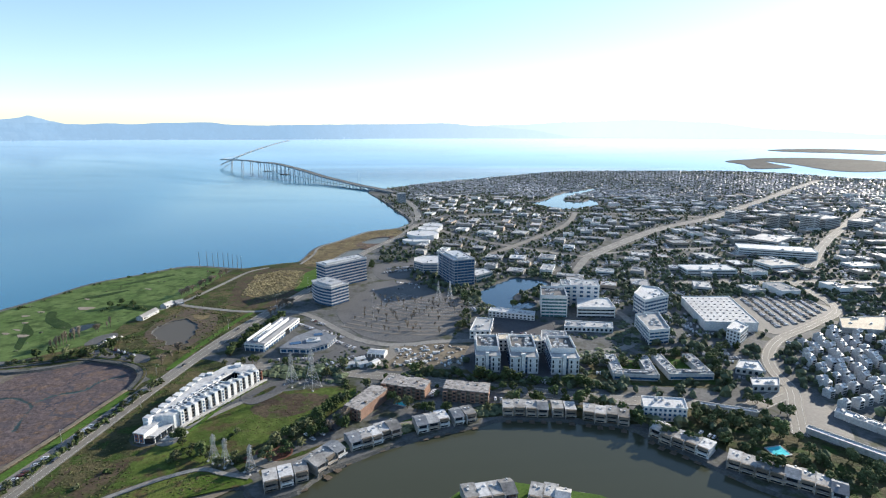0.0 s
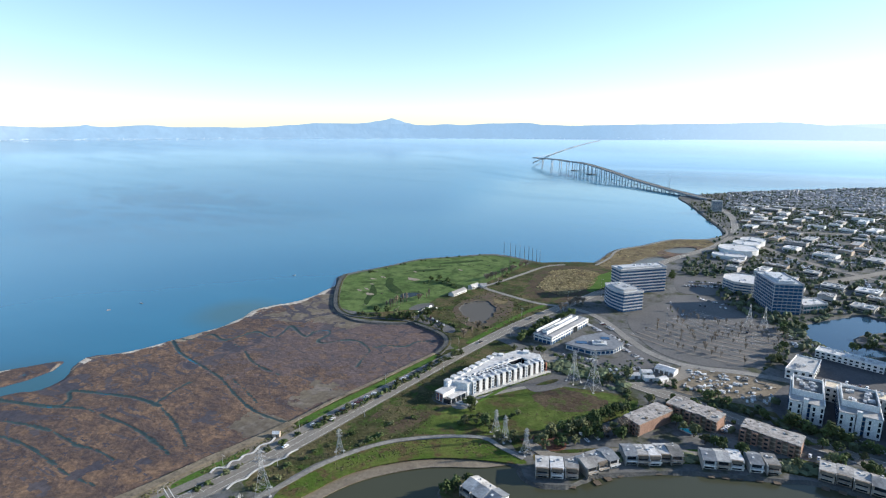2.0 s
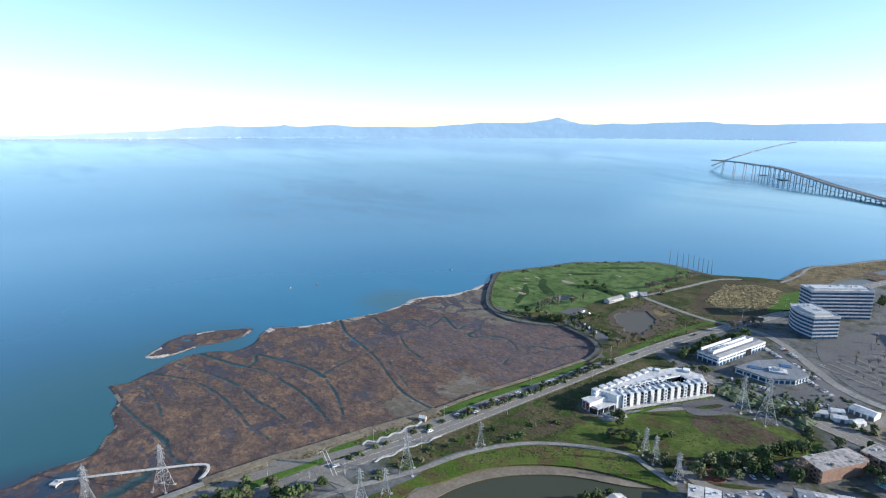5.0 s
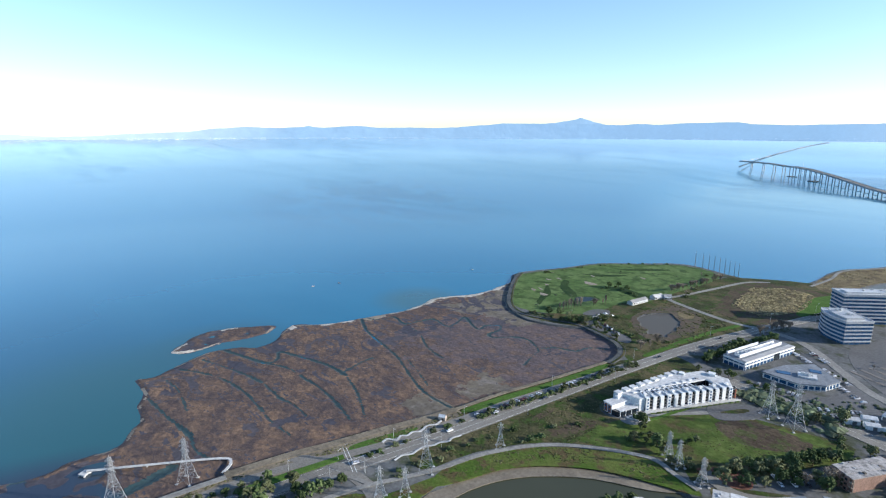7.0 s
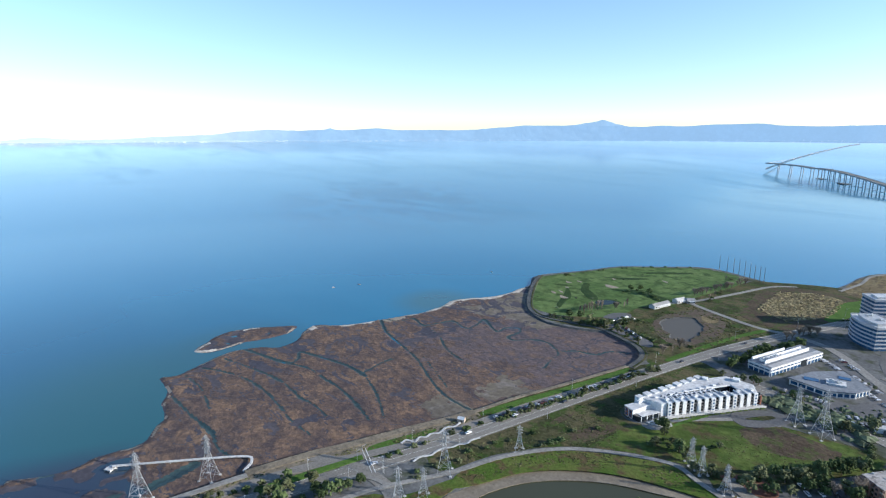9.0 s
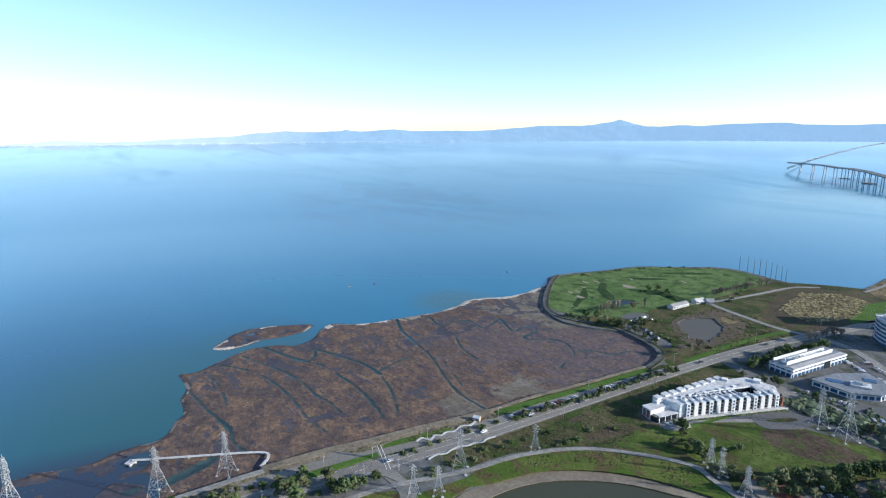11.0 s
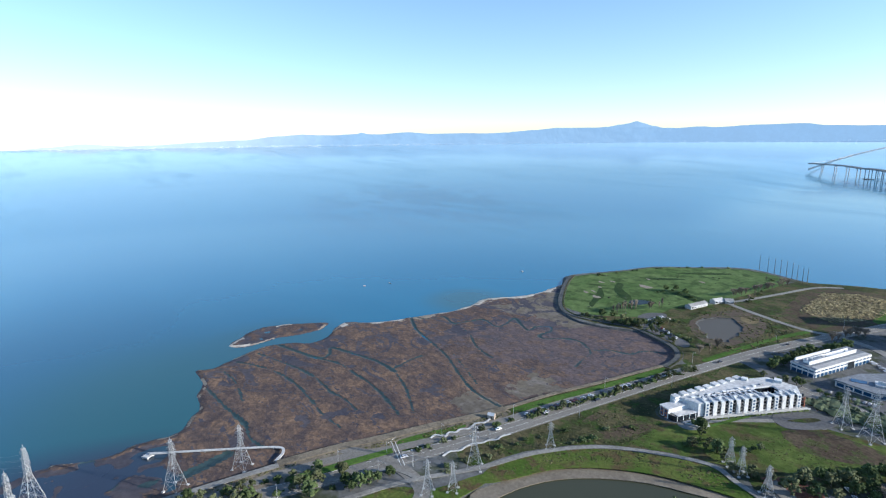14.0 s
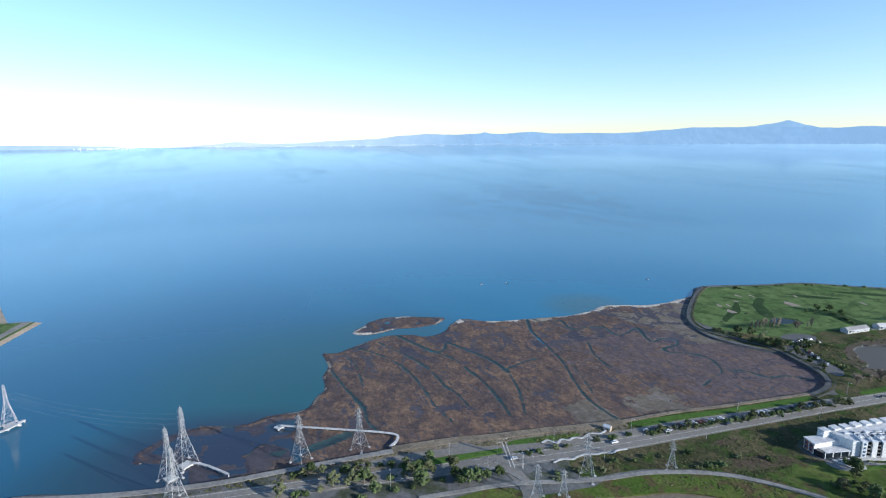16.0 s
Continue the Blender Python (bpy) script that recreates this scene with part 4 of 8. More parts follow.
MAIN = plan(-252, -190, -236, -60, -222, 30, -212, 82, -204, 130, -199, 160, -194, 205, -188, 262, -181, 325, -171, 395, -157, 457, -143, 508, -131, 560, -112, 660, -100, 720, -72, 800, -58, 850, -45, 930)
FIELDS = [
    ("point_scrub", plan(-306, 345, -274, 349, -243, 361, -212, 351, -198, 336, -190, 330, -180, 330, -171, 395, -157, 457, -143, 508, -131, 560, -120, 640, -175, 655, -232, 622, -246, 600, -256, 470, -268, 440, -268, 396, -286, 372), 0.01, "scrub", "rough brown scrub behind the golf links", "field"),
    ("road_verge", plan(-230, 120, -223, 156, -217, 188, -212, 223, -206, 260, -198, 312, -187, 334, -180, 330, -187, 262, -193, 205, -198, 160, -205, 125), 0.01, "scrub", "weedy verge between road and marsh", "verge"),
    ("park_ground", plan(140, 300, 180, 292, 186, 280, 196, 262, 214, 236, 190, 205, 176, 214, 152, 236, 132, 262, 112, 288), 0.01, "scrub", "shaded ground under garden trees", "garden"),
    ("garden_ground", plan(-88, 232, -60, 256, -28, 274, 14, 290, 34, 298, 104, 292, 112, 276, 96, 274, 60, 284, 20, 280, -20, 264, -50, 248, -70, 226), 0.01, "scrub", "garden ground behind the townhouses", "garden"),
    ("campus_green", plan(-24, 345, 20, 337, 96, 328, 110, 322, 180, 318, 186, 350, 176, 364, 150, 368, 98, 358, 95, 340, 20, 344), 0.01, "scrub", "planted ground along the campus street", "garden"),
    ("scrub_field", plan(-201, 150, -196, 205, -190, 262, -184, 320, -176, 360, -150, 352, -152, 330, -166, 268, -156, 252, -140, 262, -112, 300, -60, 322, -58, 300, -90, 234, -104, 238, -118, 236, -142, 220, -162, 200, -176, 170, -182, 140), 0.05, "scrub", "rough brown-green scrub beside the road", "field"),
    ("dark_soil", plan(-167, 206, -167, 215, -164, 226, -161, 235, -155, 241, -153, 235, -154, 225, -156, 215, -161, 209), 0.12, "brownveg", "dark damp soil among the scrub", "field"),
    ("dark_soil", plan(-180, 215, -181, 227, -179, 235, -177, 228, -177, 216), 0.12, "brownveg", "dark damp soil among the scrub", "field"),
    ("green_field", plan(-151, 217, -151, 228, -151, 244, -142, 248, -133, 247, -124, 241, -129, 230, -138, 224), 0.16, "grass", "smooth green grass beside the path", "field"),
    ("grass_field", plan(-150, 240, -140, 268, -120, 298, -97, 313, -54, 316, -66, 280, -89, 259, -111, 240, -130, 228), 0.1, "grass", "green weedy field below the apartments", "field"),
    ("bare_patch", plan(-112, 290, -100, 308, -70, 308, -76, 290, -95, 280), 0.14, "brownveg", "bare brown soil in the green field", "field"),
    ("lagoon_bank", plan(-170, 135, -176, 150, -171, 172, -160, 196, -142, 215, -118, 231, -100, 227, -90, 226, -89, 222, -107, 215, -128, 204.5, -146, 188, -157.5, 170, -163.5, 148), 0.1, "bank", "grassy bank above the lagoon", "bank"),
    ("lagoon_beach", plan(-166, 128, -167, 148, -161, 171, -149, 191, -131, 207, -110, 218, -94, 222, -104, 211, -126, 198, -142, 182, -152, 166, -157, 148, -158, 128), -1.6, "tidal", "muddy strip of beach at the lagoon edge", "beach"),
    ("golf_course", plan(-343, 367, -388, 430, -397, 455, -381, 508, -368, 556, -340, 588, -302, 625, -256, 618, -246, 585, -250, 520, -252, 470, -266, 440, -266, 396, -284, 373, -306, 358), 0.15, "golf", "bright green golf links on the point", "golf course"),
    ("dry_field", plan(-222, 600, -205, 500, -190, 480, -160, 476, -142, 500, -136, 560, -140, 610, -180, 625), 0.1, "brownveg", "dry field of tall weeds", "field"),
    ("weed_patch", plan(-205, 585, -196, 520, -168, 505, -152, 540, -155, 600, -180, 612), 0.2, "dry", "straw coloured weeds", "field"),
    ("green_verge", plan(-150, 530, -156, 600, -130, 640, -122, 600, -135, 545), 0.24, "lawn", "green verge beside the road", "verge"),
    ("wet_land", plan(-250, 380, -245, 470, -220, 482, -175, 462, -165, 430, -170, 385, -190, 372, -235, 372), 0.06, "scrub", "scrubby ground round the drained basin", "field"),
    ("basin_rim", plan(-239, 415, -238, 455, -226, 476, -212, 470, -197, 454, -188, 428, -188, 399, -192, 382, -203, 377, -220, 388), 0.09, "basin_mud", "purple-brown dried mud round the basin", "mud"),
    ("sand_patch", plan(-219, 459, -207, 461, -203, 450, -208, 444, -215, 449), 0.2, "dry", "tan sandy patch beside the basin", "field"),
    ("shore_weeds", plan(-172, 650, -172, 740, -150, 786, -120, 855, -80, 880, -62, 850, -88, 770, -104, 720, -116, 660, -140, 628), 0.06, "dry", "dry weeds behind the shore path", "field"),
    ("red_marsh", plan(-112, 730, -122, 762, -100, 812, -74, 822, -84, 760, -96, 735), 0.12, "marsh", "reddish pickleweed beside the salt ponds", "field"),
    ("park_strip", plan(-240, 20, -236, 62, -233, 95, -229, 122, -221, 160, -215, 188, -208, 186, -207, 150, -214, 112, -222, 60, -230, 15), 0.06, "dirt", "dirt verge along the levee", "verge"),
    ("roadside_lawn", plan(-221, 124, -219, 140, -215, 158, -212, 160, -211.5, 146, -213, 134, -216, 122), 0.12, "lawn", "small lawn beside the road", "lawn"),
    ("roadside_lawn", plan(-212.5, 194, -208.5, 226, -203.5, 254, -199, 288, -196, 312, -192, 304, -195.5, 277, -200, 247, -204, 220, -207, 194), 0.3, "lawn", "green strip between road and levee", "lawn"),
    ("lagoon_lawn", plan(-188, 60, -190, 100, -178, 116, -174, 140, -168, 140, -166, 100, -172, 50), 0.1, "bank", "green bank above the lagoon", "bank"),
    ("office_lot", plan(-118, 340, -112, 372, -84, 372, -78, 396, -100, 420, -118, 440, -80, 412, -58, 388, -46, 376, -40, 352, -60, 338, -82, 336), 0.08, "lot", "grey parking area round low offices", "parking lot"),
    ("parking_lot", plan(-92, 455, -95, 485, -78, 530, -70, 560, -40, 570, -8, 530, 22, 498, 24, 470, 14, 430, 4, 410, -12, 398, -30, 393, -54, 399, -76, 422), 0.08, "lot", "large grey parking lot with bare trees", "parking lot"),
    ("parking_lot", plan(-70, 575, -80, 640, -40, 650, -10, 640, -34, 600, -40, 578), 0.08, "lot", "parking lot behind the tall offices", "parking lot"),
    ("building_yard", plan(-52, 352, -38, 385, 2, 390, 20, 384, 16, 352, -10, 344, -34, 342), 0.08, "dirt", "dusty construction yard", "yard"),
    ("club_lot", plan(-270, 386, -272, 404, -261, 413, -255, 399), 0.2, "lot", "parking lot by the golf clubhouse", "parking lot"),
    ("club_lot", plan(-260, 370, -254, 382, -236, 375, -236, 362), 0.2, "lot", "grey parking lot behind the levee", "parking lot"),
    ("club_lot", plan(-228, 357, -229, 371, -211, 367, -208, 356), 0.2, "lot", "grey parking lot behind the levee", "parking lot"),
    ("north_verge", plan(-188, 346, -186, 372, -183.5, 400, -178, 438, -172, 462, -168, 460, -173.5, 438, -179, 400, -181.5, 372, -184, 346), 0.3, "lawn", "green verge beside the main road", "verge"),
    ("apartment_forecourt", plan(-148, 254, -141, 253, -136, 262, -139, 268, -124, 290, -112, 304, -100, 310, -102, 314, -114, 308, -128, 290, -144, 264), 0.18, "path", "pale paved forecourt of the apartments", "pavement"),
    ("apartment_lawn", plan(-136, 266, -136, 273, -129, 299, -128, 298, -134, 271), 0.36, "lawn", "clipped lawn strip before the apartments", "lawn"),
    ("loop_island", plan(-115, 306, -109, 318, -105, 319, -108, 311, -114, 305), 0.5, "scrub", "planted island in the parking loop", "planting bed"),
    ("corner_lawn", plan(-29, 269, -17, 280, -13, 271, -24, 262), 0.2, "lawn", "small green lawn beside the street", "lawn"),
    ("planting_bed", plan(-99, 240, -90, 252, -78, 252, -76, 244, -86, 238), 0.2, "mulch", "reddish mulched planting bed", "planting bed"),
    ("visitor_lot", plan(-122, 302, -122, 313, -111, 324, -103, 327, -98, 322, -100, 311, -110, 297, -117, 297), 0.24, "lot", "small parking loop by the apartments", "parking lot"),
    ("store_lot", plan(256, 416, 274, 500, 330, 500, 356, 472, 320, 436, 290, 415), 0.08, "lot", "store parking lot full of cars", "parking lot"),
    # yard and court have the buildings' shadow in their colour
    ("campus_yard", plan(20, 336, 92, 333, 95, 376, 42, 390, 20, 384), 0.05, "new_asphalt", "asphalt between campus wings with the shadow painted in", "pavement"),
    ("courtyard", plan(36, 378, 42, 450, 80, 440, 92, 420, 86, 366, 60, 378), 0.08, "new_asphalt", "paved court between offices with the shadow painted in", "pavement"),
    ("campus_drive", plan(98, 360, 92, 440, 100, 470, 150, 480, 160, 440, 150, 380, 130, 350), 0.07, "ground", "worn ground between campus blocks", "yard"),
    ("townhouse_yard", plan(196, 270, 212, 310, 226, 310, 222, 270, 206, 250), 0.1, "lot", "grey yard by the storage sheds", "yard"),
]
for k, (name, pts, up, m, label, cat) in enumerate(FIELDS):
    pts, top = smooth(pts, 3, True), LAND + up * (0.4 if up > 0 else 0.6) + 0.004 * k
    wells = [lp for lp in (BASIN, FAR_POND, FAR_POND_2) if inside(*lp[0], pts)]
    if wells:
        s, flat = Shape(), [p for lp in [pts] + wells for p in lp]
        s.add([(x, y, top) for x, y in flat], [Shape.up(flat, t) for t in tessellate_polygon([[Vector((x, y, 0)) for x, y in lp] for lp in [pts] + wells])])
        tagged(part(name, s, m), label, cat, "", "structure")
    else:
        sheet(name, pts, top, m, label, cat)

road(MAIN, 13, "grey four-lane road along the marsh")
road(plan(-229, 30, -228, 65, -224, 93, -216, 118, -209, 150, -204.5, 185, -201, 220, -197, 245, -192, 278, -188.5, 306, -184, 330), 7, "service road with parked cars beside the marsh", False, LAND + 0.2)
road(plan(-231, 97, -213, 108, -196, 113, -180, 112, -172, 104), 9, "side street meeting the main road", False, LAND + 0.2)
road(plan(-223, -10, -220, 30, -214, 75, -211, 100), 6, "frontage lane below the levee", False, LAND + 0.22)
road(plan(-250, 500, -243, 485, -206, 472, -174, 465, -150, 470), 6, "lane to the golf clubhouse", False, LAND + 0.25, "path")
road(plan(-256, 470, -243, 502, -232, 555, -222, 604, -205, 625), 5, "pale lane along the driving range", False, LAND + 0.25, "path")
road(plan(-130, 350, -100, 346, -72, 341, -45, 335, -20, 329, 6, 322, 41, 315, 75, 307, 108, 301, 145, 297, 170, 288, 194, 300, 218, 314), 15, "grey street past the campus", True, LAND + 0.18)
road(plan(-50, 337, -43, 356, -36, 372, -36, 386), 10, "short street to the parking lot", False, LAND + 0.2)
road(plan(-150, 468, -128, 462, -108, 446, -84, 418, -62, 396, -36, 387, -2, 394, 25, 396, 36, 400), 8, "curving street round the parking lot", False, LAND + 0.2, "path")
road(plan(-95, 242, -82, 236, -70, 240, -50, 258, -30, 270, -10, 276, 16, 286, 34, 292, 60, 296), 8, "quiet street behind the townhouses", False, LAND + 0.2)
road(plan(190, 262, 205, 290, 218, 314, 222, 339, 234, 367, 262, 399, 309, 431, 359, 475, 371, 560), 11, "wide grey boulevard", True, LAND + 0.22)
road(plan(186, 680, 258, 770, 360, 885, 501, 1003, 738, 1253, 1000, 1540, 1208, 1755), 20, "pale freeway running to the far town", True, LAND + 0.3, "path", n=8)
road(plan(150, 600, 186, 680, 215, 700, 300, 720, 420, 740), 12, "freeway ramp", False, LAND + 0.26, "path")
road(plan(430, 620, 550, 768, 700, 930, 868, 1113), 15, "pale avenue between far buildings", True, LAND + 0.26, "path")
road(plan(230, 560, 371, 560, 472, 560, 700, 540), 14, "cross street by the stores", True, LAND + 0.24)
road(plan(100, 500, 152, 470, 156, 420, 140, 385, 108, 372, 96, 360), 9, "campus loop road", False, LAND + 0.22, "path")
road(plan(-40, 940, 40, 800, 150, 700, 186, 680), 12, "street through the business park", False, LAND + 0.22)
road(plan(60, 690, 200, 900, 260, 1060), 12, "street through the business park", False, LAND + 0.22)
road(plan(-60, 1000, 100, 1040, 260, 1060, 500, 1003), 12, "street through the business park", False, LAND + 0.22)
road(plan(-135, 1395, -100, 1300, -62, 1160, -48, 1040, -44, 960), 14, "bridge approach road along the shore", True, LAND + 0.3, "path")
road(plan(-196, 66, -190, 106, -183, 128, -177, 147, -172, 172, -160, 198, -143, 216, -118, 232, -103, 229, -90, 226), 3.4, "pale walking path above the lagoon", False, LAND + 0.3, "path", "path")
road(plan(-237, 66, -233, 96, -228, 118, -223, 146, -218, 168, -214.5, 190), 6.5, "pale levee path beside the marsh", False, LAND + 0.34, "dirt", "path")
road(plan(-214.5, 190, -211.5, 224, -206, 256, -201, 290, -197.5, 314), 3.6, "narrow levee path beside the marsh", False, LAND + 0.34, "dirt", "path")
road(plan(-213, 138, -214, 142, -210, 145, -212, 149, -210, 152, -211, 156, -209, 160, -211, 166, -209, 171, -211, 177), 1.4, "winding pale footpath", False, LAND + 0.36, "concrete", "path")
road(plan(-196, 134, -197, 139, -195, 144, -196, 148, -196, 153, -194, 157, -194, 161, -192, 165, -193, 169, -192, 174), 1.3, "winding pale footpath", False, LAND + 0.36, "concrete", "path")
road(plan(-262, -98, -249, -57, -241, -18, -239, 8, -237, 40, -235, 66), 4.5, "levee path on a pale wall", False, LAND + 0.5, "path", "path")
road(plan(-172, 640, -168, 690, -170, 740, -146, 790, -116, 858, -74, 886, -54, 934, -60, 1000, -90, 1097, -146, 1290), 4, "shore path on the bay's edge", False, LAND + 0.3, "path", "path")
# dark rock levee round the golf course
levee = smooth(plan(-195, 314, -199, 335, -211, 350, -232, 358, -259, 362, -290, 351, -311, 348, -331, 359, -356, 386, -386, 425, -402, 452), 6)
tagged(part("levee", ribbon(levee, 7, LAND + 0.5, drop=2.5), "rock"), "dark rock levee round the golf course", "levee", "", "structure")
tagged(part("levee_path", ribbon([(x + 1.5, y + 1.5) for x, y in levee], 1.8, LAND + 0.7), "scrub"), "path on top of the levee", "path", "", "structure")
for x, y, a, w, d in ((-348, 411, 40, 8, 3.6), (-345, 419, 60, 10, 3), (-331, 406, 20, 10, 5), (-364, 453, 0, 7, 3), (-358, 464, 30, 8, 3), (-325, 474, 10, 15, 7), (-300, 536, 50, 9, 3.5), (-341, 502, 50, 7, 3), (-352, 436, 10, 5, 2.5)):
    ring = [(x * K + w * 0.6 * math.cos(t + radians(a)) * (1 + 0.3 * math.sin(3 * t)), y * K + d * math.sin(t) * (1 + 0.25 * math.cos(2 * t))) for t in [i * 2 * math.pi / 14 for i in range(14)]]
    sheet("bunker", ring, LAND + 0.3, "sand", "pale sand bunker in golf turf", "bunker", 0.3)
sheet("golf_pond", smooth(plan(-304, 424, -296, 433, -288, 432, -291, 417, -299, 414), 4, True), LAND + 0.24, "golf_pond", "small dark pond on the golf course", "pond")
# flat dark green patches laid over the turf
for pts in (plan(-352, 464, -344, 464, -334, 449, -314, 435, -304, 423, -312, 421, -327, 431, -338, 441), plan(-351, 436, -328, 414, -321, 396, -312, 378, -320, 383, -328, 397, -336, 411),
            plan(-306, 466, -299, 487, -280, 484, -262, 479, -266, 466, -281, 470, -296, 473), plan(-304, 432, -294, 438, -284, 434, -288, 430, -296, 433), plan(-352, 500, -330, 512, -318, 530, -322, 532, -338, 516),
            plan(-340, 548, -318, 566, -300, 590, -304, 592, -324, 572), plan(-368, 436, -360, 444, -352, 446, -358, 440)):
    sheet("golf_hollow", smooth(pts, 4, True), LAND + 0.22, "rough", "flat dark green patch on the golf links", "golf rough")
for a, b in (((-222, 120), (-201, 113.6)), ((-220.8, 121.4), (-199.8, 115)), ((-210.7, 128.5), (-203.8, 127.8))):
    tagged(part("crosswalk", ribbon([(a[0] * K, a[1] * K), (b[0] * K, b[1] * K)], 0.3, LAND + 0.3, drop=0.05), "line"), "white painted crosswalk line", "road marking", "", "structure")
road(plan(-214, 60, -212, 70, -207.6, 88.4, -201.2, 108.2, -187, 115), 3.0, "pale footpath beside the trees", False, LAND + 0.2, "path", "path")
sheet("tree_verge", plan(-223, 66, -219.8, 94, -216.5, 117, -212.9, 116, -215.6, 92, -218, 66), LAND + 0.6, "lawn", "green verge with trees between the roads", "verge", 0.4)

# ---- free space for what is scattered ----
CELL = 5.0
BUSY = set()


def mark_line(line, width):
    for (x1, y1), (x2, y2) in zip(line, line[1:]):
        n = int(math.hypot(x2 - x1, y2 - y1) / 3) + 1
        for i in range(n + 1):
            x, y = x1 + (x2 - x1) * i / n, y1 + (y2 - y1) * i / n
            w = int((width / 2 + 1) // CELL) + 0
            for a in range(-w, w + 1):
                for b in range(-w, w + 1):
                    BUSY.add((int(x // CELL) + a, int(y // CELL) + b))


def mark_poly(poly, pad=0.0):
    xs, ys = [p[0] for p in poly], [p[1] for p in poly]
    for i in range(int((min(xs) - pad) // CELL), int((max(xs) + pad) // CELL) + 1):
        for j in range(int((min(ys) - pad) // CELL), int((max(ys) + pad) // CELL) + 1):
            x, y = (i + 0.5) * CELL, (j + 0.5) * CELL
            if inside(x, y, poly) or (pad and near_line(x, y, poly + poly[:1]) < pad):
                BUSY.add((i, j))


def free(x, y, r=3.0):
    k = max(1, int(r // CELL + 1)) if r > 2.5 else 0
    i, j = int(x // CELL), int(y // CELL)
    return all((i + a, j + b) not in BUSY for a in range(-k, k + 1) for b in range(-k, k + 1))


for line, width in ROADS:
    mark_line(line, width)
for lp in HOLES:
    mark_poly(lp, 4)
for nm, pts, up, m, label, cat in FIELDS:
    if nm not in ("point_scrub", "road_verge", "park_ground", "garden_ground", "campus_green", "campus_yard"):
        mark_poly(smooth(pts, 3, True))
TOWN = [p for p in COAST]


# ---- steel transmission towers ----
def pylon(h, spread):
    """A lattice tower: four legs to a waist, a narrow mast, three pairs of arms."""
    root = thing("transmission_tower", (0, 0), "pale galvanised lattice transmission tower", "pylon", "transmission towers")
    waist, top = h * 0.6, h
    w1, w2 = spread / 2, h * 0.022 + 0.45
    t1 = 0.1 + h * 0.0014

    def corner(i, z):
        w = w1 + (w2 - w1) * min(1, z / waist) if z < waist else w2 + (w2 * 0.55 - w2) * (z - waist) / (top - waist)
        return ((w if i in (0, 3) else -w), (w if i in (0, 1) else -w), z)

    for i in range(4):
        s = Shape().tube(corner(i, 0), corner(i, waist), t1, 4, t1 * 0.85).tube(corner(i, waist), corner(i, top), t1 * 0.85, 4, t1 * 0.6)
        leg = part("leg", s, "metal", root)
        part("footing", Shape().box((1.4, 1.4, 0.8), (corner(i, 0)[0], corner(i, 0)[1], -0.3)), "concrete", leg, "concrete footing")
    levels = [0, 0.2, 0.36, 0.47, 0.55, 0.63, 0.71, 0.79, 0.87, 0.94, 1.0]
    s = Shape()
    for a, b in zip(levels, levels[1:]):
        for i in range(4):
            j = (i + 1) % 4
            s.tube(corner(i, a * h), corner(j, b * h), t1 * 0.5, 3).tube(corner(j, a * h), corner(i, b * h), t1 * 0.5, 3).tube(corner(i, b * h), corner(j, b * h), t1 * 0.5, 3)
    tagged(part("bracing", s, "metal", root), kind="stuff")
    for z, r in ((0.72, 0.06), (0.82, 0.07), (0.92, 0.055)):
        for side in (-1, 1):
            s = Shape()
            tip = (side * (h * r + w2), 0, z * h + 0.2)
            for i in (0, 3) if side > 0 else (1, 2):
                s.tube(corner(i, z * h), tip, t1 * 0.6, 3).tube(corner(i, (z + 0.05) * h), tip, t1 * 0.5, 3)
            s.tube(tip, (tip[0], 0, tip[2] - h * 0.04), t1 * 0.5, 4)
            part("crossarm", s, "metal", root)
    part("peak", Shape().tube((0, 0, top), (0, 0, top + h * 0.05), t1 * 0.9, 4, 0.1), "metal", root)
    return root


PYLONS = {}
PYLON_SPOTS = ((-343, -121, 25, 0.0, 30), (-255, -35, 27, 0.0, 35), (-265, -29, 31, 0.0, 35), (-233, -31, 27, LAND, 35), (-247, 23, 25, 0.4, 40), (-246, 52, 23, 0.4, 40), (-180, 141, 22.4, LAND, 45), (-171, 182, 15, LAND, 45), (-172, 123, 15, LAND, 45),
               (-177, 113, 16, LAND, 45), (-96, 322, 24, LAND, 60), (-82, 318, 28, LAND, 60), (-112, 240, 14, LAND, 55), (-105, 236.5, 14, LAND, 55), (-91, 231, 15, LAND, 55), (7, 501, 20, LAND, 75), (-4, 502, 20, LAND, 75))
for x, y, h, z, a in PYLON_SPOTS:
    key = round(h * 0.94 / 2) * 2
    m = pose(x * K, y * K, z, 0, 0, a)
    if key not in PYLONS:
        PYLONS[key] = pylon(key * K, key * K * 0.3)
        PYLONS[key].matrix_basis = m
    else:
        copy_thing(PYLONS[key], m)
    mark_poly([(x * K - 5, y * K - 5), (x * K + 5, y * K - 5), (x * K + 5, y * K + 5), (x * K - 5, y * K + 5)])


# boardwalks on piles to the towers in the marsh
def boardwalk(pts, width, z, label):
    line = smooth(pts, 4)
    root = thing("boardwalk", (*line[0], 0), label, "boardwalk", "boardwalks")
    x0, y0 = line[0]
    rel = [(x - x0, y - y0) for x, y in line]
    part("deck", ribbon(rel, width, z, drop=0.5), "concrete", root)
    for i in range(0, len(rel), 2):
        part("pile", Shape().tube((*rel[i], -1), (*rel[i], z - 0.4), 0.35, 6), "concrete", root)
    return root


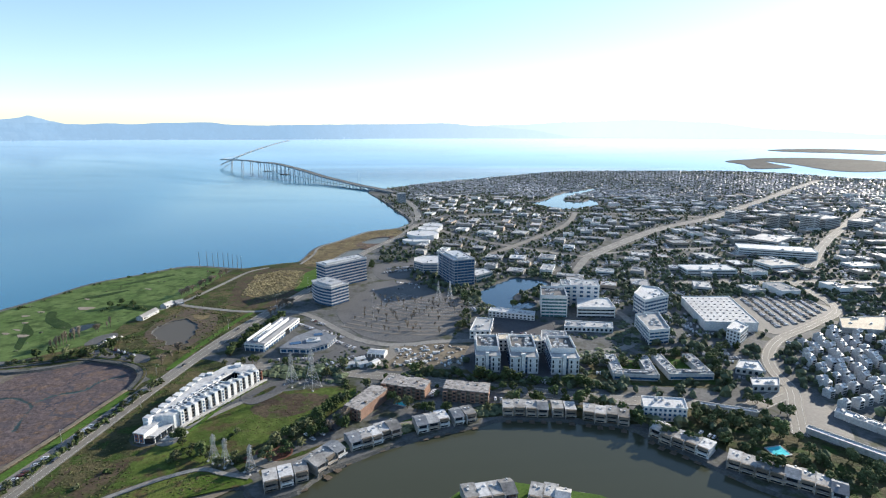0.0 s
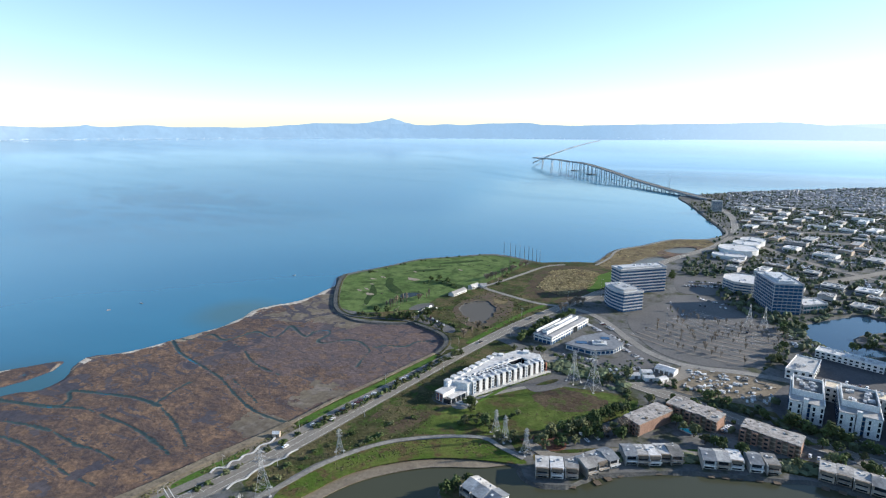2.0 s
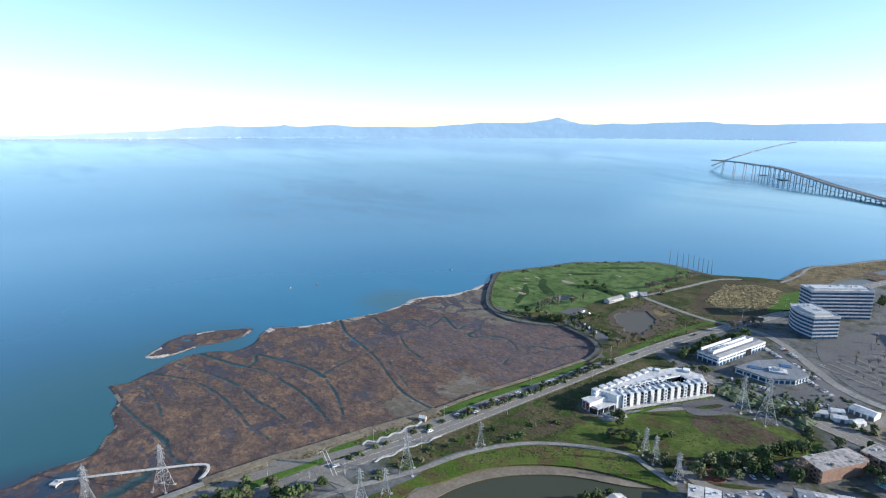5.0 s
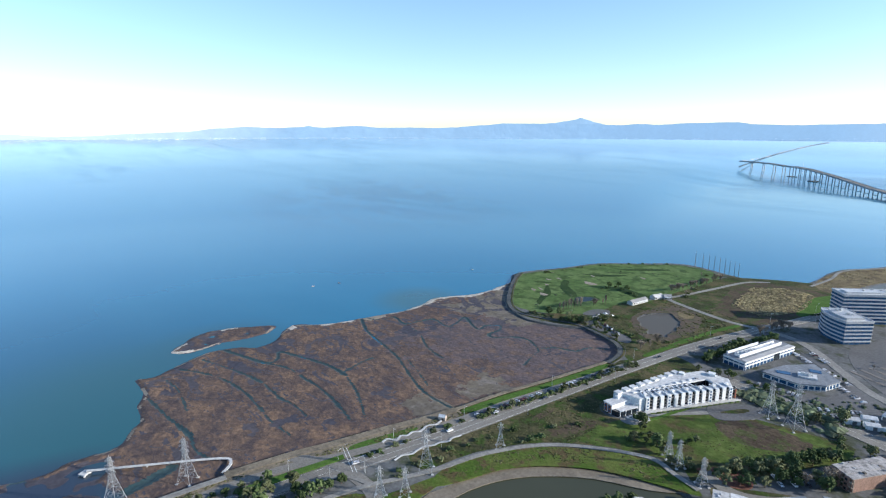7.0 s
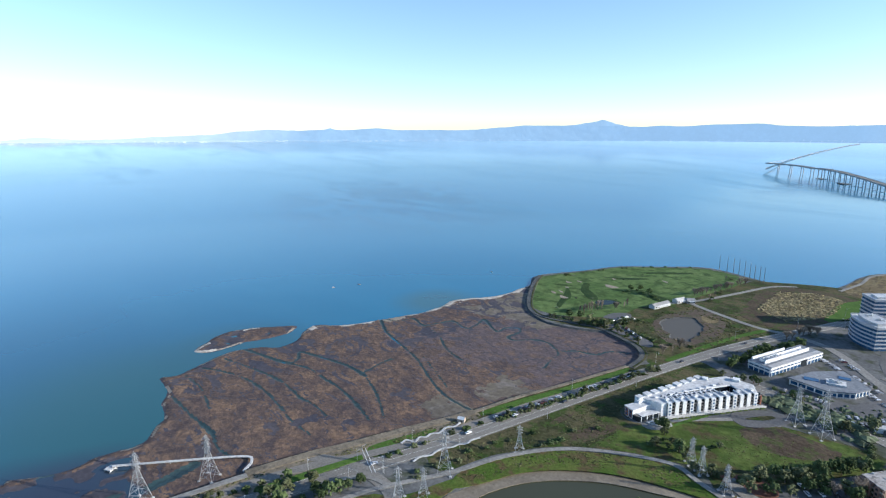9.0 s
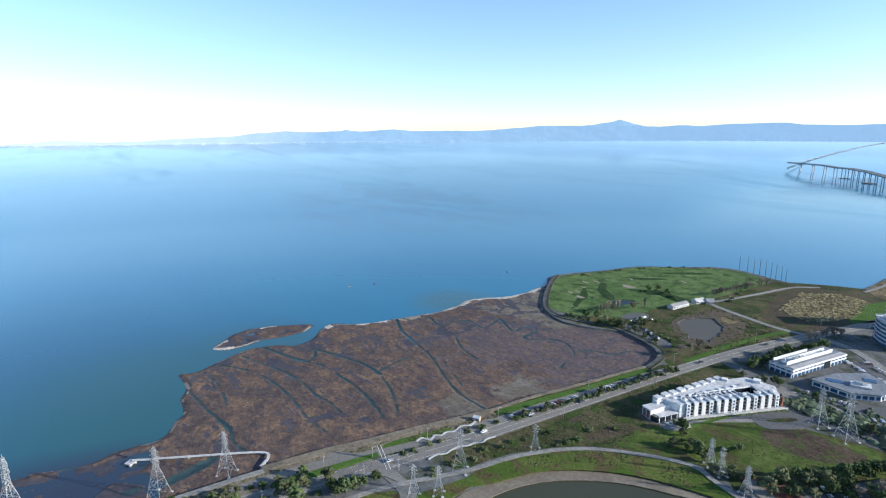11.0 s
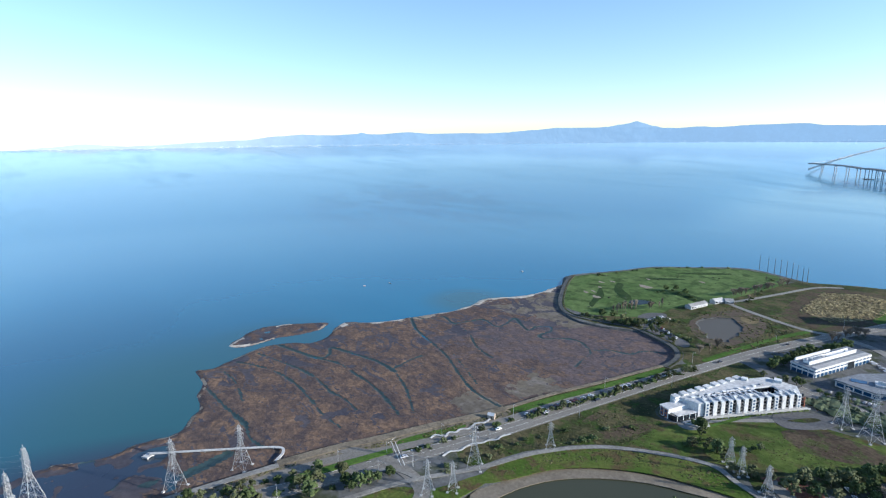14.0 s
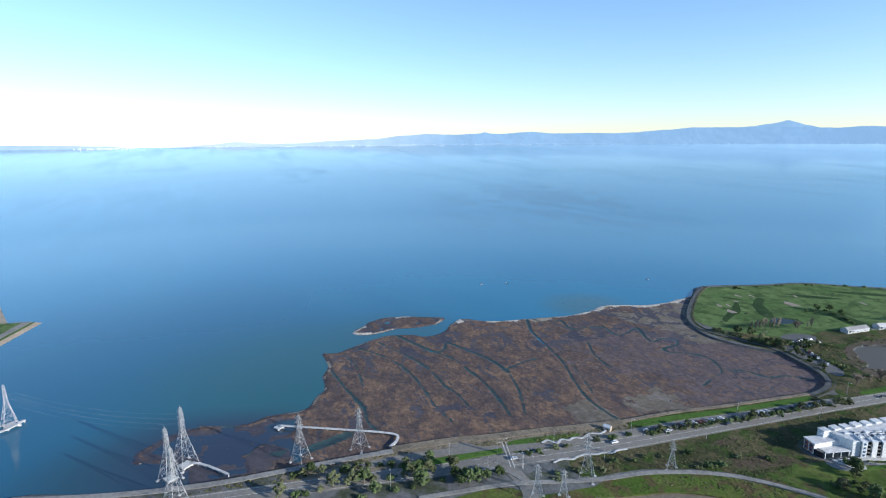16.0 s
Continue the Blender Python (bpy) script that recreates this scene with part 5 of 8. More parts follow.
boardwalk(plan(-283, 17, -270, 40, -253, 69, -246, 72, -240, 66), 1.7, 2.2, "pale concrete boardwalk on piles over the marsh")
boardwalk(plan(-264, -26, -259, -20, -252, -14, -247, -10), 1.6, 2.0, "concrete pier to a tower in the water")
boardwalk(plan(-330, -131, -337, -120, -345, -115), 2.4, 2.0, "concrete pier to a tower in the water")
for x, y, w in ((-264, -29, 6.5), (-255, -35, 6), (-343, -121, 7), (-283, 16, 5)):
    root = thing("tower_platform", (x * K, y * K, 0), "concrete platform on piles in shallow water", "platform", "tower platforms", 35)
    part("slab", Shape().box((w, w, 0.8), (0, 0, 0.5)), "concrete", root)
    for i in (-1, 1):
        for j in (-1, 1):
            part("pile", Shape().tube((i * w * 0.4, j * w * 0.4, -1), (i * w * 0.4, j * w * 0.4, 0.6), 0.6, 6), "concrete", root)


# power lines over the water
def wires(a, b, h1, h2, sag, name="power_line"):
    root = thing(name, (a[0] * K, a[1] * K, 0), "thin steel power lines slung between towers", "power line", "power lines")
    (ax, ay), (bx, by) = plan(*a)[0], plan(*b)[0]
    ux, uy = -(by - ay) / math.hypot(bx - ax, by - ay), (bx - ax) / math.hypot(bx - ax, by - ay)
    for level in (0.7, 0.8, 0.9):
        for off in (-2.6, 2.6):
            s, n = Shape(), 17
            for i in range(n):
                t = i / (n - 1)
                x, y, z = (bx - ax) * t + ux * off, (by - ay) * t + uy * off, (h1 + (h2 - h1) * t) * level - sag * 4 * t * (1 - t)
                s.v += [(x, y, z + 0.02), (x + 0.017, y, z - 0.01), (x - 0.017, y, z - 0.01)]
            for i in range(n - 1):
                for q in range(3):
                    s.f.append((3 * i + q, 3 * i + (q + 1) % 3, 3 * i + 3 + (q + 1) % 3, 3 * i + 3 + q))
                    s.s.append(0)
            part("wire", s, "metal", root)


wires((-343, -121), (-265, -29), 28, 36, 5)


# small boats out on the bay
for x, y, a in ((-626, 342, 30), (-634, 308, 75), (-566, 528, 10)):
    root = thing("boat", (x, y, 0), "small grey motor boat on calm water", "boat", "boats", a)
    part("hull", Shape().box((3.0, 1.4, 0.7), (0, 0, -0.2)).box((1.2, 0.9, 0.7), (1.7, 0, -0.2), 0, 0, 0.9), "grey_wall", root)
    part("cabin", Shape().box((1.1, 0.9, 0.6), (-0.2, 0, 0.5), 0, 0, 0.85), "duct", root)
    part("windscreen", Shape().box((0.1, 0.8, 0.3), (0.4, 0, 0.7)), "dark_glass", root)


# ---- the long bridge ----
def bridge():
    base = smooth(plan(-120, 1400, -150, 1440, -197, 1505, -254, 1579, -370, 1741, -552, 1989, -699, 2186, -801, 2250, -908, 2262), 10)
    far = [tuple(K * v for v in p) for p in ((-908, 2262), (-974, 2647), (-1009, 3021), (-1012, 3367), (-987, 3585))]
    far = smooth(far, 12)
    lengths = [0]
    for a, b in zip(base, base[1:]):
        lengths.append(lengths[-1] + math.hypot(b[0] - a[0], b[1] - a[1]))
    whole = lengths[-1]

    def deck(d):
        t = d / whole
        marks = ((0, 6), (0.15, 9), (0.35, 19), (0.55, 37), (0.68, 45), (0.8, 46), (0.9, 41), (1.0, 28))
        k = max(i for i in range(len(marks) - 1) if marks[i][0] <= t + 1e-9)
        (a, p), (b, q) = marks[k], marks[k + 1]
        u = (t - a) / (b - a)
        return p + (q - p) * u

    root = thing("bridge", (0, 0, 0), "long grey concrete and steel bridge on piers across the bay", "bridge")
    s = Shape()
    pts = [(x, y, rise(x, y) + deck(d)) for (x, y), d in zip(base, lengths)]
    zs = {(x, y): z for x, y, z in pts}
    part("deck", ribbon(base, 24, lambda x, y: zs[(x, y)], drop=3.6), "steel_grey", root)
    part("road_surface", ribbon(base, 21, lambda x, y: zs[(x, y)] + 0.3, drop=0.2), "asphalt", root)
    for off in (-11.6, 11.6):
        line = []
        for i, (x, y) in enumerate(base):
            a, b = base[max(i - 1, 0)], base[min(i + 1, len(base) - 1)]
            d = math.hypot(b[0] - a[0], b[1] - a[1])
            line.append((x - (b[1] - a[1]) / d * off, y + (b[0] - a[0]) / d * off))
        zz = dict(zip(line, [p[2] for p in pts]))
        part("parapet", ribbon(line, 0.6, lambda x, y: zz[(x, y)] + 1.3, drop=1.4), "steel_grey", root)
    n = int(whole / 54)
    for k in range(1, n):
        d = whole * k / n
        i = max(j for j in range(len(lengths)) if lengths[j] <= d)
        i = min(i, len(base) - 2)
        t = (d - lengths[i]) / (lengths[i + 1] - lengths[i])
        x, y = (base[i][q] + (base[i + 1][q] - base[i][q]) * t for q in (0, 1))
        ang = math.degrees(math.atan2(base[i + 1][1] - base[i][1], base[i + 1][0] - base[i][0]))
        top = rise(x, y) + deck(d) - 3.0
        c, sn = math.cos(radians(ang + 90)), math.sin(radians(ang + 90))
        s = Shape().box((5, 22, 2.4), (x, y, top - 2.4), ang)
        for side in (-7, 7):
            s.box((2.4, 2.4, top + 2 - rise(x, y)), (x + c * side, y + sn * side, rise(x, y) - 4), ang)
        s.box((3.6, 16, 2.0), (x, y, rise(x, y) - 1), ang)
        part("pier", s, "steel_grey", root, "grey concrete pier")
    for k in (0.66, 0.75):
        i = int(k * (len(base) - 1))
        x, y = base[i]
        part("fender", Shape().box((30, 46, 4), (x, y, rise(x, y) - 1.5), 40), "rock", root, "dark timber pier fender")
    s = Shape()
    ribbon(far, 5, lambda x, y: rise(x, y) + 5 + 23 * max(0, 1 - math.hypot(x - far[0][0], y - far[0][1]) / 500), s, drop=1.2)
    part("trestle_deck", s, "steel_grey", root)
    for i in range(0, len(far) - 1):
        for t in (0, 0.5):
            x, y = (far[i][q] + (far[i + 1][q] - far[i][q]) * t for q in (0, 1))
            part("bent", Shape().box((4, 1.2, 6), (x, y, rise(x, y) - 2)), "steel_grey", root)
    return root


bridge()
for x, y, h in ((-250, 1640, 55), (-700, 2290, 60)):
    root = thing("signal_mast", (x * K, y * K, 0), "thin steel mast standing in the bay", "mast", "bay masts")
    part("mast", Shape().tube((0, 0, -2), (0, 0, h), 1.0, 5, 0.3), "metal", root)
    part("base", Shape().box((8, 8, 3), (0, 0, -1)), "concrete", root)


# ---- buildings ----
GARDEN_SPOTS = []


def turned(a, b):
    return math.degrees(math.atan2(b[1] - a[1], b[0] - a[0]))


def grown(poly, d):
    """The outline pushed out by d (anticlockwise outline)."""
    out, n = [], len(poly)
    for i, p in enumerate(poly):
        a, b = poly[i - 1], poly[(i + 1) % n]
        v1, v2 = Vector((p[0] - a[0], p[1] - a[1])).normalized(), Vector((b[0] - p[0], b[1] - p[1])).normalized()
        n1, n2 = Vector((v1.y, -v1.x)), Vector((v2.y, -v2.x))
        m = n1 + n2
        m = m / max(0.3, m.length_squared / 2)
        out.append((p[0] + m.x * d, p[1] + m.y * d))
    return out


def ccw(poly):
    return poly if sum(a[0] * b[1] - b[0] * a[1] for a, b in zip(poly, poly[1:] + poly[:1])) > 0 else poly[::-1]


def roof_plant(root, poly, z, count, rnd, big=1.0, mats=("duct", "whiteroof")):
    xs, ys = [p[0] for p in poly], [p[1] for p in poly]
    made = tries = 0
    while made < count and tries < 300:
        tries += 1
        x, y = rnd.uniform(min(xs), max(xs)), rnd.uniform(min(ys), max(ys))
        if inside(x, y, poly) and near_line(x, y, poly + poly[:1]) > 2.2:
            w, d, h = rnd.uniform(1.4, 4) * big, rnd.uniform(1.4, 3.5) * big, rnd.uniform(0.8, 2.0)
            s = Shape().box((w, d, h), (x, y, z), rnd.choice((0, 0, 45, 90)), 0, 0.9)
            s.tube((x, y, z + h), (x, y, z + h + 0.5), 0.35 * big, 6)
            part("roof_unit", s, rnd.choice(mats), root)
            made += 1


def banded_block(name, label, poly, h, floors, band="concrete", glass="glass", roof="whiteroof", share=0.48, plant=6, seed=1, group="", category="office building", parapet=1.2, penthouse=None, fins=0.0, smooth_face=False):
    """Offices with strips of glass between solid floor bands; poly in plan units."""
    poly = ccw([(x * K, y * K) for x, y in poly])
    mark_poly(poly, 3)
    cx, cy = sum(p[0] for p in poly) / len(poly), sum(p[1] for p in poly) / len(poly)
    poly = [(x - cx, y - cy) for x, y in poly]
    rnd = random.Random(seed)
    root = thing(name, (cx, cy), label, category, group)
    part("glazing", Shape().prism(poly, 0, h - 0.3), glass, root, "blue glass window strips")
    step = h / floors
    outer = grown(poly, 0.45)
    for k in range(floors):
        z = k * step
        part("floor_band", Shape().prism(outer, z + step * (1 - share), z + step - 0.02 if k < floors - 1 else h), band, root)
    # mullions: one part a face
    line = grown(poly, -0.1) if smooth_face else outer
    for i, (a, b) in enumerate(zip(line, line[1:] + line[:1])):
        w = math.hypot(b[0] - a[0], b[1] - a[1])
        s, n = Shape(), max(2, int(w / 4.5))
        for k in range(n + 1):
            x, y = a[0] + (b[0] - a[0]) * k / n, a[1] + (b[1] - a[1]) * k / n
            wide = 0.8 if k in (0, n) and not smooth_face else 0.14 + fins
            s.box((wide, 0.35, h), (x, y, 0), turned(a, b))
        part("mullions", s, "slate" if smooth_face else band, root)
    rim = grown(poly, 0.5)
    ring = Shape()
    for a, b in zip(rim, rim[1:] + rim[:1]):
        w = math.hypot(b[0] - a[0], b[1] - a[1])
        ring.box((w, 0.5, parapet + 0.1), ((a[0] + b[0]) / 2, (a[1] + b[1]) / 2, h - 0.1), turned(a, b))
    part("parapet", ring, band, root)
    part("roof", Shape().prism(poly, h - 0.2, h + 0.15), roof, root)
    if penthouse:
        inner = grown(poly, -penthouse[0])
        part("penthouse", Shape().prism(inner, h + 0.1, h + penthouse[1]), "duct", root)
        roof_plant(root, inner, h + penthouse[1], plant, rnd, 0.8)
    roof_plant(root, grown(poly, -1.5), h + 0.1, plant, rnd)
    return root


def arc(a, b, bulge, n=7):
    """A bowed run from a to b."""
    dx, dy = b[0] - a[0], b[1] - a[1]
    return [(a[0] + dx * t - dy * bulge * 4 * t * (1 - t), a[1] + dy * t + dx * bulge * 4 * t * (1 - t)) for t in [i / n for i in range(n + 1)]]


banded_block("office_tower", "grey-white office tower with blue window strips beside the lot", [(12, 546), (33, 554), (18, 593), (-4, 585)], 34, 9, "tower_band", "glass", "whiteroof", 0.2, 5, 3, "tall offices", penthouse=(6, 2.5), fins=0.04)
banded_block("office_annex", "low eight-sided office block with a white roof", [(-14 + 20 * math.cos(t), 618 + 22 * math.sin(t)) for t in [math.pi / 8 + i * math.pi / 4 for i in range(8)]], 14, 4, "concrete", "glass", "whiteroof", 0.5, 4, 4, "tall offices")
banded_block("office_wing", "low glazed wing beside the office tower", [(36, 560), (54, 577), (47, 592), (30, 580)], 9, 2, "concrete", "teal_glass", "whiteroof", 0.35, 3, 5, "tall offices")
banded_block("office_tower", "broad office block with even blue window strips", [(-118, 533), (-82, 570), (-93, 583), (-130, 546)], 31, 8, "tower_band", "glass", "whiteroof", 0.38, 6, 6, "tall offices", penthouse=(5, 2.2), smooth_face=True)
banded_block("office_tower", "bow-fronted office block with blue window strips", [(-102, 480), (-89, 496)] + [(-112, 516)] + arc((-125, 504), (-102, 480), -0.12)[:-1], 22, 6, "tower_band", "glass", "whiteroof", 0.38, 6, 7, "tall offices", penthouse=(5, 2.5), smooth_face=True)
banded_block("hotel", "tall pale hotel block near the bridge", [(-98, 1200), (-82, 1206), (-86, 1224), (-102, 1218)], 27, 9, "concrete", "glass", "greyroof", 0.55, 2, 8, "", "hotel")


def terraced_office():
    """Two-storey white offices with raised white roof strips."""
    pts = plan(-146, 377, -130, 374, -120, 432, -136, 435)
    mark_poly(pts, 3)
    a, b, d = Vector(pts[0]), Vector(pts[1]), Vector(pts[3])
    root = thing("low_office", pts[0], "long white two-storey office with stepped white roofs", "office building", "", turned(pts[0], pts[1]))
    w, l = (b - a).length, (d - a).length
    part("glazing", Shape().box((w - 1, l - 1, 7), (w / 2, l / 2, 0)), "glass", root)
    for z, hh in ((3.0, 1.2), (5.6, 1.6)):
        part("floor_band", Shape().box((w, l, hh), (w / 2, l / 2, z)), "white", root)
    for i in range(15):
        part("column", Shape().box((0.5, 0.5, 7.2), (0.3, 2 + i * (l - 4) / 14, 0)), "white", root)
        part("column", Shape().box((0.5, 0.5, 7.2), (w - 0.3, 2 + i * (l - 4) / 14, 0)), "white", root)
    for i in range(5):
        part("column", Shape().box((0.5, 0.5, 7.2), (1 + i * (w - 2) / 4, 0.2, 0)), "white", root)
    part("roof", Shape().box((w, l, 0.3), (w / 2, l / 2, 7.2)), "slate", root)
    for x, ww, y0, y1, hh in ((1.6, 1.0, 3, l - 26, 2.6), (6.5, 0.6, 6, l - 10, 2.6), (12.2, 0.6, 4, l - 8, 3.0), (9.4, 5.6, 6, l - 12, 1.6)):
        part("roof_monitor", Shape().box((ww, y1 - y0, hh), (x, (y0 + y1) / 2, 7.4)), "white", root, "raised white roof strip")
    roof_plant(root, [(6.5, 8), (12, 8), (12, l - 14), (6.5, l - 14)], 9.0, 9, random.Random(4), 0.8)
    part("skirt_roof", Shape().box((5, l - 4, 0.4), (w - 2.2, l / 2, 7.4)), "greyroof", root)
    part("entry_recess", Shape().box((6, 8, 6), (w - 2.8, l * 0.62, 0)), "dark_glass", root)


terraced_office()


def plain_block(name, label, poly, h, wall="white", roof="greyroof", floors=2, plant=4, seed=1, category="building", group="", win="dark_glass", windows=True, unit=4.0, z0=LAND):
    """Walls with single windows, a parapet, a recessed roof and roof plant; poly in plan units."""
    poly = ccw([(x * K, y * K) for x, y in poly])
    mark_poly(poly, 3)
    cx, cy = sum(p[0] for p in poly) / len(poly), sum(p[1] for p in poly) / len(poly)
    poly = [(x - cx, y - cy) for x, y in poly]
    root = thing(name, (cx, cy, z0), label, category, group)
    part("wall", Shape().prism(poly, -0.3, h), wall, root)
    ring, rim = Shape(), grown(poly, 0.05)
    for a, b in zip(rim, rim[1:] + rim[:1]):
        w = math.hypot(b[0] - a[0], b[1] - a[1])
        ring.box((w, 0.5, 0.9), ((a[0] + b[0]) / 2, (a[1] + b[1]) / 2, h - 0.02), turned(a, b))
    part("parapet", ring, "concrete" if wall == "salmon" else wall, root)
    part("roof", Shape().prism(grown(poly, -0.3), h - 0.1, h + 0.12), roof, root)
    if windows:
        step = h / floors
        pane = Shape().box((unit * 0.55, 0.3, step * 0.5), (0, 0, 0)).mesh("window", win)
        for a, b in zip(poly, poly[1:] + poly[:1]):
            w = math.hypot(b[0] - a[0], b[1] - a[1])
            n = int((w - 1) / unit)
            for k in range(n):
                t = (k + 0.5) / n
                for f in range(floors):
                    o = part("window", pane, win, root)
                    o.matrix_basis = pose(a[0] + (b[0] - a[0]) * t, a[1] + (b[1] - a[1]) * t, f * step + step * 0.28, 0, 0, turned(a, b))
    roof_plant(root, grown(poly, -1.2), h + 0.1, plant, random.Random(seed))
    return root


for a, b in (((-64, 349), 30), ((-58, 358), 30), ((-55, 350), 30), ((-47, 352), 60)):
    root = thing("site_shed", (a[0] * K, a[1] * K), "small white metal shed in a yard", "shed", "yard sheds", b)
    part("wall", Shape().gable((9, 6, 3.2), (0, 0, 0), 0, 0.2).mesh("wall", "white", "whiteroof"), "white", root)
    part("door", Shape().box((2.4, 0.2, 2.6), (1, -3.0, 0)), "darkroof", root)
root = thing("site_shed", (-47 * K, 368 * K), "long white metal shed in a yard", "shed", "yard sheds", -12)
part("wall", Shape().gable((16, 10, 4), (0, 0, 0), 0, 0.15).mesh("wall", "white", "whiteroof"), "white", root)
for i in range(4):
    part("door", Shape().box((2.8, 0.2, 3), (-6 + 4 * i, -5.0, 0)), "darkroof", root)


# ---- the stepped white apartments ----
def ring_prism(outer, hole, z0, z1):
    """A slab with a court cut through it."""
    s = Shape()
    flat = outer + hole
    s.add([(x, y, z1) for x, y in flat], [Shape.up(flat, t) for t in tessellate_polygon([[Vector((x, y, 0)) for x, y in lp] for lp in (outer, hole)])])
    for lp, sign in ((ccw(outer), 1), (ccw(hole), -1)):
        n = len(lp)
        q = [(i, (i + 1) % n, n + (i + 1) % n, n + i)[::sign] for i in range(n)]
        s.add([(x, y, z0) for x, y in lp] + [(x, y, z1) for x, y in lp], q)
    return s


def apartments():
    ox, oy = -142 * K, 300 * K
    root = thing("apartment_building", (ox, oy), "long white four-storey apartment block with stepped bays and brick ends", "apartment building")

    def at(*v):
        return [(x - ox, y - oy) for x, y in plan(*v)]

    mark_poly(plan(-162, 252, -146, 252, -113, 328, -122, 342, -146, 338, -152, 320), 5)
    h, floors = 9.6, 4
    body = at(-157, 268, -146, 270, -119, 327, -125, 336, -141, 335, -149, 318)
    court = at(-138.5, 312, -131.5, 309.5, -126, 321.5, -133.5, 324.5)
    main = part("main_body", ring_prism(body, court, 0, h), "white", root)
    part("court_floor", Shape().prism(grown(ccw(court), 0.4), 0.1, 1.4), "darkroof", main)
    part("roof", ring_prism([(x * 0.985, y * 0.985) for x, y in body], [(x, y) for x, y in grown(ccw(court), 0.6)], h - 0.1, h + 0.2), "store_roof", main)
    # added dark lining paints the shade inside the court
    lining = Shape()
    for p, q in zip(court, court[1:] + court[:1]):
        lining.box((math.hypot(q[0] - p[0], q[1] - p[1]) - 0.8, 0.5, h - 1.6), ((p[0] + q[0]) / 2, (p[1] + q[1]) / 2, 1.0), turned(p, q))
    part("court_glazing", lining, "dark_glass", main, "dark lining that stands in for the court's shade")
    # east front: twelve white bays with dark balcony stacks between
    a, b = Vector(at(-144, 273)[0]), Vector(at(-117.5, 328)[0])
    run, ang, n = (b - a).length, turned(a, b), 13
    side = part("east_front", Shape().box((run, 1.2, h), (run / 2, 1.0, 0)), "dark_glass", root, "dark balcony recesses")
    side.matrix_basis = pose(a.x, a.y, 0, 0, 0, ang)
    for k in range(n):
        x = (k + 0.5) * run / n
        bay = part("bay", Shape().box((run / n * 0.5, 2.0, h + (0.9 if k % 2 else 0.5)), (x - run / n * 0.22, 0.3, 0)), "white", side)
        for f in range(floors):
            part("balcony", Shape().box((run / n * 0.48, 1.0, 0.2), (x + run / n * 0.28, 0.1, 0.3 + f * h / floors)).box((run / n * 0.48, 0.1, 0.7), (x + run / n * 0.28, -0.36, 0.5 + f * h / floors)), "duct" if f == 0 else "darkroof", side)
            if k % 3 == 0:
                part("window", Shape().box((1.3, 0.16, 1.3), (x - run / n * 0.22, -0.74, 0.8 + f * h / floors)), "glass", bay)
        part("roof_fin", Shape().box((0.5, 6.5, 1.0), (x - run / n * 0.44, 4.2, h + 0.1)), "white", side)
        if k % 2 == 0:
            part("roof_hatch", Shape().box((2.4, 2.0, 1.1), (x, 5.5, h + 0.15)), "white", side)
    part("brick_end", Shape().box((0.9, 2.4, h - 2.4), (run - 0.1, 0.1, 0.8)), "brick", side, "red brick end panel")
    part("podium_wall", Shape().box((run + 4, 0.5, 1.4), (run / 2, -4.2, 0)).box((run + 4, 3.0, 0.5), (run / 2, -2.6, 0)), "concrete", side, "pale low garden wall")
    for k in range(16):
        part("hedge", Shape().box((run / 20, 1.0, 0.9), ((k + 0.6) * run / 16, -5.4, 0), 0, 0, 0.8), "leaf", side, "clipped dark hedge")
    # west front: separate taller volumes
    a, b = Vector(at(-158.5, 264)[0]), Vector(at(-150, 322)[0])
    run, ang, n = (b - a).length, turned(a, b), 9
    side = part("west_front", Shape().box((run, 3.0, h - 0.6), (run / 2, -1.5, 0)), "white", root)
    side.matrix_basis = pose(a.x, a.y, 0, 0, 0, ang)
    for k in range(n):
        x = (k + 0.5) * run / n
        block = part("bay", Shape().box((run / n * 0.6, 4.4, h + 0.8 + 0.3 * (k % 2)), (x, 0.3, 0)), "white", side)
        part("bay_roof", Shape().box((run / n * 0.6 + 0.3, 4.7, 0.25), (x, 0.3, h + 0.8 + 0.3 * (k % 2))), "whiteroof", block)
        for f in range(floors):
            part("window", Shape().box((2.2, 0.16, 1.3), (x, 2.54, 0.8 + f * h / floors)), "glass", block)
            part("balcony", Shape().box((run / n * 0.36, 1.3, 0.2), (x + run / n * 0.48, 0.6, 0.3 + f * h / floors)).box((run / n * 0.36, 0.1, 0.8), (x + run / n * 0.48, 1.2, 0.5 + f * h / floors)), "concrete", side)
    # flat dark slabs paint shaded wells along the roof, with white beams across
    for k in range(11):
        x, y = at(-148.4 + 1.25 * k, 277 + 3.1 * k)[0]
        part("roof_well", Shape().box((3.2, 2.6, 0.12), (x, y, h + 0.2), 68), "darkroof", root, "flat dark slab standing in for a shaded roof well")
        part("roof_beam", Shape().box((0.5, 4.6, 0.7), (x + 1.2, y + 1.6, h + 0.2), 68), "white", root)
    # a ladder of dark slabs standing in for shaded slots down the roof's middle
    for k in range(9):
        x, y = at(-150.6 + 1.5 * k, 279 + 3.7 * k)[0]
        part("light_well", Shape().box((3.4, 1.5, 0.1), (x, y, h + 0.22), 68), "dark_glass", root, "flat dark slab standing in for a shaded roof slot")
        for off in (-1.3, 1.3):
            part("well_kerb", Shape().box((3.6, 0.3, 0.6), (x + off * math.cos(radians(158)), y + off * math.sin(radians(158)), h + 0.2), 68), "white", root)
    # spine of roof plant between the wings
    for k in range(10):
        x, y = at(-152 + 1.6 * k, 274 + 5.2 * k)[0]
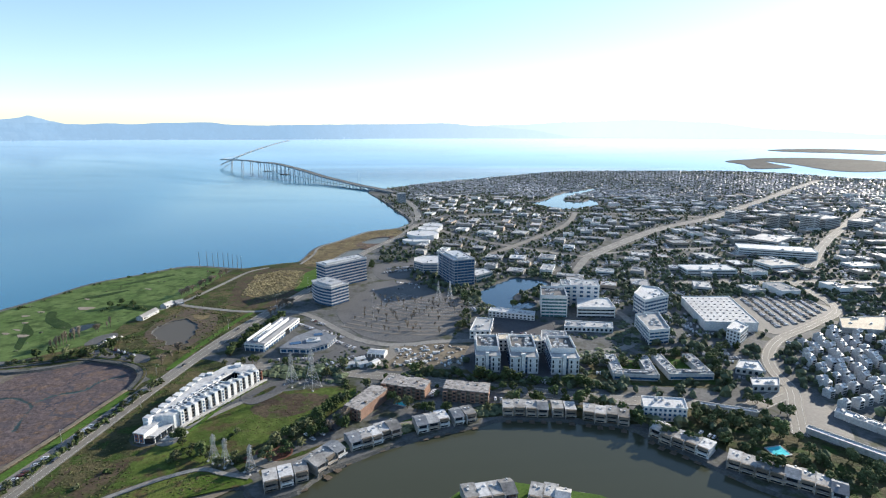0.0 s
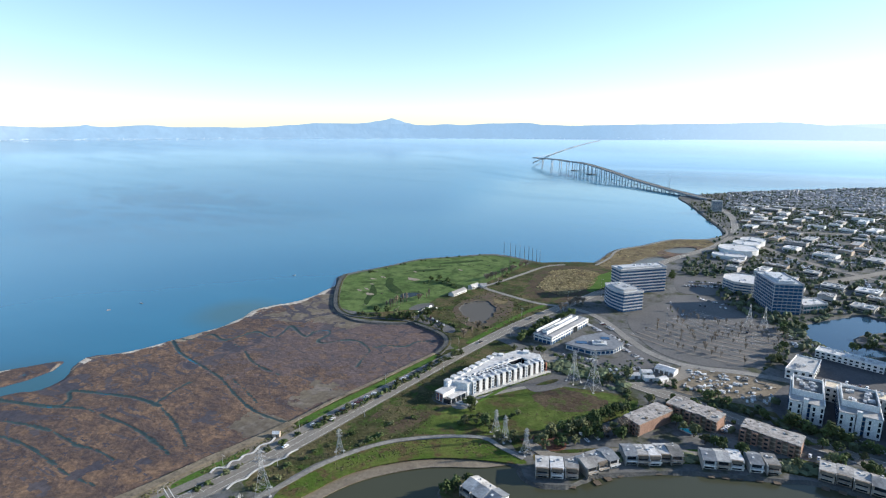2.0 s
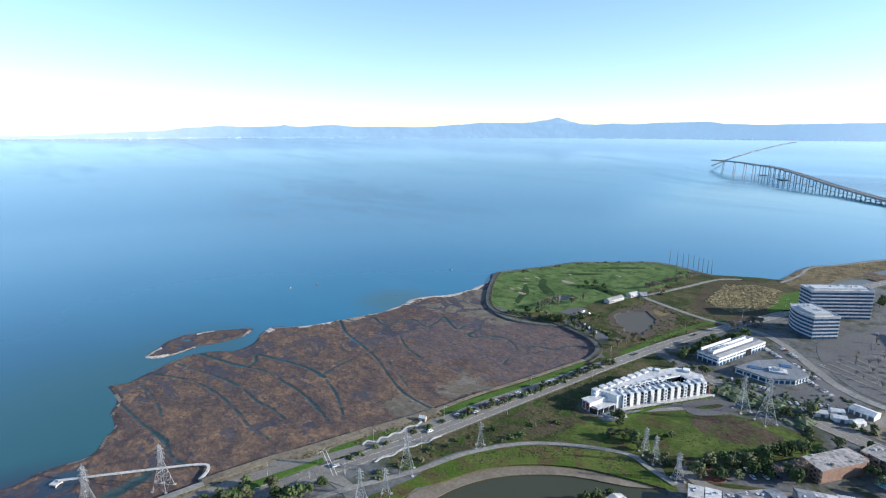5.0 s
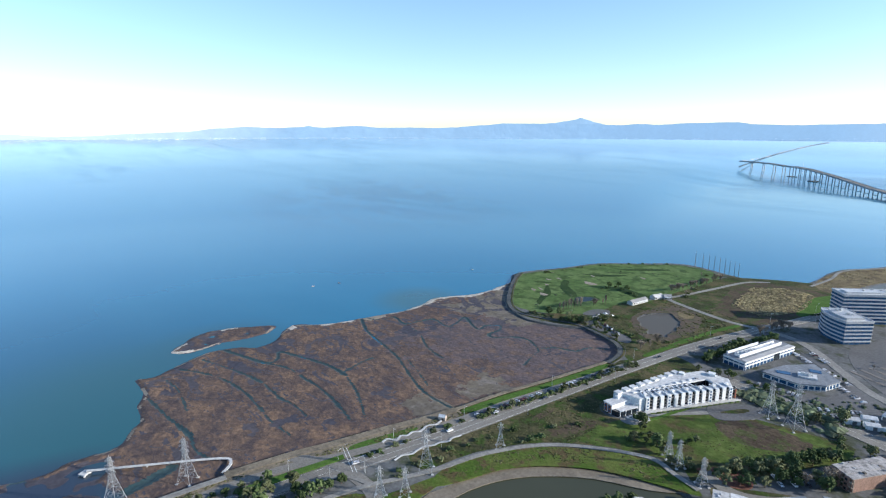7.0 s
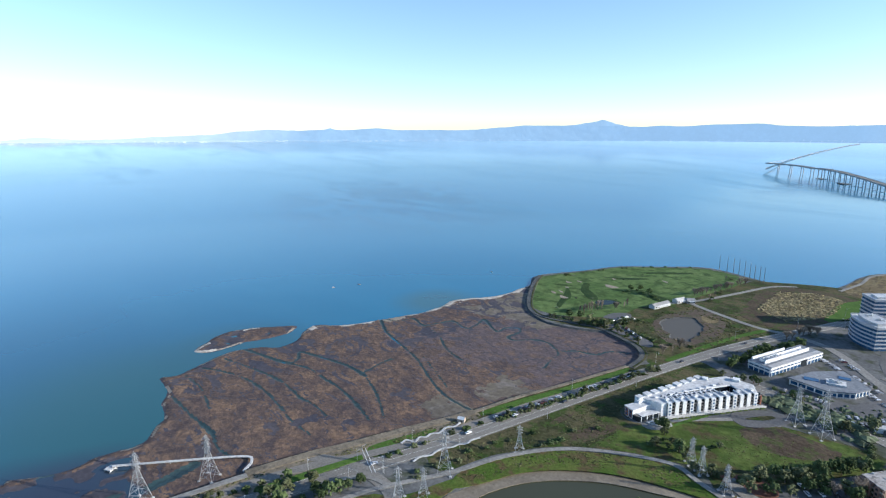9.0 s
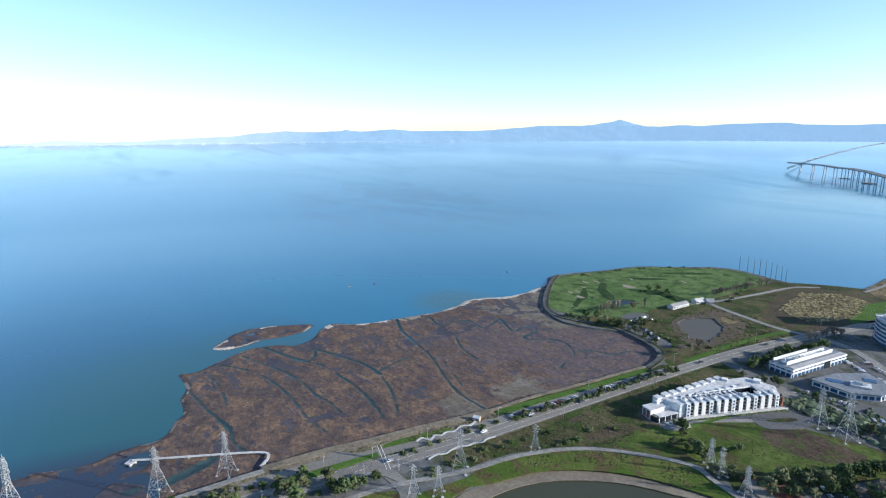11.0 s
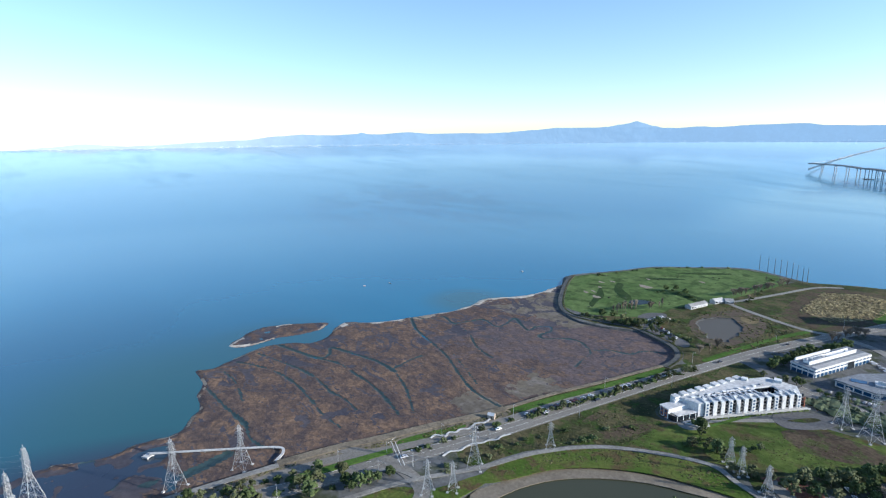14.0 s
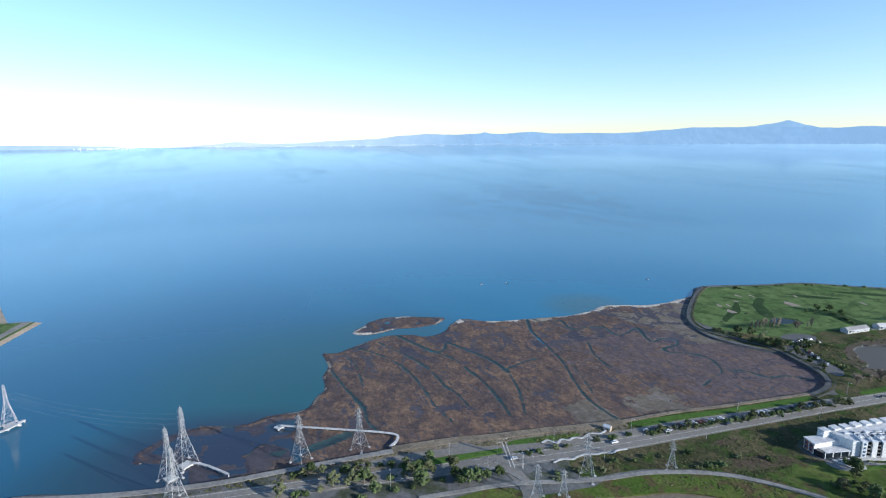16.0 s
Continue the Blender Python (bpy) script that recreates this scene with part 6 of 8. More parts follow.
        if not inside(x, y, grown(ccw(court), 2)):
            part("roof_unit", Shape().box((2.6, 1.6, 0.9), (x, y, h + 0.15), 70), "duct" if k % 2 else "white", root)
    # low south end
    low = part("south_end", Shape().prism(at(-160, 256, -154, 254.6, -151.5, 269, -157, 268), 0, 7.0), "white", root)
    part("south_roof", Shape().prism(at(-160.4, 255.5, -153.6, 254, -151.3, 268.6, -157, 268), 7.0, 7.35), "whiteroof", low)
    part("lounge", Shape().prism(at(-154, 254.6, -149.6, 255, -146, 269, -151.5, 269), 0, 3.7), "dark_glass", root, "dark glazed lounge")
    part("lounge_roof", Shape().prism(at(-154, 257, -149, 256.4, -145.6, 269, -151.5, 269), 3.7, 4.0), "whiteroof", root)
    for q in range(4):
        part("lounge_column", Shape().box((0.4, 0.4, 3.8), (*at(-149.4 + 1.1 * q, 256 + 4 * q)[0], 0)), "white", root)
    for x, y in ((-158.4, 255.6), (-155.6, 255.0)):
        part("brick_panel", Shape().box((2.6, 0.8, 5.6), (*at(x, y)[0], 0.6), -15), "brick", low, "red brick panel")
        for f in range(2):
            part("window", Shape().box((1.4, 1.0, 1.5), (*at(x, y)[0], 1.4 + 2.7 * f), -15), "glass", low)
    part("stair_tower", Shape().box((5, 5, h + 2.0), (*at(-134, 333)[0], 0), 20), "white", root)
    part("stair_tower", Shape().box((4, 4, h + 1.6), (*at(-147, 320)[0], 0), 20), "white", root)
    part("terrace", Shape().prism(at(-147, 257, -139, 259, -136, 265, -143, 271), 0, 1.0), "concrete", root, "pale paved terrace")


apartments()


def flat_office():
    """A low office under a wide grey roof with dark panels."""
    poly = ccw(plan(-119, 372, -97, 370, -85, 380, -81, 394, -101, 411, -113, 394))
    mark_poly(poly, 3)
    cx, cy = sum(p[0] for p in poly) / 6, sum(p[1] for p in poly) / 6
    poly = [(x - cx, y - cy) for x, y in poly]
    root = thing("low_office", (cx, cy), "low white office under a wide blue-grey roof", "office building")
    part("wall", Shape().prism(grown(poly, -1.2), 0, 5), "white", root)
    part("glazing", Shape().prism(grown(poly, -1.0), 0.8, 3.4), "glass", root)
    part("roof", Shape().prism(poly, 4.6, 5.4), "slate", root)
    for k in range(26):
        t = k / 26 * 6
        i = int(t)
        p, q = grown(poly, -1.1)[i], grown(poly, -1.1)[(i + 1) % 6]
        part("pier", Shape().box((0.9, 0.9, 4.6), (p[0] + (q[0] - p[0]) * (t - i), p[1] + (q[1] - p[1]) * (t - i), 0), turned(p, q)), "white", root)
    for x, y, w, d in ((-12, -8, 10, 6), (4, 14, 8, 6)):
        part("solar_panel", Shape().box((w, d, 0.3), (x, y, 5.45), 20), "glass", root, "dark blue solar panels")
    part("plant_well", Shape().box((13, 9, 1.4), (3, -2, 5.3), 20), "whiteroof", root)
    roof_plant(root, [(-3, -5), (8, -5), (8, 2), (-3, 2)], 6.7, 7, random.Random(8))


flat_office()


# ---- the white campus ----
def lab_wing(x0, x1, y0, y1, seed):
    """A white block with tall fins on its front, a glazed slot and a raised plant room."""
    w, d = (x1 - x0) * K, (y1 - y0) * K
    mark_poly(plan(x0, y0, x1, y0, x1, y1, x0, y1), 3)
    root = thing("campus_block", (x0 * K, y0 * K), "white campus block with blank end walls and roof plant rooms", "office building", "campus blocks", -2)
    h = 14.5
    part("wall", Shape().box((w * 0.38, d, h), (w * 0.19, d / 2, 0)), "white", root)
    part("wall", Shape().box((w * 0.38, d, h), (w * 0.81, d / 2, 0)), "white", root)
    part("glazed_slot", Shape().box((w * 0.24, d - 3, h - 1), (w / 2, d / 2 + 1, 0)), "glass", root)
    for f in range(4):
        part("floor_band", Shape().box((w * 0.24, d - 2.4, 0.5), (w / 2, d / 2 + 1, 3.2 + f * 3.5)), "concrete", root)
    part("stair_tower", Shape().box((w * 0.13, 2.6, h + 3.0), (w * 0.47, 1.0, 0)), "white", root)
    part("roof", Shape().box((w + 0.4, d + 0.4, 0.5), (w / 2, d / 2, h)), "greyroof", root)
    for sx in (0.0, 1.0):
        part("parapet", Shape().box((0.5, d, 1.0), (w * sx, d / 2, h + 0.4)), "white", root)
    plant_h = 5.5
    for sx in (0.06, 0.94):
        part("plant_screen", Shape().box((0.6, d * 0.62, plant_h), (w * sx, d * 0.55, h + 0.4)), "white", root)
    for sy in (0.24, 0.86):
        part("plant_screen", Shape().box((w * 0.88, 0.6, plant_h - 1), (w / 2, d * sy, h + 0.4)), "white", root)
    part("plant_deck", Shape().box((w * 0.86, d * 0.6, 2.6), (w / 2, d * 0.55, h + 0.4)), "darkroof", root)
    roof_plant(root, [(w * 0.1, d * 0.28), (w * 0.9, d * 0.28), (w * 0.9, d * 0.82), (w * 0.1, d * 0.82)], h + 3, 12, random.Random(seed), 1.0)
    for f in range(3):
        for sx in (0.06, 0.3, 0.72, 0.94):
            part("window", Shape().box((1.3, 0.2, 2.8), (w * sx, -0.05, 2 + f * 4)), "dark_glass", root)
    for f in range(4):
        for sx in (0, 1):
            part("window_strip", Shape().box((0.2, d - 4, 2.5), (w * sx + (0.06 if sx else -0.06), d / 2, 0.9 + f * 3.5)), "glass", root)


lab_wing(22, 38.5, 340, 374, 1)
lab_wing(45, 63.5, 338, 374, 2)
lab_wing(72, 90, 336, 372, 3)
plain_block("campus_link", "low block with a tan roof linking campus wings", [(41, 376), (72, 372), (72, 383), (42, 387)], 11, "white", "tanroof", 3, 3, 3, "building", "campus blocks")
plain_block("campus_link", "low white block linking campus wings", [(72, 376), (92, 374), (94, 394), (76, 396)], 10, "white", "greyroof", 3, 8, 13, "building", "campus blocks")
plain_block("campus_hall", "low white block beside the dark court", [(21, 400), (37, 400), (42, 428), (28, 430)], 8, "white", "greyroof", 2, 7, 4, "building", "campus blocks")
plain_block("campus_hall", "long low white block at the lake edge", [(40, 452), (78, 440), (80, 450), (43, 462)], 6, "white", "whiteroof", 2, 6, 5, "building", "campus blocks")
banded_block("office_tower", "white and teal glass office block by the lake", [(86, 452), (107, 450), (110, 478), (90, 480)], 22, 6, "white", "teal_glass", "darkroof", 0.4, 10, 9, "campus blocks", parapet=2.4)
banded_block("garage", "low white deck with a bright white roof", [(117, 450), (148, 448), (150, 474), (123, 476)], 11, 3, "white", "dark_glass", "whiteroof", 0.5, 2, 10, "campus blocks", "garage")
banded_block("office_tower", "tall grey campus block behind the white deck", [(110, 482), (117, 481), (118, 500), (112, 500)], 24, 6, "white", "glass", "greyroof", 0.45, 4, 11, "campus blocks")
plain_block("campus_block", "tall pale campus block with a blank front", [(118, 482), (143, 478), (146, 498), (121, 502)], 24, "white", "greyroof", 5, 9, 12, "office building", "campus blocks", unit=7.0, win="glass")
plain_block("campus_hall", "low roof full of plant in front of the deck", [(98, 416), (136, 412), (139, 424), (102, 430)], 5, "white", "greyroof", 1, 14, 14, "building", "campus blocks")
banded_block("office_block", "white office block with dark window strips", [(171, 466), (173, 446), (198, 460), (198, 484), (186, 490)], 20, 5, "white", "glass", "whiteroof", 0.45, 8, 15, "campus blocks", parapet=1.6)
banded_block("office_block", "long lower office block with plant on its roof", [(158, 424), (156, 388), (172, 392), (178, 430)], 13, 4, "white", "glass", "greyroof", 0.45, 8, 16, "campus blocks", parapet=1.8)
plain_block("store", "big box store with a broad pale roof", [(222, 486), (212, 418), (253, 414), (266, 486)], 9, "white", "store_roof", 1, 0, 17, "store", windows=False)
STORE_VENTS = [(214 + 5.2 * i + 1.35 * j, 424 + 8 * j - 0.3 * i) for i in range(8) for j in range(8)]
for x, y in STORE_VENTS:
    root = thing("roof_vent", (x * K, y * K, LAND + 9.1), "small grey vent box on the store roof", "vent", "store roof vents")
    part("box", Shape().box((1.6, 1.2, 0.6), (0, 0, 0), 0, 0, 0.85), "slate", root)
    part("cap", Shape().box((1.8, 1.4, 0.12), (0, 0, 0.6)), "duct", root)
plain_block("apartment_tower", "white building with rounded gables beside the store", [(217, 394), (222, 384), (236, 399), (233, 413)], 13, "white", "whiteroof", 4, 3, 18, "apartment building", unit=3.2)
plain_block("garage", "broad low garage with a pale tan roof deck", [(319, 412), (348, 406), (376, 440), (334, 436)], 5, "concrete", "tanroof", 1, 4, 51, "garage", windows=False)
def court_shops(pts, open_side, seed):
    """Low shops in wings round a planted court, with plant screens on grey roofs."""
    (ax, ay), (bx, by), _, (dx, dy) = plan(*[v for q in pts for v in q])
    mark_poly(plan(*[v for q in pts for v in q]), 3)
    r = random.Random(seed)
    w, d = math.hypot(bx - ax, by - ay), math.hypot(dx - ax, dy - ay)
    root = thing("shop_court", (ax, ay), "low concrete shops in wings round a planted court", "shops", "court shops", turned((ax, ay), (bx, by)))
    wings = [(w, 9, w / 2, 4.5), (9, d - 9, 4.5, (d + 9) / 2), (w - 18 if open_side else 9, 9 if open_side else d - 9, w / 2 if open_side else w - 4.5, d - 4.5 if open_side else (d + 9) / 2)]
    for ww, dd, x, y in wings:
        wing = part("wing", Shape().box((ww - 0.02, dd - 0.02, 5.0), (x, y, -0.3)), "concrete", root)
        part("roof", Shape().box((ww - 1.2, dd - 1.2, 0.2), (x, y, 4.7)), "greyroof", wing)
        for a, b, px, py in ((ww, 0.5, x, y - dd / 2 + 0.25), (ww, 0.5, x, y + dd / 2 - 0.25), (0.5, dd - 1, x - ww / 2 + 0.25, y), (0.5, dd - 1, x + ww / 2 - 0.25, y)):
            part("parapet", Shape().box((a, b, 0.9), (px, py, 4.6)), "concrete", wing)
        part("shop_window", Shape().box((ww - 2, 0.2, 1.8), (x, y - dd / 2 - 0.04, 0.9)).box((ww - 2, 0.2, 1.8), (x, y + dd / 2 + 0.04, 0.9)), "glass", wing)
        n = int(max(ww, dd) / 4)
        for k in range(n):
            t = (k + 0.5) / n - 0.5
            px, py = (x + t * ww, y + r.uniform(-2, 2)) if ww > dd else (x + r.uniform(-2, 2), y + t * dd)
            part("roof_unit", Shape().box((r.uniform(1.4, 3), r.uniform(1.2, 2.4), r.uniform(0.9, 1.7)), (px, py, 4.85), 0, 0, 0.92), r.choice(("duct", "whiteroof", "slate")), wing)
        part("plant_screen", Shape().box((max(2, ww * 0.4), 0.3, 1.6), (x, y - 2.6 if ww > dd else y, 4.85)), "slate", wing)
    part("court_garden", Shape().box((w - 18.4, d - 9.4, 0.3), (w / 2, (d + 9) / 2, 0)), "lawn", root, "planted court")
    return root


court_shops([(111, 329), (140, 326), (147, 356), (118, 360)], False, 19)
court_shops([(147, 328), (176, 328), (180, 362), (151, 360)], False, 20)
for x, y in ((124, 348), (131, 346), (137, 352), (160, 350), (167, 352), (171, 346)):
    GARDEN_SPOTS.append((x * K, y * K))
plain_block("shop", "low pale shop with a triangular roof", [(195, 338), (211, 331), (216, 348), (204, 350)], 5, "concrete", "whiteroof", 1, 5, 21, "shops")
plain_block("shop", "low pale shop roof with small vents", [(192, 312), (208, 311), (214, 322), (196, 322)], 5, "concrete", "whiteroof", 1, 7, 22, "shops")
plain_block("flats", "white flats with blue windows and a banded roof", [(112, 278), (135, 275), (138, 287), (115, 290)], 10, "white", "whiteroof", 3, 5, 23, "apartment building", unit=3.0, win="glass")
plain_block("carport", "long narrow pale carport roof", [(150, 291), (178, 281), (179, 284), (151, 294)], 3, "concrete", "whiteroof", 1, 0, 24, "carport", windows=False)
plain_block("storage_row", "long storage building with a pale roof", [(221, 281), (238, 256), (243, 260), (226, 286)], 4, "concrete", "whiteroof", 1, 9, 25, "storage", windows=False)
plain_block("storage_row", "long storage building with a pale roof", [(194, 264), (222, 230), (225, 233), (197, 267)], 3.5, "concrete", "whiteroof", 1, 0, 26, "storage", windows=False)
def salmon_flats(pts, seed):
    """Three-storey flats of stepped bays with balcony recesses under ragged gravel roofs."""
    (ax, ay), (bx, by), _, (dx, dy) = plan(*[v for q in pts for v in q])
    mark_poly(plan(*[v for q in pts for v in q]), 3)
    r = random.Random(seed)
    w, d = math.hypot(bx - ax, by - ay), math.hypot(dx - ax, dy - ay)
    root = thing("flats", (ax, ay), "salmon three-storey flats with balconies and worn gravel roofs", "apartment building", "salmon flats", turned((ax, ay), (bx, by)))
    n, h = max(3, round(w / 6.5)), 8.6
    part("wall", Shape().box((w - 1.5, d - 3.4, h - 0.4), (w / 2, d / 2, -0.3)), "salmon", root)
    for i in range(n):
        x, u = (i + 0.5) * w / n, w / n
        for side in (0, 1):
            out = r.choice((0.2, 0.9, 1.5))
            y, sg = (0.9 - out / 2, -1) if side == 0 else (d - 0.9 + out / 2, 1)
            bay = part("bay", Shape().box((u * 0.56, 2.2 + out, h + r.uniform(-0.2, 0.5)), (x - u * 0.2, y, -0.3)), "salmon", root)
            # brown panel on the wall paints the shade behind the balconies
            part("recess", Shape().box((u * 0.4, 0.4, h - 0.8), (x + u * 0.29, 1.55 if side == 0 else d - 1.55, 0)), "shingle", root, "brown panel with the balcony shade put into its colour")
            for f in range(3):
                part("window", Shape().box((u * 0.3, 0.14, 1.3), (x - u * 0.2, y + sg * (1.1 + out / 2), 0.8 + f * 2.8)), "dark_glass", bay)
                part("balcony", Shape().box((u * 0.4, 1.3, 0.18), (x + u * 0.29, 0.8 if side == 0 else d - 0.8, 0.2 + f * 2.8)).box((u * 0.4, 0.1, 0.8), (x + u * 0.29, 0.2 if side == 0 else d - 0.2, 0.3 + f * 2.8)), "tan", root)
        slab = part("roof_slab", Shape().box((u + r.uniform(0.0, 0.8), d - r.uniform(0.0, 2.2), 0.35), (x, d / 2 + r.uniform(-0.7, 0.7), h + r.uniform(-0.1, 0.35))), "flat_roof", root, "worn gravel roof slab")
        for _ in range(2):
            part("roof_unit", Shape().box((r.uniform(0.6, 1.8), r.uniform(0.6, 1.4), r.uniform(0.4, 1.0)), (x + r.uniform(-0.3, 0.3) * u, r.uniform(0.2, 0.8) * d, h + 0.3)), r.choice(("duct", "concrete", "shingle")), slab)
    for x in (0.7, w - 0.7):
        part("end_wall", Shape().box((0.7, d - 1.6, h + 0.1), (x, d / 2, -0.3)), "salmon", root)
    return root


for pts, sd in (([(-56, 281), (-46, 276), (-33, 302), (-43, 308)], 31), ([(-38, 309), (-11, 301), (-8, 314), (-34, 322)], 32), ([(0, 301), (27, 296), (30, 309), (2, 314)], 33)):
    salmon_flats(pts, sd)
for c, r, h in (((-30, 806), (24, 15), 9), ((-22, 850), (17, 12), 9), ((-38, 770), (20, 8), 5), ((-16, 880), (16, 12), 9)):
    plain_block("pavilion", "round white-roofed pavilion near the shore", [(c[0] + r[0] * math.cos(t), c[1] + r[1] * 1.6 * math.sin(t)) for t in [i * math.pi / 8 for i in range(16)]], h, "white", "whiteroof", 2, 2, 41, "pavilion", "white pavilions", windows=False)


# ---- golf buildings, range poles, huts ----
for x, y, a, w in ((-257, 453, 84, 28), (-253, 480, 75, 14), (-246, 487, 40, 9)):
    root = thing("clubhouse", (x * K, y * K), "low clubhouse with a pale gabled roof", "clubhouse", "golf buildings", a)
    part("wall", Shape().gable((w, 8, 3.4), (0, 0, 0), 0, 0.28).mesh("wall", "concrete", "greyroof"), "tan", root)
    for i in range(max(2, int(w / 5))):
        part("window", Shape().box((1.8, 0.2, 1.4), (-w / 2 + 2.5 + i * 5, -4.02, 1.2)), "dark_glass", root)
    part("porch", Shape().box((w * 0.7, 2.2, 0.25), (0, -5.0, 2.7)), "whiteroof", root)
for x, y in plan(-290, 633, -281, 633, -273, 631, -266, 629, -259, 627, -252, 624, -245, 619, -238, 615, -232, 611):
    root = thing("range_pole", (x, y), "tall thin dark driving range pole", "pole", "driving range poles")
    part("pole", Shape().tube((0, 0, 0), (0, 0, 22), 0.4, 6, 0.22), "bark", root)
    part("bracket", Shape().box((1.6, 0.2, 0.2), (0, 0, 21)), "metal", root)
root = thing("hut", (-211 * K, 177 * K), "small white-roofed hut beside the levee path", "hut", "", 30)
part("wall", Shape().gable((5, 3.6, 2.6), (0, 0, 0), 0, 0.4).mesh("wall", "tan", "white"), "tan", root)
part("door", Shape().box((1, 0.15, 2), (0.6, -1.85, 0)), "bark", root)
for pts, label in ((plan(164, 250, 173, 252, 174, 244, 165, 241), "turquoise swimming pool among trees"), (plan(-29, 296, -22, 293, -20, 297, -26, 299), "small turquoise pool between flats")):
    root = tagged(part("pool", Shape().prism(pts, LAND - 0.2, LAND + 0.5), "pool"), label, "pool")
    part("coping", ribbon(pts + pts[:1], 1.0, LAND + 0.6, drop=0.4), "concrete", root)
    mark_poly(pts, 5)


# ---- townhouses on the lagoon ----
def townhouse(wall, roof, kind, seed):
    rnd = random.Random(seed)
    root = thing("townhouse", (0, 0), {"white": "white two-storey townhouse with a waterside balcony", "tan": "tan two-storey townhouse with a waterside balcony", "shingle": "brown shingled townhouse with a waterside balcony"}[wall], "house", "lagoon townhouses")
    w, d, h = 7.6, 13.0, 6.4
    part("wall", Shape().box((w - 0.1, d, h), (w / 2, d / 2, -0.5)), wall, root)
    if kind == 0:
        part("roof", Shape().box((w + 0.5, d - 1, 0.4), (w / 2, d / 2 + 0.5, h - 0.5)), roof, root)
        part("mansard", Shape().box((w, 1.6, 2.0), (w / 2, 0.4, h - 2.0), 0, 0, 0.8), "shingle", root)
    else:
        s = Shape()
        s.add([(-0.3, -0.6, h - 0.6), (w + 0.3, -0.6, h - 0.6), (w + 0.3, d * 0.55, h + 1.5), (-0.3, d * 0.55, h + 1.5), (-0.3, d + 0.4, h - 0.6), (w + 0.3, d + 0.4, h - 0.6), (-0.3, -0.6, h - 0.9), (w + 0.3, -0.6, h - 0.9), (-0.3, d + 0.4, h - 0.9), (w + 0.3, d + 0.4, h - 0.9)],
              [(0, 1, 2, 3), (3, 2, 5, 4), (6, 7, 1, 0), (8, 4, 5, 9), (6, 0, 3, 4, 8), (7, 9, 5, 2, 1)])
        part("roof", s, roof, root)
    part("party_wall", Shape().box((0.3, d + 1.6, h + 0.3), (0, d / 2 - 0.8, -0.5)), "grey_wall", root)
    for f in range(2):
        part("window", Shape().box((w * 0.7, 0.2, 1.9), (w / 2, -0.02, 0.4 + 2.9 * f)), "dark_glass", root)
    deck = part("balcony", Shape().box((w - 0.6, 2.2, 0.2), (w / 2, -1.1, 2.7)), "concrete", root)
    part("railing", Shape().box((w - 0.6, 0.1, 0.9), (w / 2, -2.1, 2.9)), wall, deck)
    part("skylight", Shape().box((1.2, 1.6, 0.4), (rnd.uniform(2, w - 2), rnd.uniform(4, d - 3), h + (0.0 if kind == 0 else 0.6))), "whiteroof", root)
    part("roof_unit", Shape().box((1.0, 1.0, 0.8), (rnd.uniform(2, w - 2), rnd.uniform(7, d - 2), h + (0 if kind == 0 else 0.5))), "duct", root)
    dock = part("dock", Shape().box((w * 0.5, 4.0, 0.25), (w * 0.5, -5.5, -1.2)), "bark", root, "weathered floating dock")
    part("gangway", Shape().box((1.0, 3.4, 0.15), (w * 0.5, -2.4, -1.0)), "bark", dock)
    return root


HOUSES = [townhouse("tan", "town_roof", 0, 1), townhouse("white", "whiteroof", 0, 2), townhouse("shingle", "town_roof", 0, 3), townhouse("white", "slate", 1, 4), townhouse("tan", "town_roof", 1, 5)]
fresh = set(range(len(HOUSES)))


def terrace(a, b, n, picks, shift=1.5):
    ax, ay, bx, by = a[0] * K, a[1] * K, b[0] * K, b[1] * K
    ang = turned((ax, ay), (bx, by))
    nx, ny = -math.sin(radians(ang)), math.cos(radians(ang))
    ln = math.hypot(bx - ax, by - ay)
    mark_poly([(ax, ay), (bx, by), (bx + nx * 15, by + ny * 15), (ax + nx * 15, ay + ny * 15)], 2)
    for k in range(n):
        t = k * ln / n
        back = random.uniform(0, 2.5)
        i = picks[k % len(picks)]
        m = pose(ax + math.cos(radians(ang)) * t + nx * (shift + back), ay + math.sin(radians(ang)) * t + ny * (shift + back), LAND, 0, 0, ang)
        if i in fresh:
            HOUSES[i].matrix_basis = m
            fresh.discard(i)
        else:
            copy_thing(HOUSES[i], m)


terrace((-79, 214), (-60, 222), 3, (2, 1, 0))
terrace((-58, 227), (-46, 243), 3, (4, 0, 3))
terrace((-45, 246), (-21, 260), 5, (3, 0, 1, 2, 4))
terrace((-13, 263), (5, 269), 3, (3, 4, 1))
terrace((7, 270), (21, 275), 2, (3, 0))
terrace((34, 281), (60, 279), 4, (0, 2, 0, 4))
terrace((62, 279), (76, 278), 2, (0, 2))
terrace((78, 276), (102, 270), 4, (2, 0, 2, 0))
terrace((108, 260), (129, 239), 5, (4, 0, 2, 0, 1))
terrace((135, 232), (174, 206), 8, (0, 2, 0, 0, 4, 0, 2, 3))
terrace((8, 214), (30, 219), 4, (2, 1, 0, 4), -14)
terrace((40, 217), (56, 212), 3, (0, 2, 4), -14)
terrace((-101, 195), (-83, 190), 3, (4, 4, 3), -12)

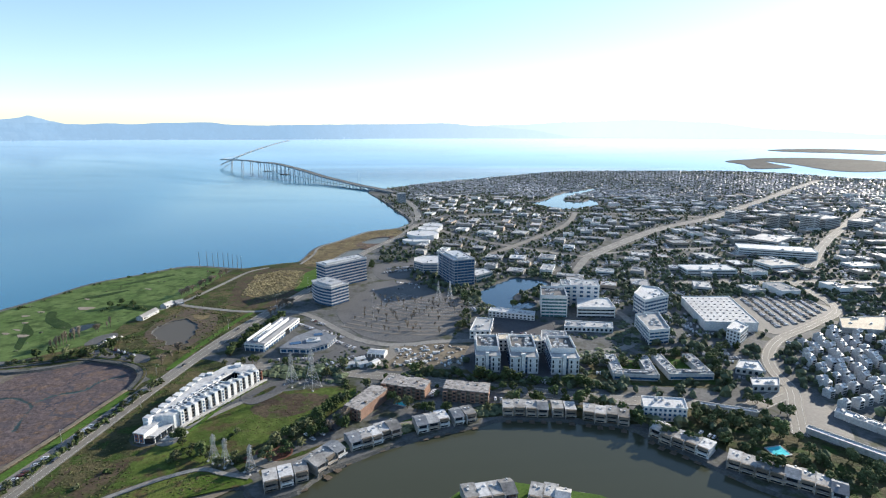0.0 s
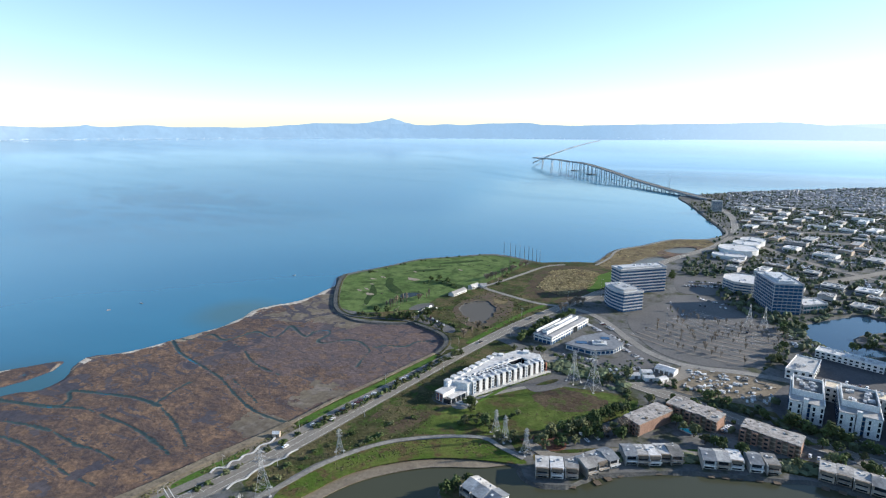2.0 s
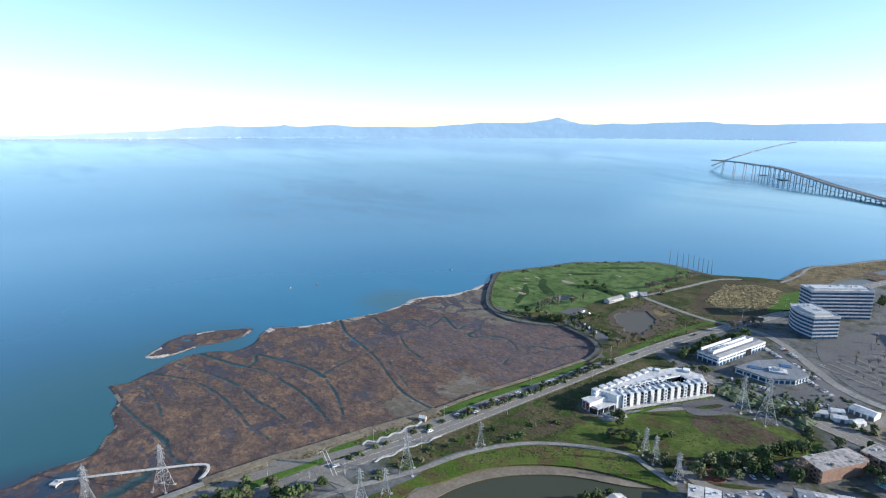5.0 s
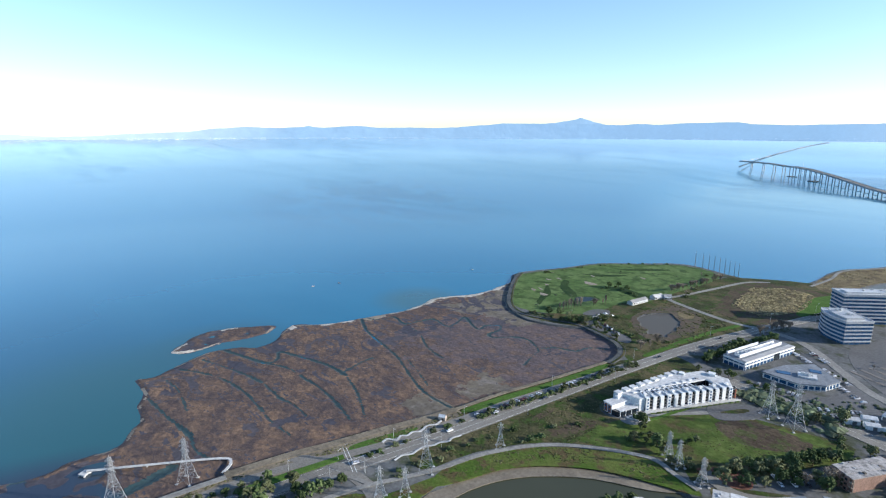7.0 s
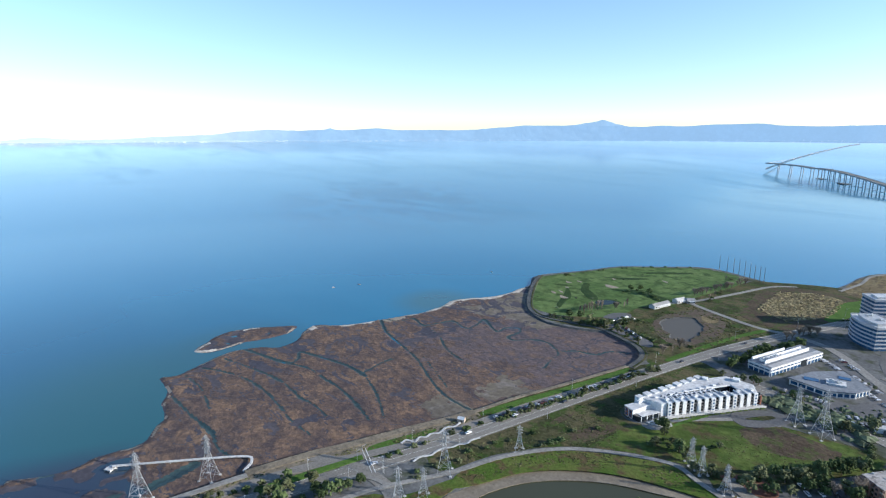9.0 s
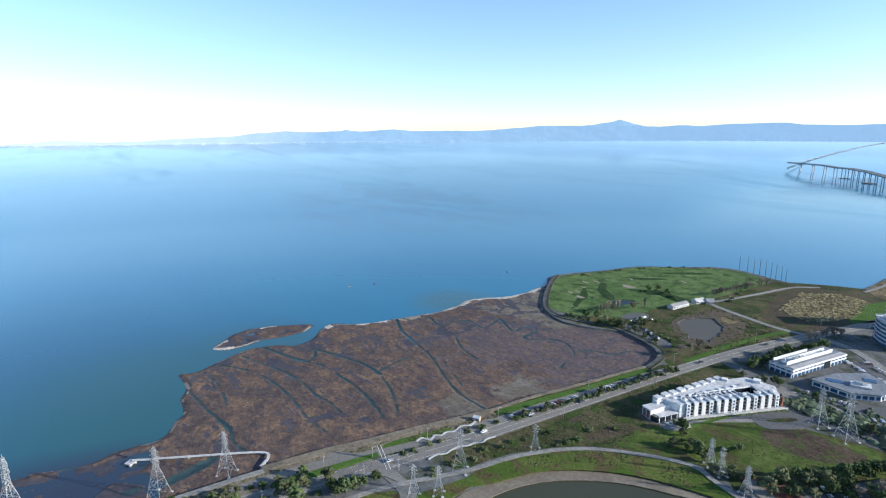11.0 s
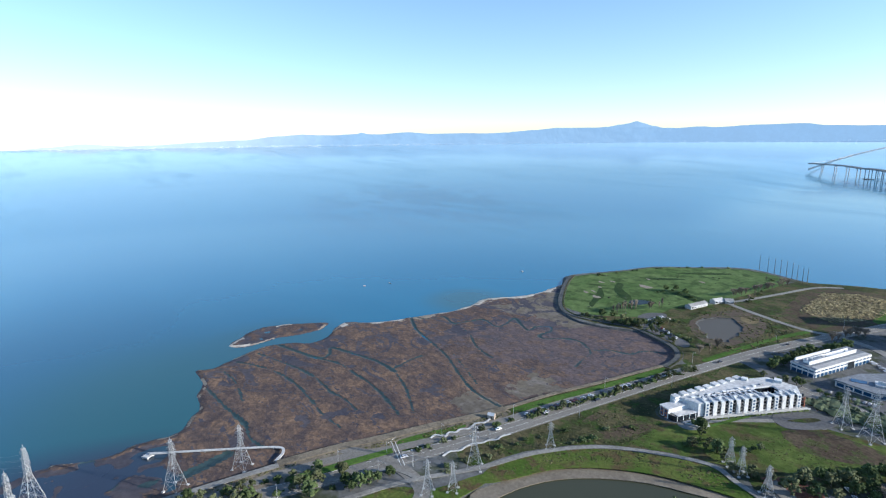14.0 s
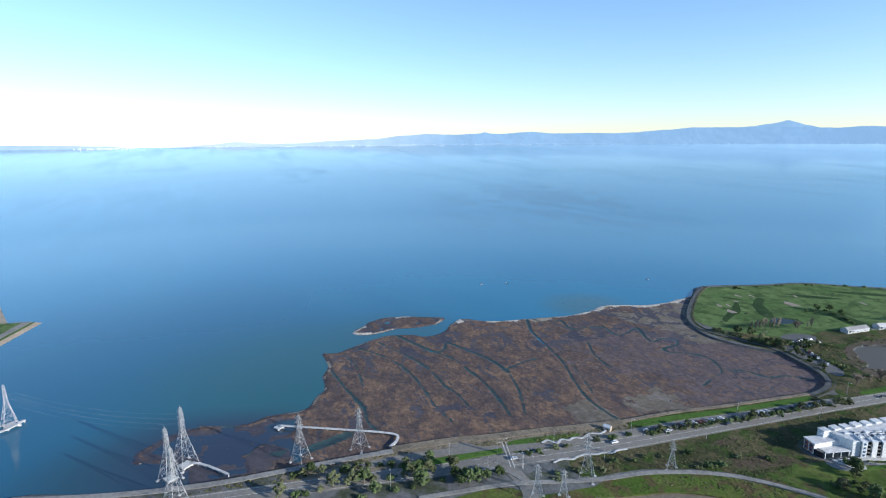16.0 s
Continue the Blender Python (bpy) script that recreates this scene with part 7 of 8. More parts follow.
# ---- trees ----
def clump(s, at, r, rnd, flat=0.8):
    """A ragged tuft of leaves: a small jittered ball with uneven faces."""
    n, rings = 6, 3
    vs = [(at[0], at[1], at[2] + r * flat * rnd.uniform(0.8, 1.2))]
    for k in range(1, rings):
        ph = math.pi * k / rings
        for i in range(n):
            t = 2 * math.pi * (i + 0.5 * k) / n
            q = r * rnd.uniform(0.65, 1.3)
            vs.append((at[0] + q * math.sin(ph) * math.cos(t), at[1] + q * math.sin(ph) * math.sin(t), at[2] + q * flat * math.cos(ph)))
    vs.append((at[0], at[1], at[2] - r * flat * 0.8))
    fs = [(0, 1 + i, 1 + (i + 1) % n) for i in range(n)]
    fs += [(1 + i, 1 + n + i, 1 + n + (i + 1) % n, 1 + (i + 1) % n) for i in range(n)]
    fs += [(1 + n + i, 1 + 2 * n, 1 + n + (i + 1) % n) for i in range(n)]
    s.add(vs, fs)


def leaf_spray(s, at, r, rnd, n):
    """Loose leaves that break the outline of a crown."""
    for _ in range(n):
        d = Vector((rnd.gauss(0, 1), rnd.gauss(0, 1), rnd.gauss(0, 0.8))).normalized() * r * rnd.uniform(0.8, 1.25)
        c = Vector(at) + d
        u, v = Vector((rnd.gauss(0, 1), rnd.gauss(0, 1), rnd.gauss(0, 1))).normalized() * 0.45, Vector((rnd.gauss(0, 1), rnd.gauss(0, 1), rnd.gauss(0, 1))).normalized() * 0.45
        s.add([tuple(c), tuple(c + u), tuple(c + v)], [(0, 1, 2)])


def broad_tree(seed, h, spread, leaf):
    rnd = random.Random(seed)
    label = {"leaf": "dark green broadleaf tree with an uneven crown", "leaf2": "olive green tree with a loose crown"}[leaf]
    root = thing("tree", (0, 0), label, "tree", "trees")
    t = Shape().tube((0, 0, -0.3), (0.1, 0, h * 0.45), 0.32, 6, 0.2)
    for k in range(4):
        a = k * 1.6 + rnd.uniform(0, 1)
        t.tube((0.05, 0, h * rnd.uniform(0.25, 0.42)), (math.cos(a) * spread * 0.55, math.sin(a) * spread * 0.55, h * rnd.uniform(0.55, 0.75)), 0.14, 4, 0.06)
    part("trunk", t, "bark", root)
    c = Shape()
    for _ in range(34):
        a, q = rnd.uniform(0, 6.28), rnd.random() ** 0.55
        z = rnd.uniform(0.32, 0.98)
        rad = spread * q * (1 - abs(z - 0.55) * 1.1)
        at = (math.cos(a) * rad, math.sin(a) * rad, z * h)
        clump(c, at, spread * rnd.uniform(0.16, 0.34), rnd)
        leaf_spray(c, at, spread * 0.32, rnd, 7)
    part("crown", c, leaf, root)
    return root


def bare_tree(seed, h, wide=0.24, limbs=16, twigs=6, twig=0.08):
    rnd = random.Random(seed)
    root = thing("tree", (0, 0), "leafless winter tree with fine grey-brown twigs", "tree", "bare trees")
    part("trunk", Shape().tube((0, 0, -0.3), (0, 0, h * 0.4), 0.22, 5, 0.14), "bark", root)
    c = Shape()
    for k in range(limbs):
        a, q = rnd.uniform(0, 6.28), rnd.uniform(0.3, 1) * wide * h
        p = (math.cos(a) * q, math.sin(a) * q, h * rnd.uniform(0.4 if wide < 0.15 else 0.55, 0.85))
        c.tube((0, 0, h * rnd.uniform(0.12, 0.42)), p, 0.09, 3, 0.05)
        for _ in range(twigs):
            b = (p[0] + rnd.gauss(0, 0.36 * wide * h), p[1] + rnd.gauss(0, 0.36 * wide * h), p[2] + rnd.uniform(0.02, 0.18) * h)
            c.tube(p, b, twig, 3, twig * 0.5)
    part("crown", c, "bare", root, "fine bare twigs")
    return root


def bush(seed, r, leaf):
    rnd = random.Random(seed)
    root = thing("bush", (0, 0), "dense dark green roadside bush" if leaf == "leaf" else "dry olive bush among weeds", "bush", "bushes")
    c = Shape()
    for _ in range(12):
        at = (rnd.gauss(0, 0.5) * r, rnd.gauss(0, 0.5) * r, rnd.uniform(0.1, 0.8) * r)
        clump(c, at, r * rnd.uniform(0.35, 0.6), rnd)
        leaf_spray(c, at, r * 0.55, rnd, 6)
    part("foliage", c, leaf, root)
    part("stem", Shape().tube((0, 0, -0.3), (0, 0, r * 0.6), 0.12, 5, 0.06), "bark", root)
    return root


KINDS = {"big": broad_tree(1, 10, 4.6, "leaf"), "mid": broad_tree(2, 7.5, 3.6, "leaf"), "olive": broad_tree(3, 8, 3.8, "leaf2"), "small": broad_tree(4, 5.2, 2.6, "leaf2"), "poplar": bare_tree(6, 10, 0.11, 34, 8, 0.1), "winter": bare_tree(16, 9, 0.3, 40, 9, 0.1), "bare": bare_tree(7, 6.5), "bush": bush(8, 2.0, "leaf"), "dry": bush(9, 1.7, "leaf2")}
unused = set(KINDS)
tree_count = {"n": 0}


def plant(kind, x, y, z=LAND):
    m = pose(x, y, z, 0, 0, random.uniform(0, 360)) @ Matrix.Scale(1, 4)
    tree_count["n"] += 1
    if kind in unused:
        unused.discard(kind)
        KINDS[kind].matrix_basis = m
        return KINDS[kind]
    ob = copy_thing(KINDS[kind], m)
    k = random.uniform(0.75, 1.25)
    ob.scale = (k * random.uniform(0.9, 1.1), k * random.uniform(0.9, 1.1), k)
    return ob


def belt(pts, n, width, kinds):
    """A loose line of planting."""
    line, n = smooth(plan(*pts), 6), max(3, int(n * 0.88))
    for k in range(n):
        t = (k + random.uniform(-0.4, 0.4)) / n * (len(line) - 1)
        t = min(max(t, 0), len(line) - 1.001)
        i = int(t)
        x, y = (line[i][q] + (line[i + 1][q] - line[i][q]) * (t - i) for q in (0, 1))
        plant(random.choice(kinds), x + random.gauss(0, width / 2.5), y + random.gauss(0, width / 2.5))


belt((-232, 18, -228, 40, -223, 62, -219, 84), 16, 3, ("mid", "bush", "small", "bush"))
belt((-219, 10, -217, 40, -213, 66, -208, 92), 22, 4, ("mid", "olive", "bush", "small"))
belt((-198, 84, -196, 100, -202, 110), 7, 4, ("mid", "big", "bush"))
belt((-206, 44, -204, 70, -200, 96), 10, 3, ("mid", "bush"))
belt((-198.5, 195, -194, 230, -189.5, 262, -185, 300, -181, 328), 52, 1.2, ("bush", "small", "bush", "dry"))
belt((-207, 128, -205, 155, -201, 190), 9, 2, ("bush", "dry"))
belt((-187, 128, -186, 150, -183, 175, -176, 205), 12, 5, ("dry", "bush", "dry"))
belt((-168, 190, -165, 215, -160, 240), 6, 5, ("dry", "bush"))
belt((-133, 238, -122, 246, -114, 258, -108, 268), 10, 3, ("bush", "small", "dry"))
belt((-110, 236, -96, 240, -84, 254, -72, 270, -62, 290), 18, 3, ("mid", "bush", "small", "olive"))
belt((-109, 184, -107, 190, -103, 196), 5, 1.5, ("mid", "bush"))
belt((-84, 240, -72, 254, -60, 272), 10, 4, ("mid", "olive", "bare"))
belt((-62, 300, -60, 318, -66, 330), 6, 3, ("bush", "small"))
belt((-154, 366, -150, 395, -143, 430, -135, 448), 38, 4, ("mid", "big", "bush"))
belt((-148, 352, -132, 356, -116, 356, -100, 350), 12, 3, ("mid", "bush", "small"))
belt((-96, 336, -80, 330, -66, 346), 8, 4, ("bush", "small", "olive"))
belt((-47, 345, -32, 349, -10, 346), 10, 3, ("olive", "bush", "small"))
belt((-20, 338, 0, 334, 30, 331, 60, 328, 96, 325), 26, 3, ("mid", "olive", "bush"))
belt((-56, 270, -40, 262, -24, 268), 6, 3, ("mid", "small"))
belt((-30, 300, -14, 288, 0, 286, 30, 288), 12, 4, ("mid", "small", "olive"))
belt((40, 300, 70, 296, 100, 290), 10, 3, ("mid", "big", "olive"))
belt((104, 286, 112, 268, 124, 256, 140, 246), 12, 4, ("big", "mid", "olive"))
belt((146, 282, 170, 272, 186, 256), 14, 6, ("big", "mid", "olive"))
belt((150, 232, 166, 226, 186, 216), 9, 3, ("big", "mid", "mid"))
belt((180, 300, 192, 288, 200, 280), 8, 4, ("mid", "olive"))
belt((182, 320, 186, 350, 200, 372, 222, 376), 14, 6, ("big", "mid", "olive"))
belt((98, 350, 128, 352, 150, 362, 176, 364), 14, 4, ("olive", "mid", "bush"))
belt((36, 508, 28, 520, 20, 500, 24, 486), 8, 3, ("mid", "olive", "small"))
belt((64, 478, 76, 486, 86, 500, 96, 520), 8, 3, ("mid", "bush"))
belt((8, 412, 18, 440, 24, 470), 10, 4, ("olive", "mid", "bush"))
belt((-289, 379, -287, 392, -284, 408), 12, 1, ("poplar",))
belt((-278, 414, -272, 430), 5, 2, ("poplar", "winter"))
belt((-274, 358, -258, 365, -250, 384, -246, 404), 16, 2.5, ("bush", "mid", "small", "bush"))
belt((-306, 467, -299, 484, -281, 477, -266, 470), 12, 1.5, ("bush", "mid"))
belt((-255, 512, -250, 549, -242, 598), 20, 2.5, ("winter", "winter", "bare"))
belt((-300, 350, -270, 365, -240, 366, -214, 356), 22, 3, ("bush", "dry", "small"))
belt((-92, 246, -82, 261, -73, 274, -65, 290, -55, 303, -47, 319), 20, 2, ("mid", "bush", "olive"))
belt((-144, 262, -138, 258, -130, 252, -120, 244, -112, 238), 12, 3, ("mid", "bush", "small"))
belt((-193, 352, -190, 375), 4, 2, ("poplar", "winter"))
belt((-150, 452, -146, 476, -138, 480), 9, 3, ("winter",))
belt((18, 329, 50, 324, 84, 319, 110, 314), 26, 2, ("big", "mid", "mid", "bush"))
belt((-36, 326, -10, 320, 14, 316), 9, 2, ("mid", "bush"))
belt((30, 316, 60, 309, 96, 300), 14, 3, ("mid", "small", "bush"))
belt((-64, 262, -54, 276, -48, 286), 8, 2, ("mid", "olive", "winter"))
belt((-290, 366, -260, 366, -246, 376, -262, 400), 14, 4, ("bush", "mid", "olive"))
belt((-385, 470, -372, 530, -345, 585, -305, 628), 14, 2, ("bush", "dry"))
belt((-262, 600, -250, 560, -240, 520, -236, 500), 14, 5, ("dry", "bare", "bush"))
belt((-240, 378, -222, 374, -200, 374, -184, 386), 12, 3, ("bush", "dry", "bare"))
belt((-100, 500, -108, 530, -120, 560), 8, 5, ("bare", "olive"))
belt((-112, 592, -96, 610, -80, 640), 12, 6, ("big", "mid"))
for x, y in GARDEN_SPOTS:
    plant(random.choice(("small", "olive")), x, y)
LOT_TREES = []
for r in range(13):
    for c in range(22):
        u, v = r / 12, c / 21
        x, y = -78 + 92 * v + 8 * u, 412 + 84 * u + 10 * (1 - v)
        if inside(x * K, y * K, smooth(plan(-88, 455, -92, 480, -70, 520, -8, 524, 20, 494, 20, 470, 12, 430, 0, 412, -30, 398, -54, 404, -74, 424), 3, True)) and random.random() < 0.3:
            LOT_TREES.append((x * K + random.gauss(0, 2), y * K + random.gauss(0, 2)))


def lot_trees():
    """The parking lot's many small bare trees in one mesh."""
    s, rnd = Shape(), random.Random(21)
    for x, y in LOT_TREES:
        k, a = rnd.uniform(0.7, 1.15), rnd.uniform(0, 6.28)
        c, q = math.cos(a) * k, math.sin(a) * k
        for ob in KINDS["bare"].children:
            s.add([(x + c * v.co.x - q * v.co.y, y + q * v.co.x + c * v.co.y, LAND + k * v.co.z) for v in ob.data.vertices], [tuple(p.vertices) for p in ob.data.polygons])
    return tagged(part("lot_trees", s, "bare"), "rows of small leafless trees in the parking lot", "trees", "", "stuff")


lot_trees()


def tufts(name, label, poly, n, low, high, material, avoid=None):
    """Weeds and low scrub strewn over a field, in one mesh."""
    s, rnd = Shape(), random.Random(n)
    poly = plan(*poly)
    xs, ys = [p[0] for p in poly], [p[1] for p in poly]
    made = tries = 0
    while made < n and tries < 20 * n:
        tries += 1
        x, y = rnd.uniform(min(xs), max(xs)), rnd.uniform(min(ys), max(ys))
        if not inside(x, y, poly) or noise.noise(Vector((x * 0.04, y * 0.04, 2.0))) < rnd.uniform(-0.5, 0.25):
            continue
        if any(inside(x, y, lp) for lp in (BASIN, FAR_POND, FAR_POND_2)):
            continue
        if any(near_line(x, y, line) < w / 2 + 1 for line, w in (ROADS[0], ROADS[1], ROADS[2], ROADS[4], ROADS[5], ROADS[20], ROADS[21])):
            continue
        made += 1
        h = rnd.uniform(low, high)
        m, r = 5, h * rnd.uniform(0.9, 2.2)
        vs = [(x + rnd.gauss(0, 0.2), y, LAND + h)]
        for i in range(m):
            q = r * rnd.uniform(0.5, 1.3)
            vs.append((x + q * math.cos(2 * math.pi * i / m), y + q * math.sin(2 * math.pi * i / m), LAND + h * rnd.uniform(0.3, 0.7)))
        for i in range(m):
            vs.append((x + r * 0.8 * math.cos(2 * math.pi * i / m), y + r * 0.8 * math.sin(2 * math.pi * i / m), LAND - 0.1))
        s.add(vs, [(0, 1 + i, 1 + (i + 1) % m) for i in range(m)] + [(1 + i, 1 + m + i, 1 + m + (i + 1) % m, 1 + (i + 1) % m) for i in range(m)])
    return tagged(part(name, s, material), label, "scrub", "", "stuff")


tufts("roadside_scrub", "low rough scrub between road and lagoon path", (-194, 150, -188, 230, -180, 320, -172, 350, -166, 270, -150, 250, -142, 222, -164, 200, -178, 165, -184, 140), 900, 0.15, 0.5, "tuft")
tufts("field_weeds", "weeds over the green field", (-132, 240, -126, 262, -104, 296, -60, 314, -64, 284, -89, 256, -111, 240, -130, 230), 600, 0.12, 0.4, "tuft")
tufts("tall_weeds", "straw coloured tall weeds", (-210, 590, -198, 515, -168, 500, -150, 535, -152, 600, -180, 615), 1700, 0.4, 1.2, "straw")
tufts("basin_scrub", "scrub round the drained basin", (-250, 375, -245, 475, -220, 485, -160, 470, -160, 400, -175, 372), 500, 0.25, 0.9, "tuft")
tufts("shore_scrub", "dry scrub behind the shore path", (-172, 650, -172, 740, -150, 786, -120, 855, -80, 880, -62, 850, -88, 770, -104, 720, -116, 660, -140, 628), 800, 0.3, 0.8, "straw")
tufts("levee_scrub", "low scrub along the levee", (-240, -20, -238, 60, -228, 122, -212, 186, -200, 250, -192, 312, -188, 312, -197, 240, -206, 180, -216, 110, -228, 40, -236, -30), 600, 0.2, 0.6, "tuft")
tufts("bank_scrub", "coarse growth on the lagoon bank", (-174, 140, -171, 172, -160, 196, -142, 215, -118, 231, -100, 227, -92, 224, -108, 217, -130, 208, -149, 192, -161, 172, -166, 150), 420, 0.15, 0.5, "tuft")
tufts("golf_rough", "darker rough and small trees on the golf links", (-343, 372, -385, 430, -392, 455, -378, 508, -345, 580, -302, 618, -258, 612, -254, 470, -268, 440, -268, 400, -306, 364), 46, 0.3, 1.2, "woods")


def far_trees(n, name, label, pick, low, high, material="woods"):
    """Distant trees, each a few ragged tufts, in one mesh."""
    s = Shape()
    rnd = random.Random(n)
    made = tries = 0
    while made < n and tries < n * 14:
        tries += 1
        x, y = pick(rnd)
        if not free(x, y, 2.0) or not inside(x, y, TOWN) or (math.hypot(x, y) < 640 and rnd.random() < 0.7):
            continue
        made += 1
        h = rnd.uniform(low, high)
        for _ in range(2 if math.hypot(x, y) < 900 else 1):
            r = h * rnd.uniform(0.3, 0.5)
            px, py, pz = x + rnd.gauss(0, r * 0.5), y + rnd.gauss(0, r * 0.5), LAND + h * rnd.uniform(0.35, 0.6)
            m = 5
            vs = [(px, py, pz + r * rnd.uniform(0.8, 1.3))]
            for k in range(2):
                for i in range(m):
                    t = 2 * math.pi * (i + 0.5 * k) / m
                    q = r * rnd.uniform(0.6, 1.25)
                    vs.append((px + q * math.cos(t), py + q * math.sin(t), pz + (0.35, -0.9)[k] * r))
            fs = [(0, 1 + i, 1 + (i + 1) % m) for i in range(m)] + [(1 + i, 1 + m + i, 1 + m + (i + 1) % m, 1 + (i + 1) % m) for i in range(m)]
            s.add(vs, fs)
    return tagged(part(name, s, material), label, "trees", "", "stuff")


tufts("lot_shrubs", "low shrubs round the office lots", (-118, 340, -112, 368, -84, 370, -58, 386, -44, 374, -40, 352, -60, 342, -82, 340), 220, 0.4, 1.6, "woods")
tufts("campus_shrubs", "shrubs and small trees between campus blocks", (94, 356, 92, 410, 140, 408, 152, 440, 168, 440, 150, 372, 130, 350), 220, 0.5, 2.4, "woods")
tufts("lake_shrubs", "shrubs round the ornamental lake", (20, 484, 30, 530, 56, 568, 60, 566, 34, 520, 36, 492, 50, 474, 84, 468, 92, 484, 96, 470, 60, 462, 30, 470), 260, 0.5, 2.4, "woods")
tufts("street_shrubs", "hedges along the campus street", (-20, 342, 20, 334, 96, 326, 110, 322, 110, 316, 60, 322, 0, 334, -30, 340), 420, 0.6, 2.4, "woods")
tufts("pylon_shrubs", "dark shrubs round the tower yard", (-122, 336, -112, 350, -80, 346, -62, 336, -66, 322, -86, 330, -104, 332), 260, 0.8, 3.0, "woods")
tufts("house_gardens", "garden shrubs behind the townhouses", (-80, 228, -60, 250, -30, 268, 10, 284, 30, 296, 104, 288, 112, 276, 60, 290, 20, 282, -20, 266, -50, 250, -70, 228), 420, 0.5, 2.2, "woods")

# ---- planting strips of the large parking lot ----
for r in range(12):
    a, b = (-84 + 3.2 * r, 428 + 8.0 * r), (2 + 1.6 * r, 408 + 7.4 * r)
    line = smooth([(a[0] * K, a[1] * K), ((a[0] + b[0]) / 2 * K, ((a[1] + b[1]) / 2 - 7) * K), (b[0] * K, b[1] * K)], 6)
    tagged(part("planting_strip", ribbon(line, 3.0, LAND + 0.25), "verge_strip"), "narrow dry planting strip between parking bays", "planting strip", "", "structure")
    s = Shape()
    for off in (4.2, 9.0):
        ribbon([(x + off * 0.2, y + off) for x, y in line], 0.2, LAND + 0.13 + 0.002 * r, s, drop=0.02)
    tagged(part("bay_lines", s, "line"), "faded white bay lines", "road marking", "", "structure")

# ---- the business park and the houses beyond ----
rnd = random.Random(77)
WALLS = ("concrete", "grey_wall", "tan", "grey_wall", "white")
ROOFS = ("greyroof", "whiteroof", "greyroof", "slate", "greyroof", "whiteroof", "greyroof")


def park_block(x, y, w, d, h, turn, seed):
    """A plain commercial block with a parapet, window strips and roof plant."""
    r = random.Random(seed)
    wall, roof = r.choice(WALLS), r.choice(ROOFS)
    kind = {"concrete": "pale grey", "grey_wall": "grey", "white": "white", "tan": "tan"}[wall]
    root = thing("commercial_building", (x, y), f"{kind} flat-roofed commercial building of the business park", "building", "business park", turn)
    part("wall", Shape().box((w, d, h), (0, 0, -0.2)), wall, root)
    part("roof", Shape().box((w - 1, d - 1, 0.3), (0, 0, h - 0.3)), roof, root)
    s = Shape()
    for a, b, px, py in ((w, 0.5, 0, -d / 2), (w, 0.5, 0, d / 2), (0.5, d, -w / 2, 0), (0.5, d, w / 2, 0)):
        s.box((a + 0.06, b, 0.9), (px, py, h - 0.25))
    part("parapet", s, wall, root)
    s = Shape()
    for f in range(max(1, int(h / 3.6))):
        s.box((w - 3, 0.25, 1.4), (0, -d / 2 - 0.05, 1.2 + f * 3.6)).box((0.25, d - 3, 1.4), (-w / 2 - 0.05, 0, 1.2 + f * 3.6))
    tagged(part("window_strip", s, "dark_glass", root), kind="stuff")
    s = Shape()
    for _ in range(r.randint(3, 8)):
        s.box((r.uniform(1.5, 4), r.uniform(1.5, 4), r.uniform(0.8, 2)), (r.uniform(-0.4, 0.4) * w, r.uniform(-0.4, 0.4) * d, h - 0.1))
    tagged(part("roof_plant", s, "duct", root), kind="stuff")
    c, sn = math.cos(radians(turn)), math.sin(radians(turn))
    mark_poly([(x + c * a - sn * b, y + sn * a + c * b) for a, b in ((-w / 2, -d / 2), (w / 2, -d / 2), (w / 2, d / 2), (-w / 2, d / 2))], 4)


count = tries = 0
while count < 300 and tries < 12000:
    tries += 1
    y = rnd.uniform(520, 1330) * K
    x = rnd.uniform(-0.05, 0.86) * y
    near = math.hypot(x, y) < 900
    w, d = rnd.uniform(16, 46), rnd.uniform(12, 28)
    h = rnd.choice((4, 4, 5, 5, 6, 7)) if x < 420 * K else rnd.choice((4, 5, 5, 6, 7, 10))
    if not inside(x, y, TOWN) or not free(x, y, max(w, d) * 0.55):
        continue
    turn = -18 + 90 * rnd.randint(0, 1) + (25 if x > 300 * K else 0) + rnd.gauss(0, 3)
    park_block(x, y, w, d, h, turn, count)
    count += 1

# large blocks near the freeway and avenue
for x, y, w, d, h, t in ((470, 770, 70, 50, 9, 40), (430, 690, 110, 40, 12, -20), (560, 900, 40, 26, 26, 30), (600, 880, 34, 26, 28, 40), (640, 900, 60, 30, 20, 30), (520, 960, 46, 24, 22, 35), (700, 900, 50, 30, 14, 30), (390, 620, 46, 36, 9, 10), (300, 600, 70, 30, 8, 0), (480, 520, 80, 30, 9, 10), (440, 470, 60, 34, 8, 25), (500, 460, 90, 60, 8, 20)):
    park_block(x * K, y * K, w, d, h, t, int(x + y))


# row houses with white roofs beside the boulevard
def row_house(seed):
    root = thing("row_house", (0, 0), "narrow grey row house with a pale gabled roof", "house", "white row houses")
    part("wall", Shape().gable((5.7, 6.2, 7.2), (0, 0, -0.3), 0, 0.22 + 0.08 * seed).mesh("wall", "row_wall", "row_roof"), "row_wall", root)
    part("window", Shape().box((3.6, 0.2, 1.2), (0, -3.12, 5.0)).box((3.6, 0.2, 1.2), (0, -3.12, 2.8)).box((3.6, 0.2, 1.1), (0, -3.12, 0.7)), "dark_glass", root)
    part("dormer", Shape().gable((2.2, 3, 1.4), (1.4 if seed else -1.4, -1.2, 7.1), 90, 0.4).mesh("dormer", "row_wall", "whiteroof"), "white", root)
    return root


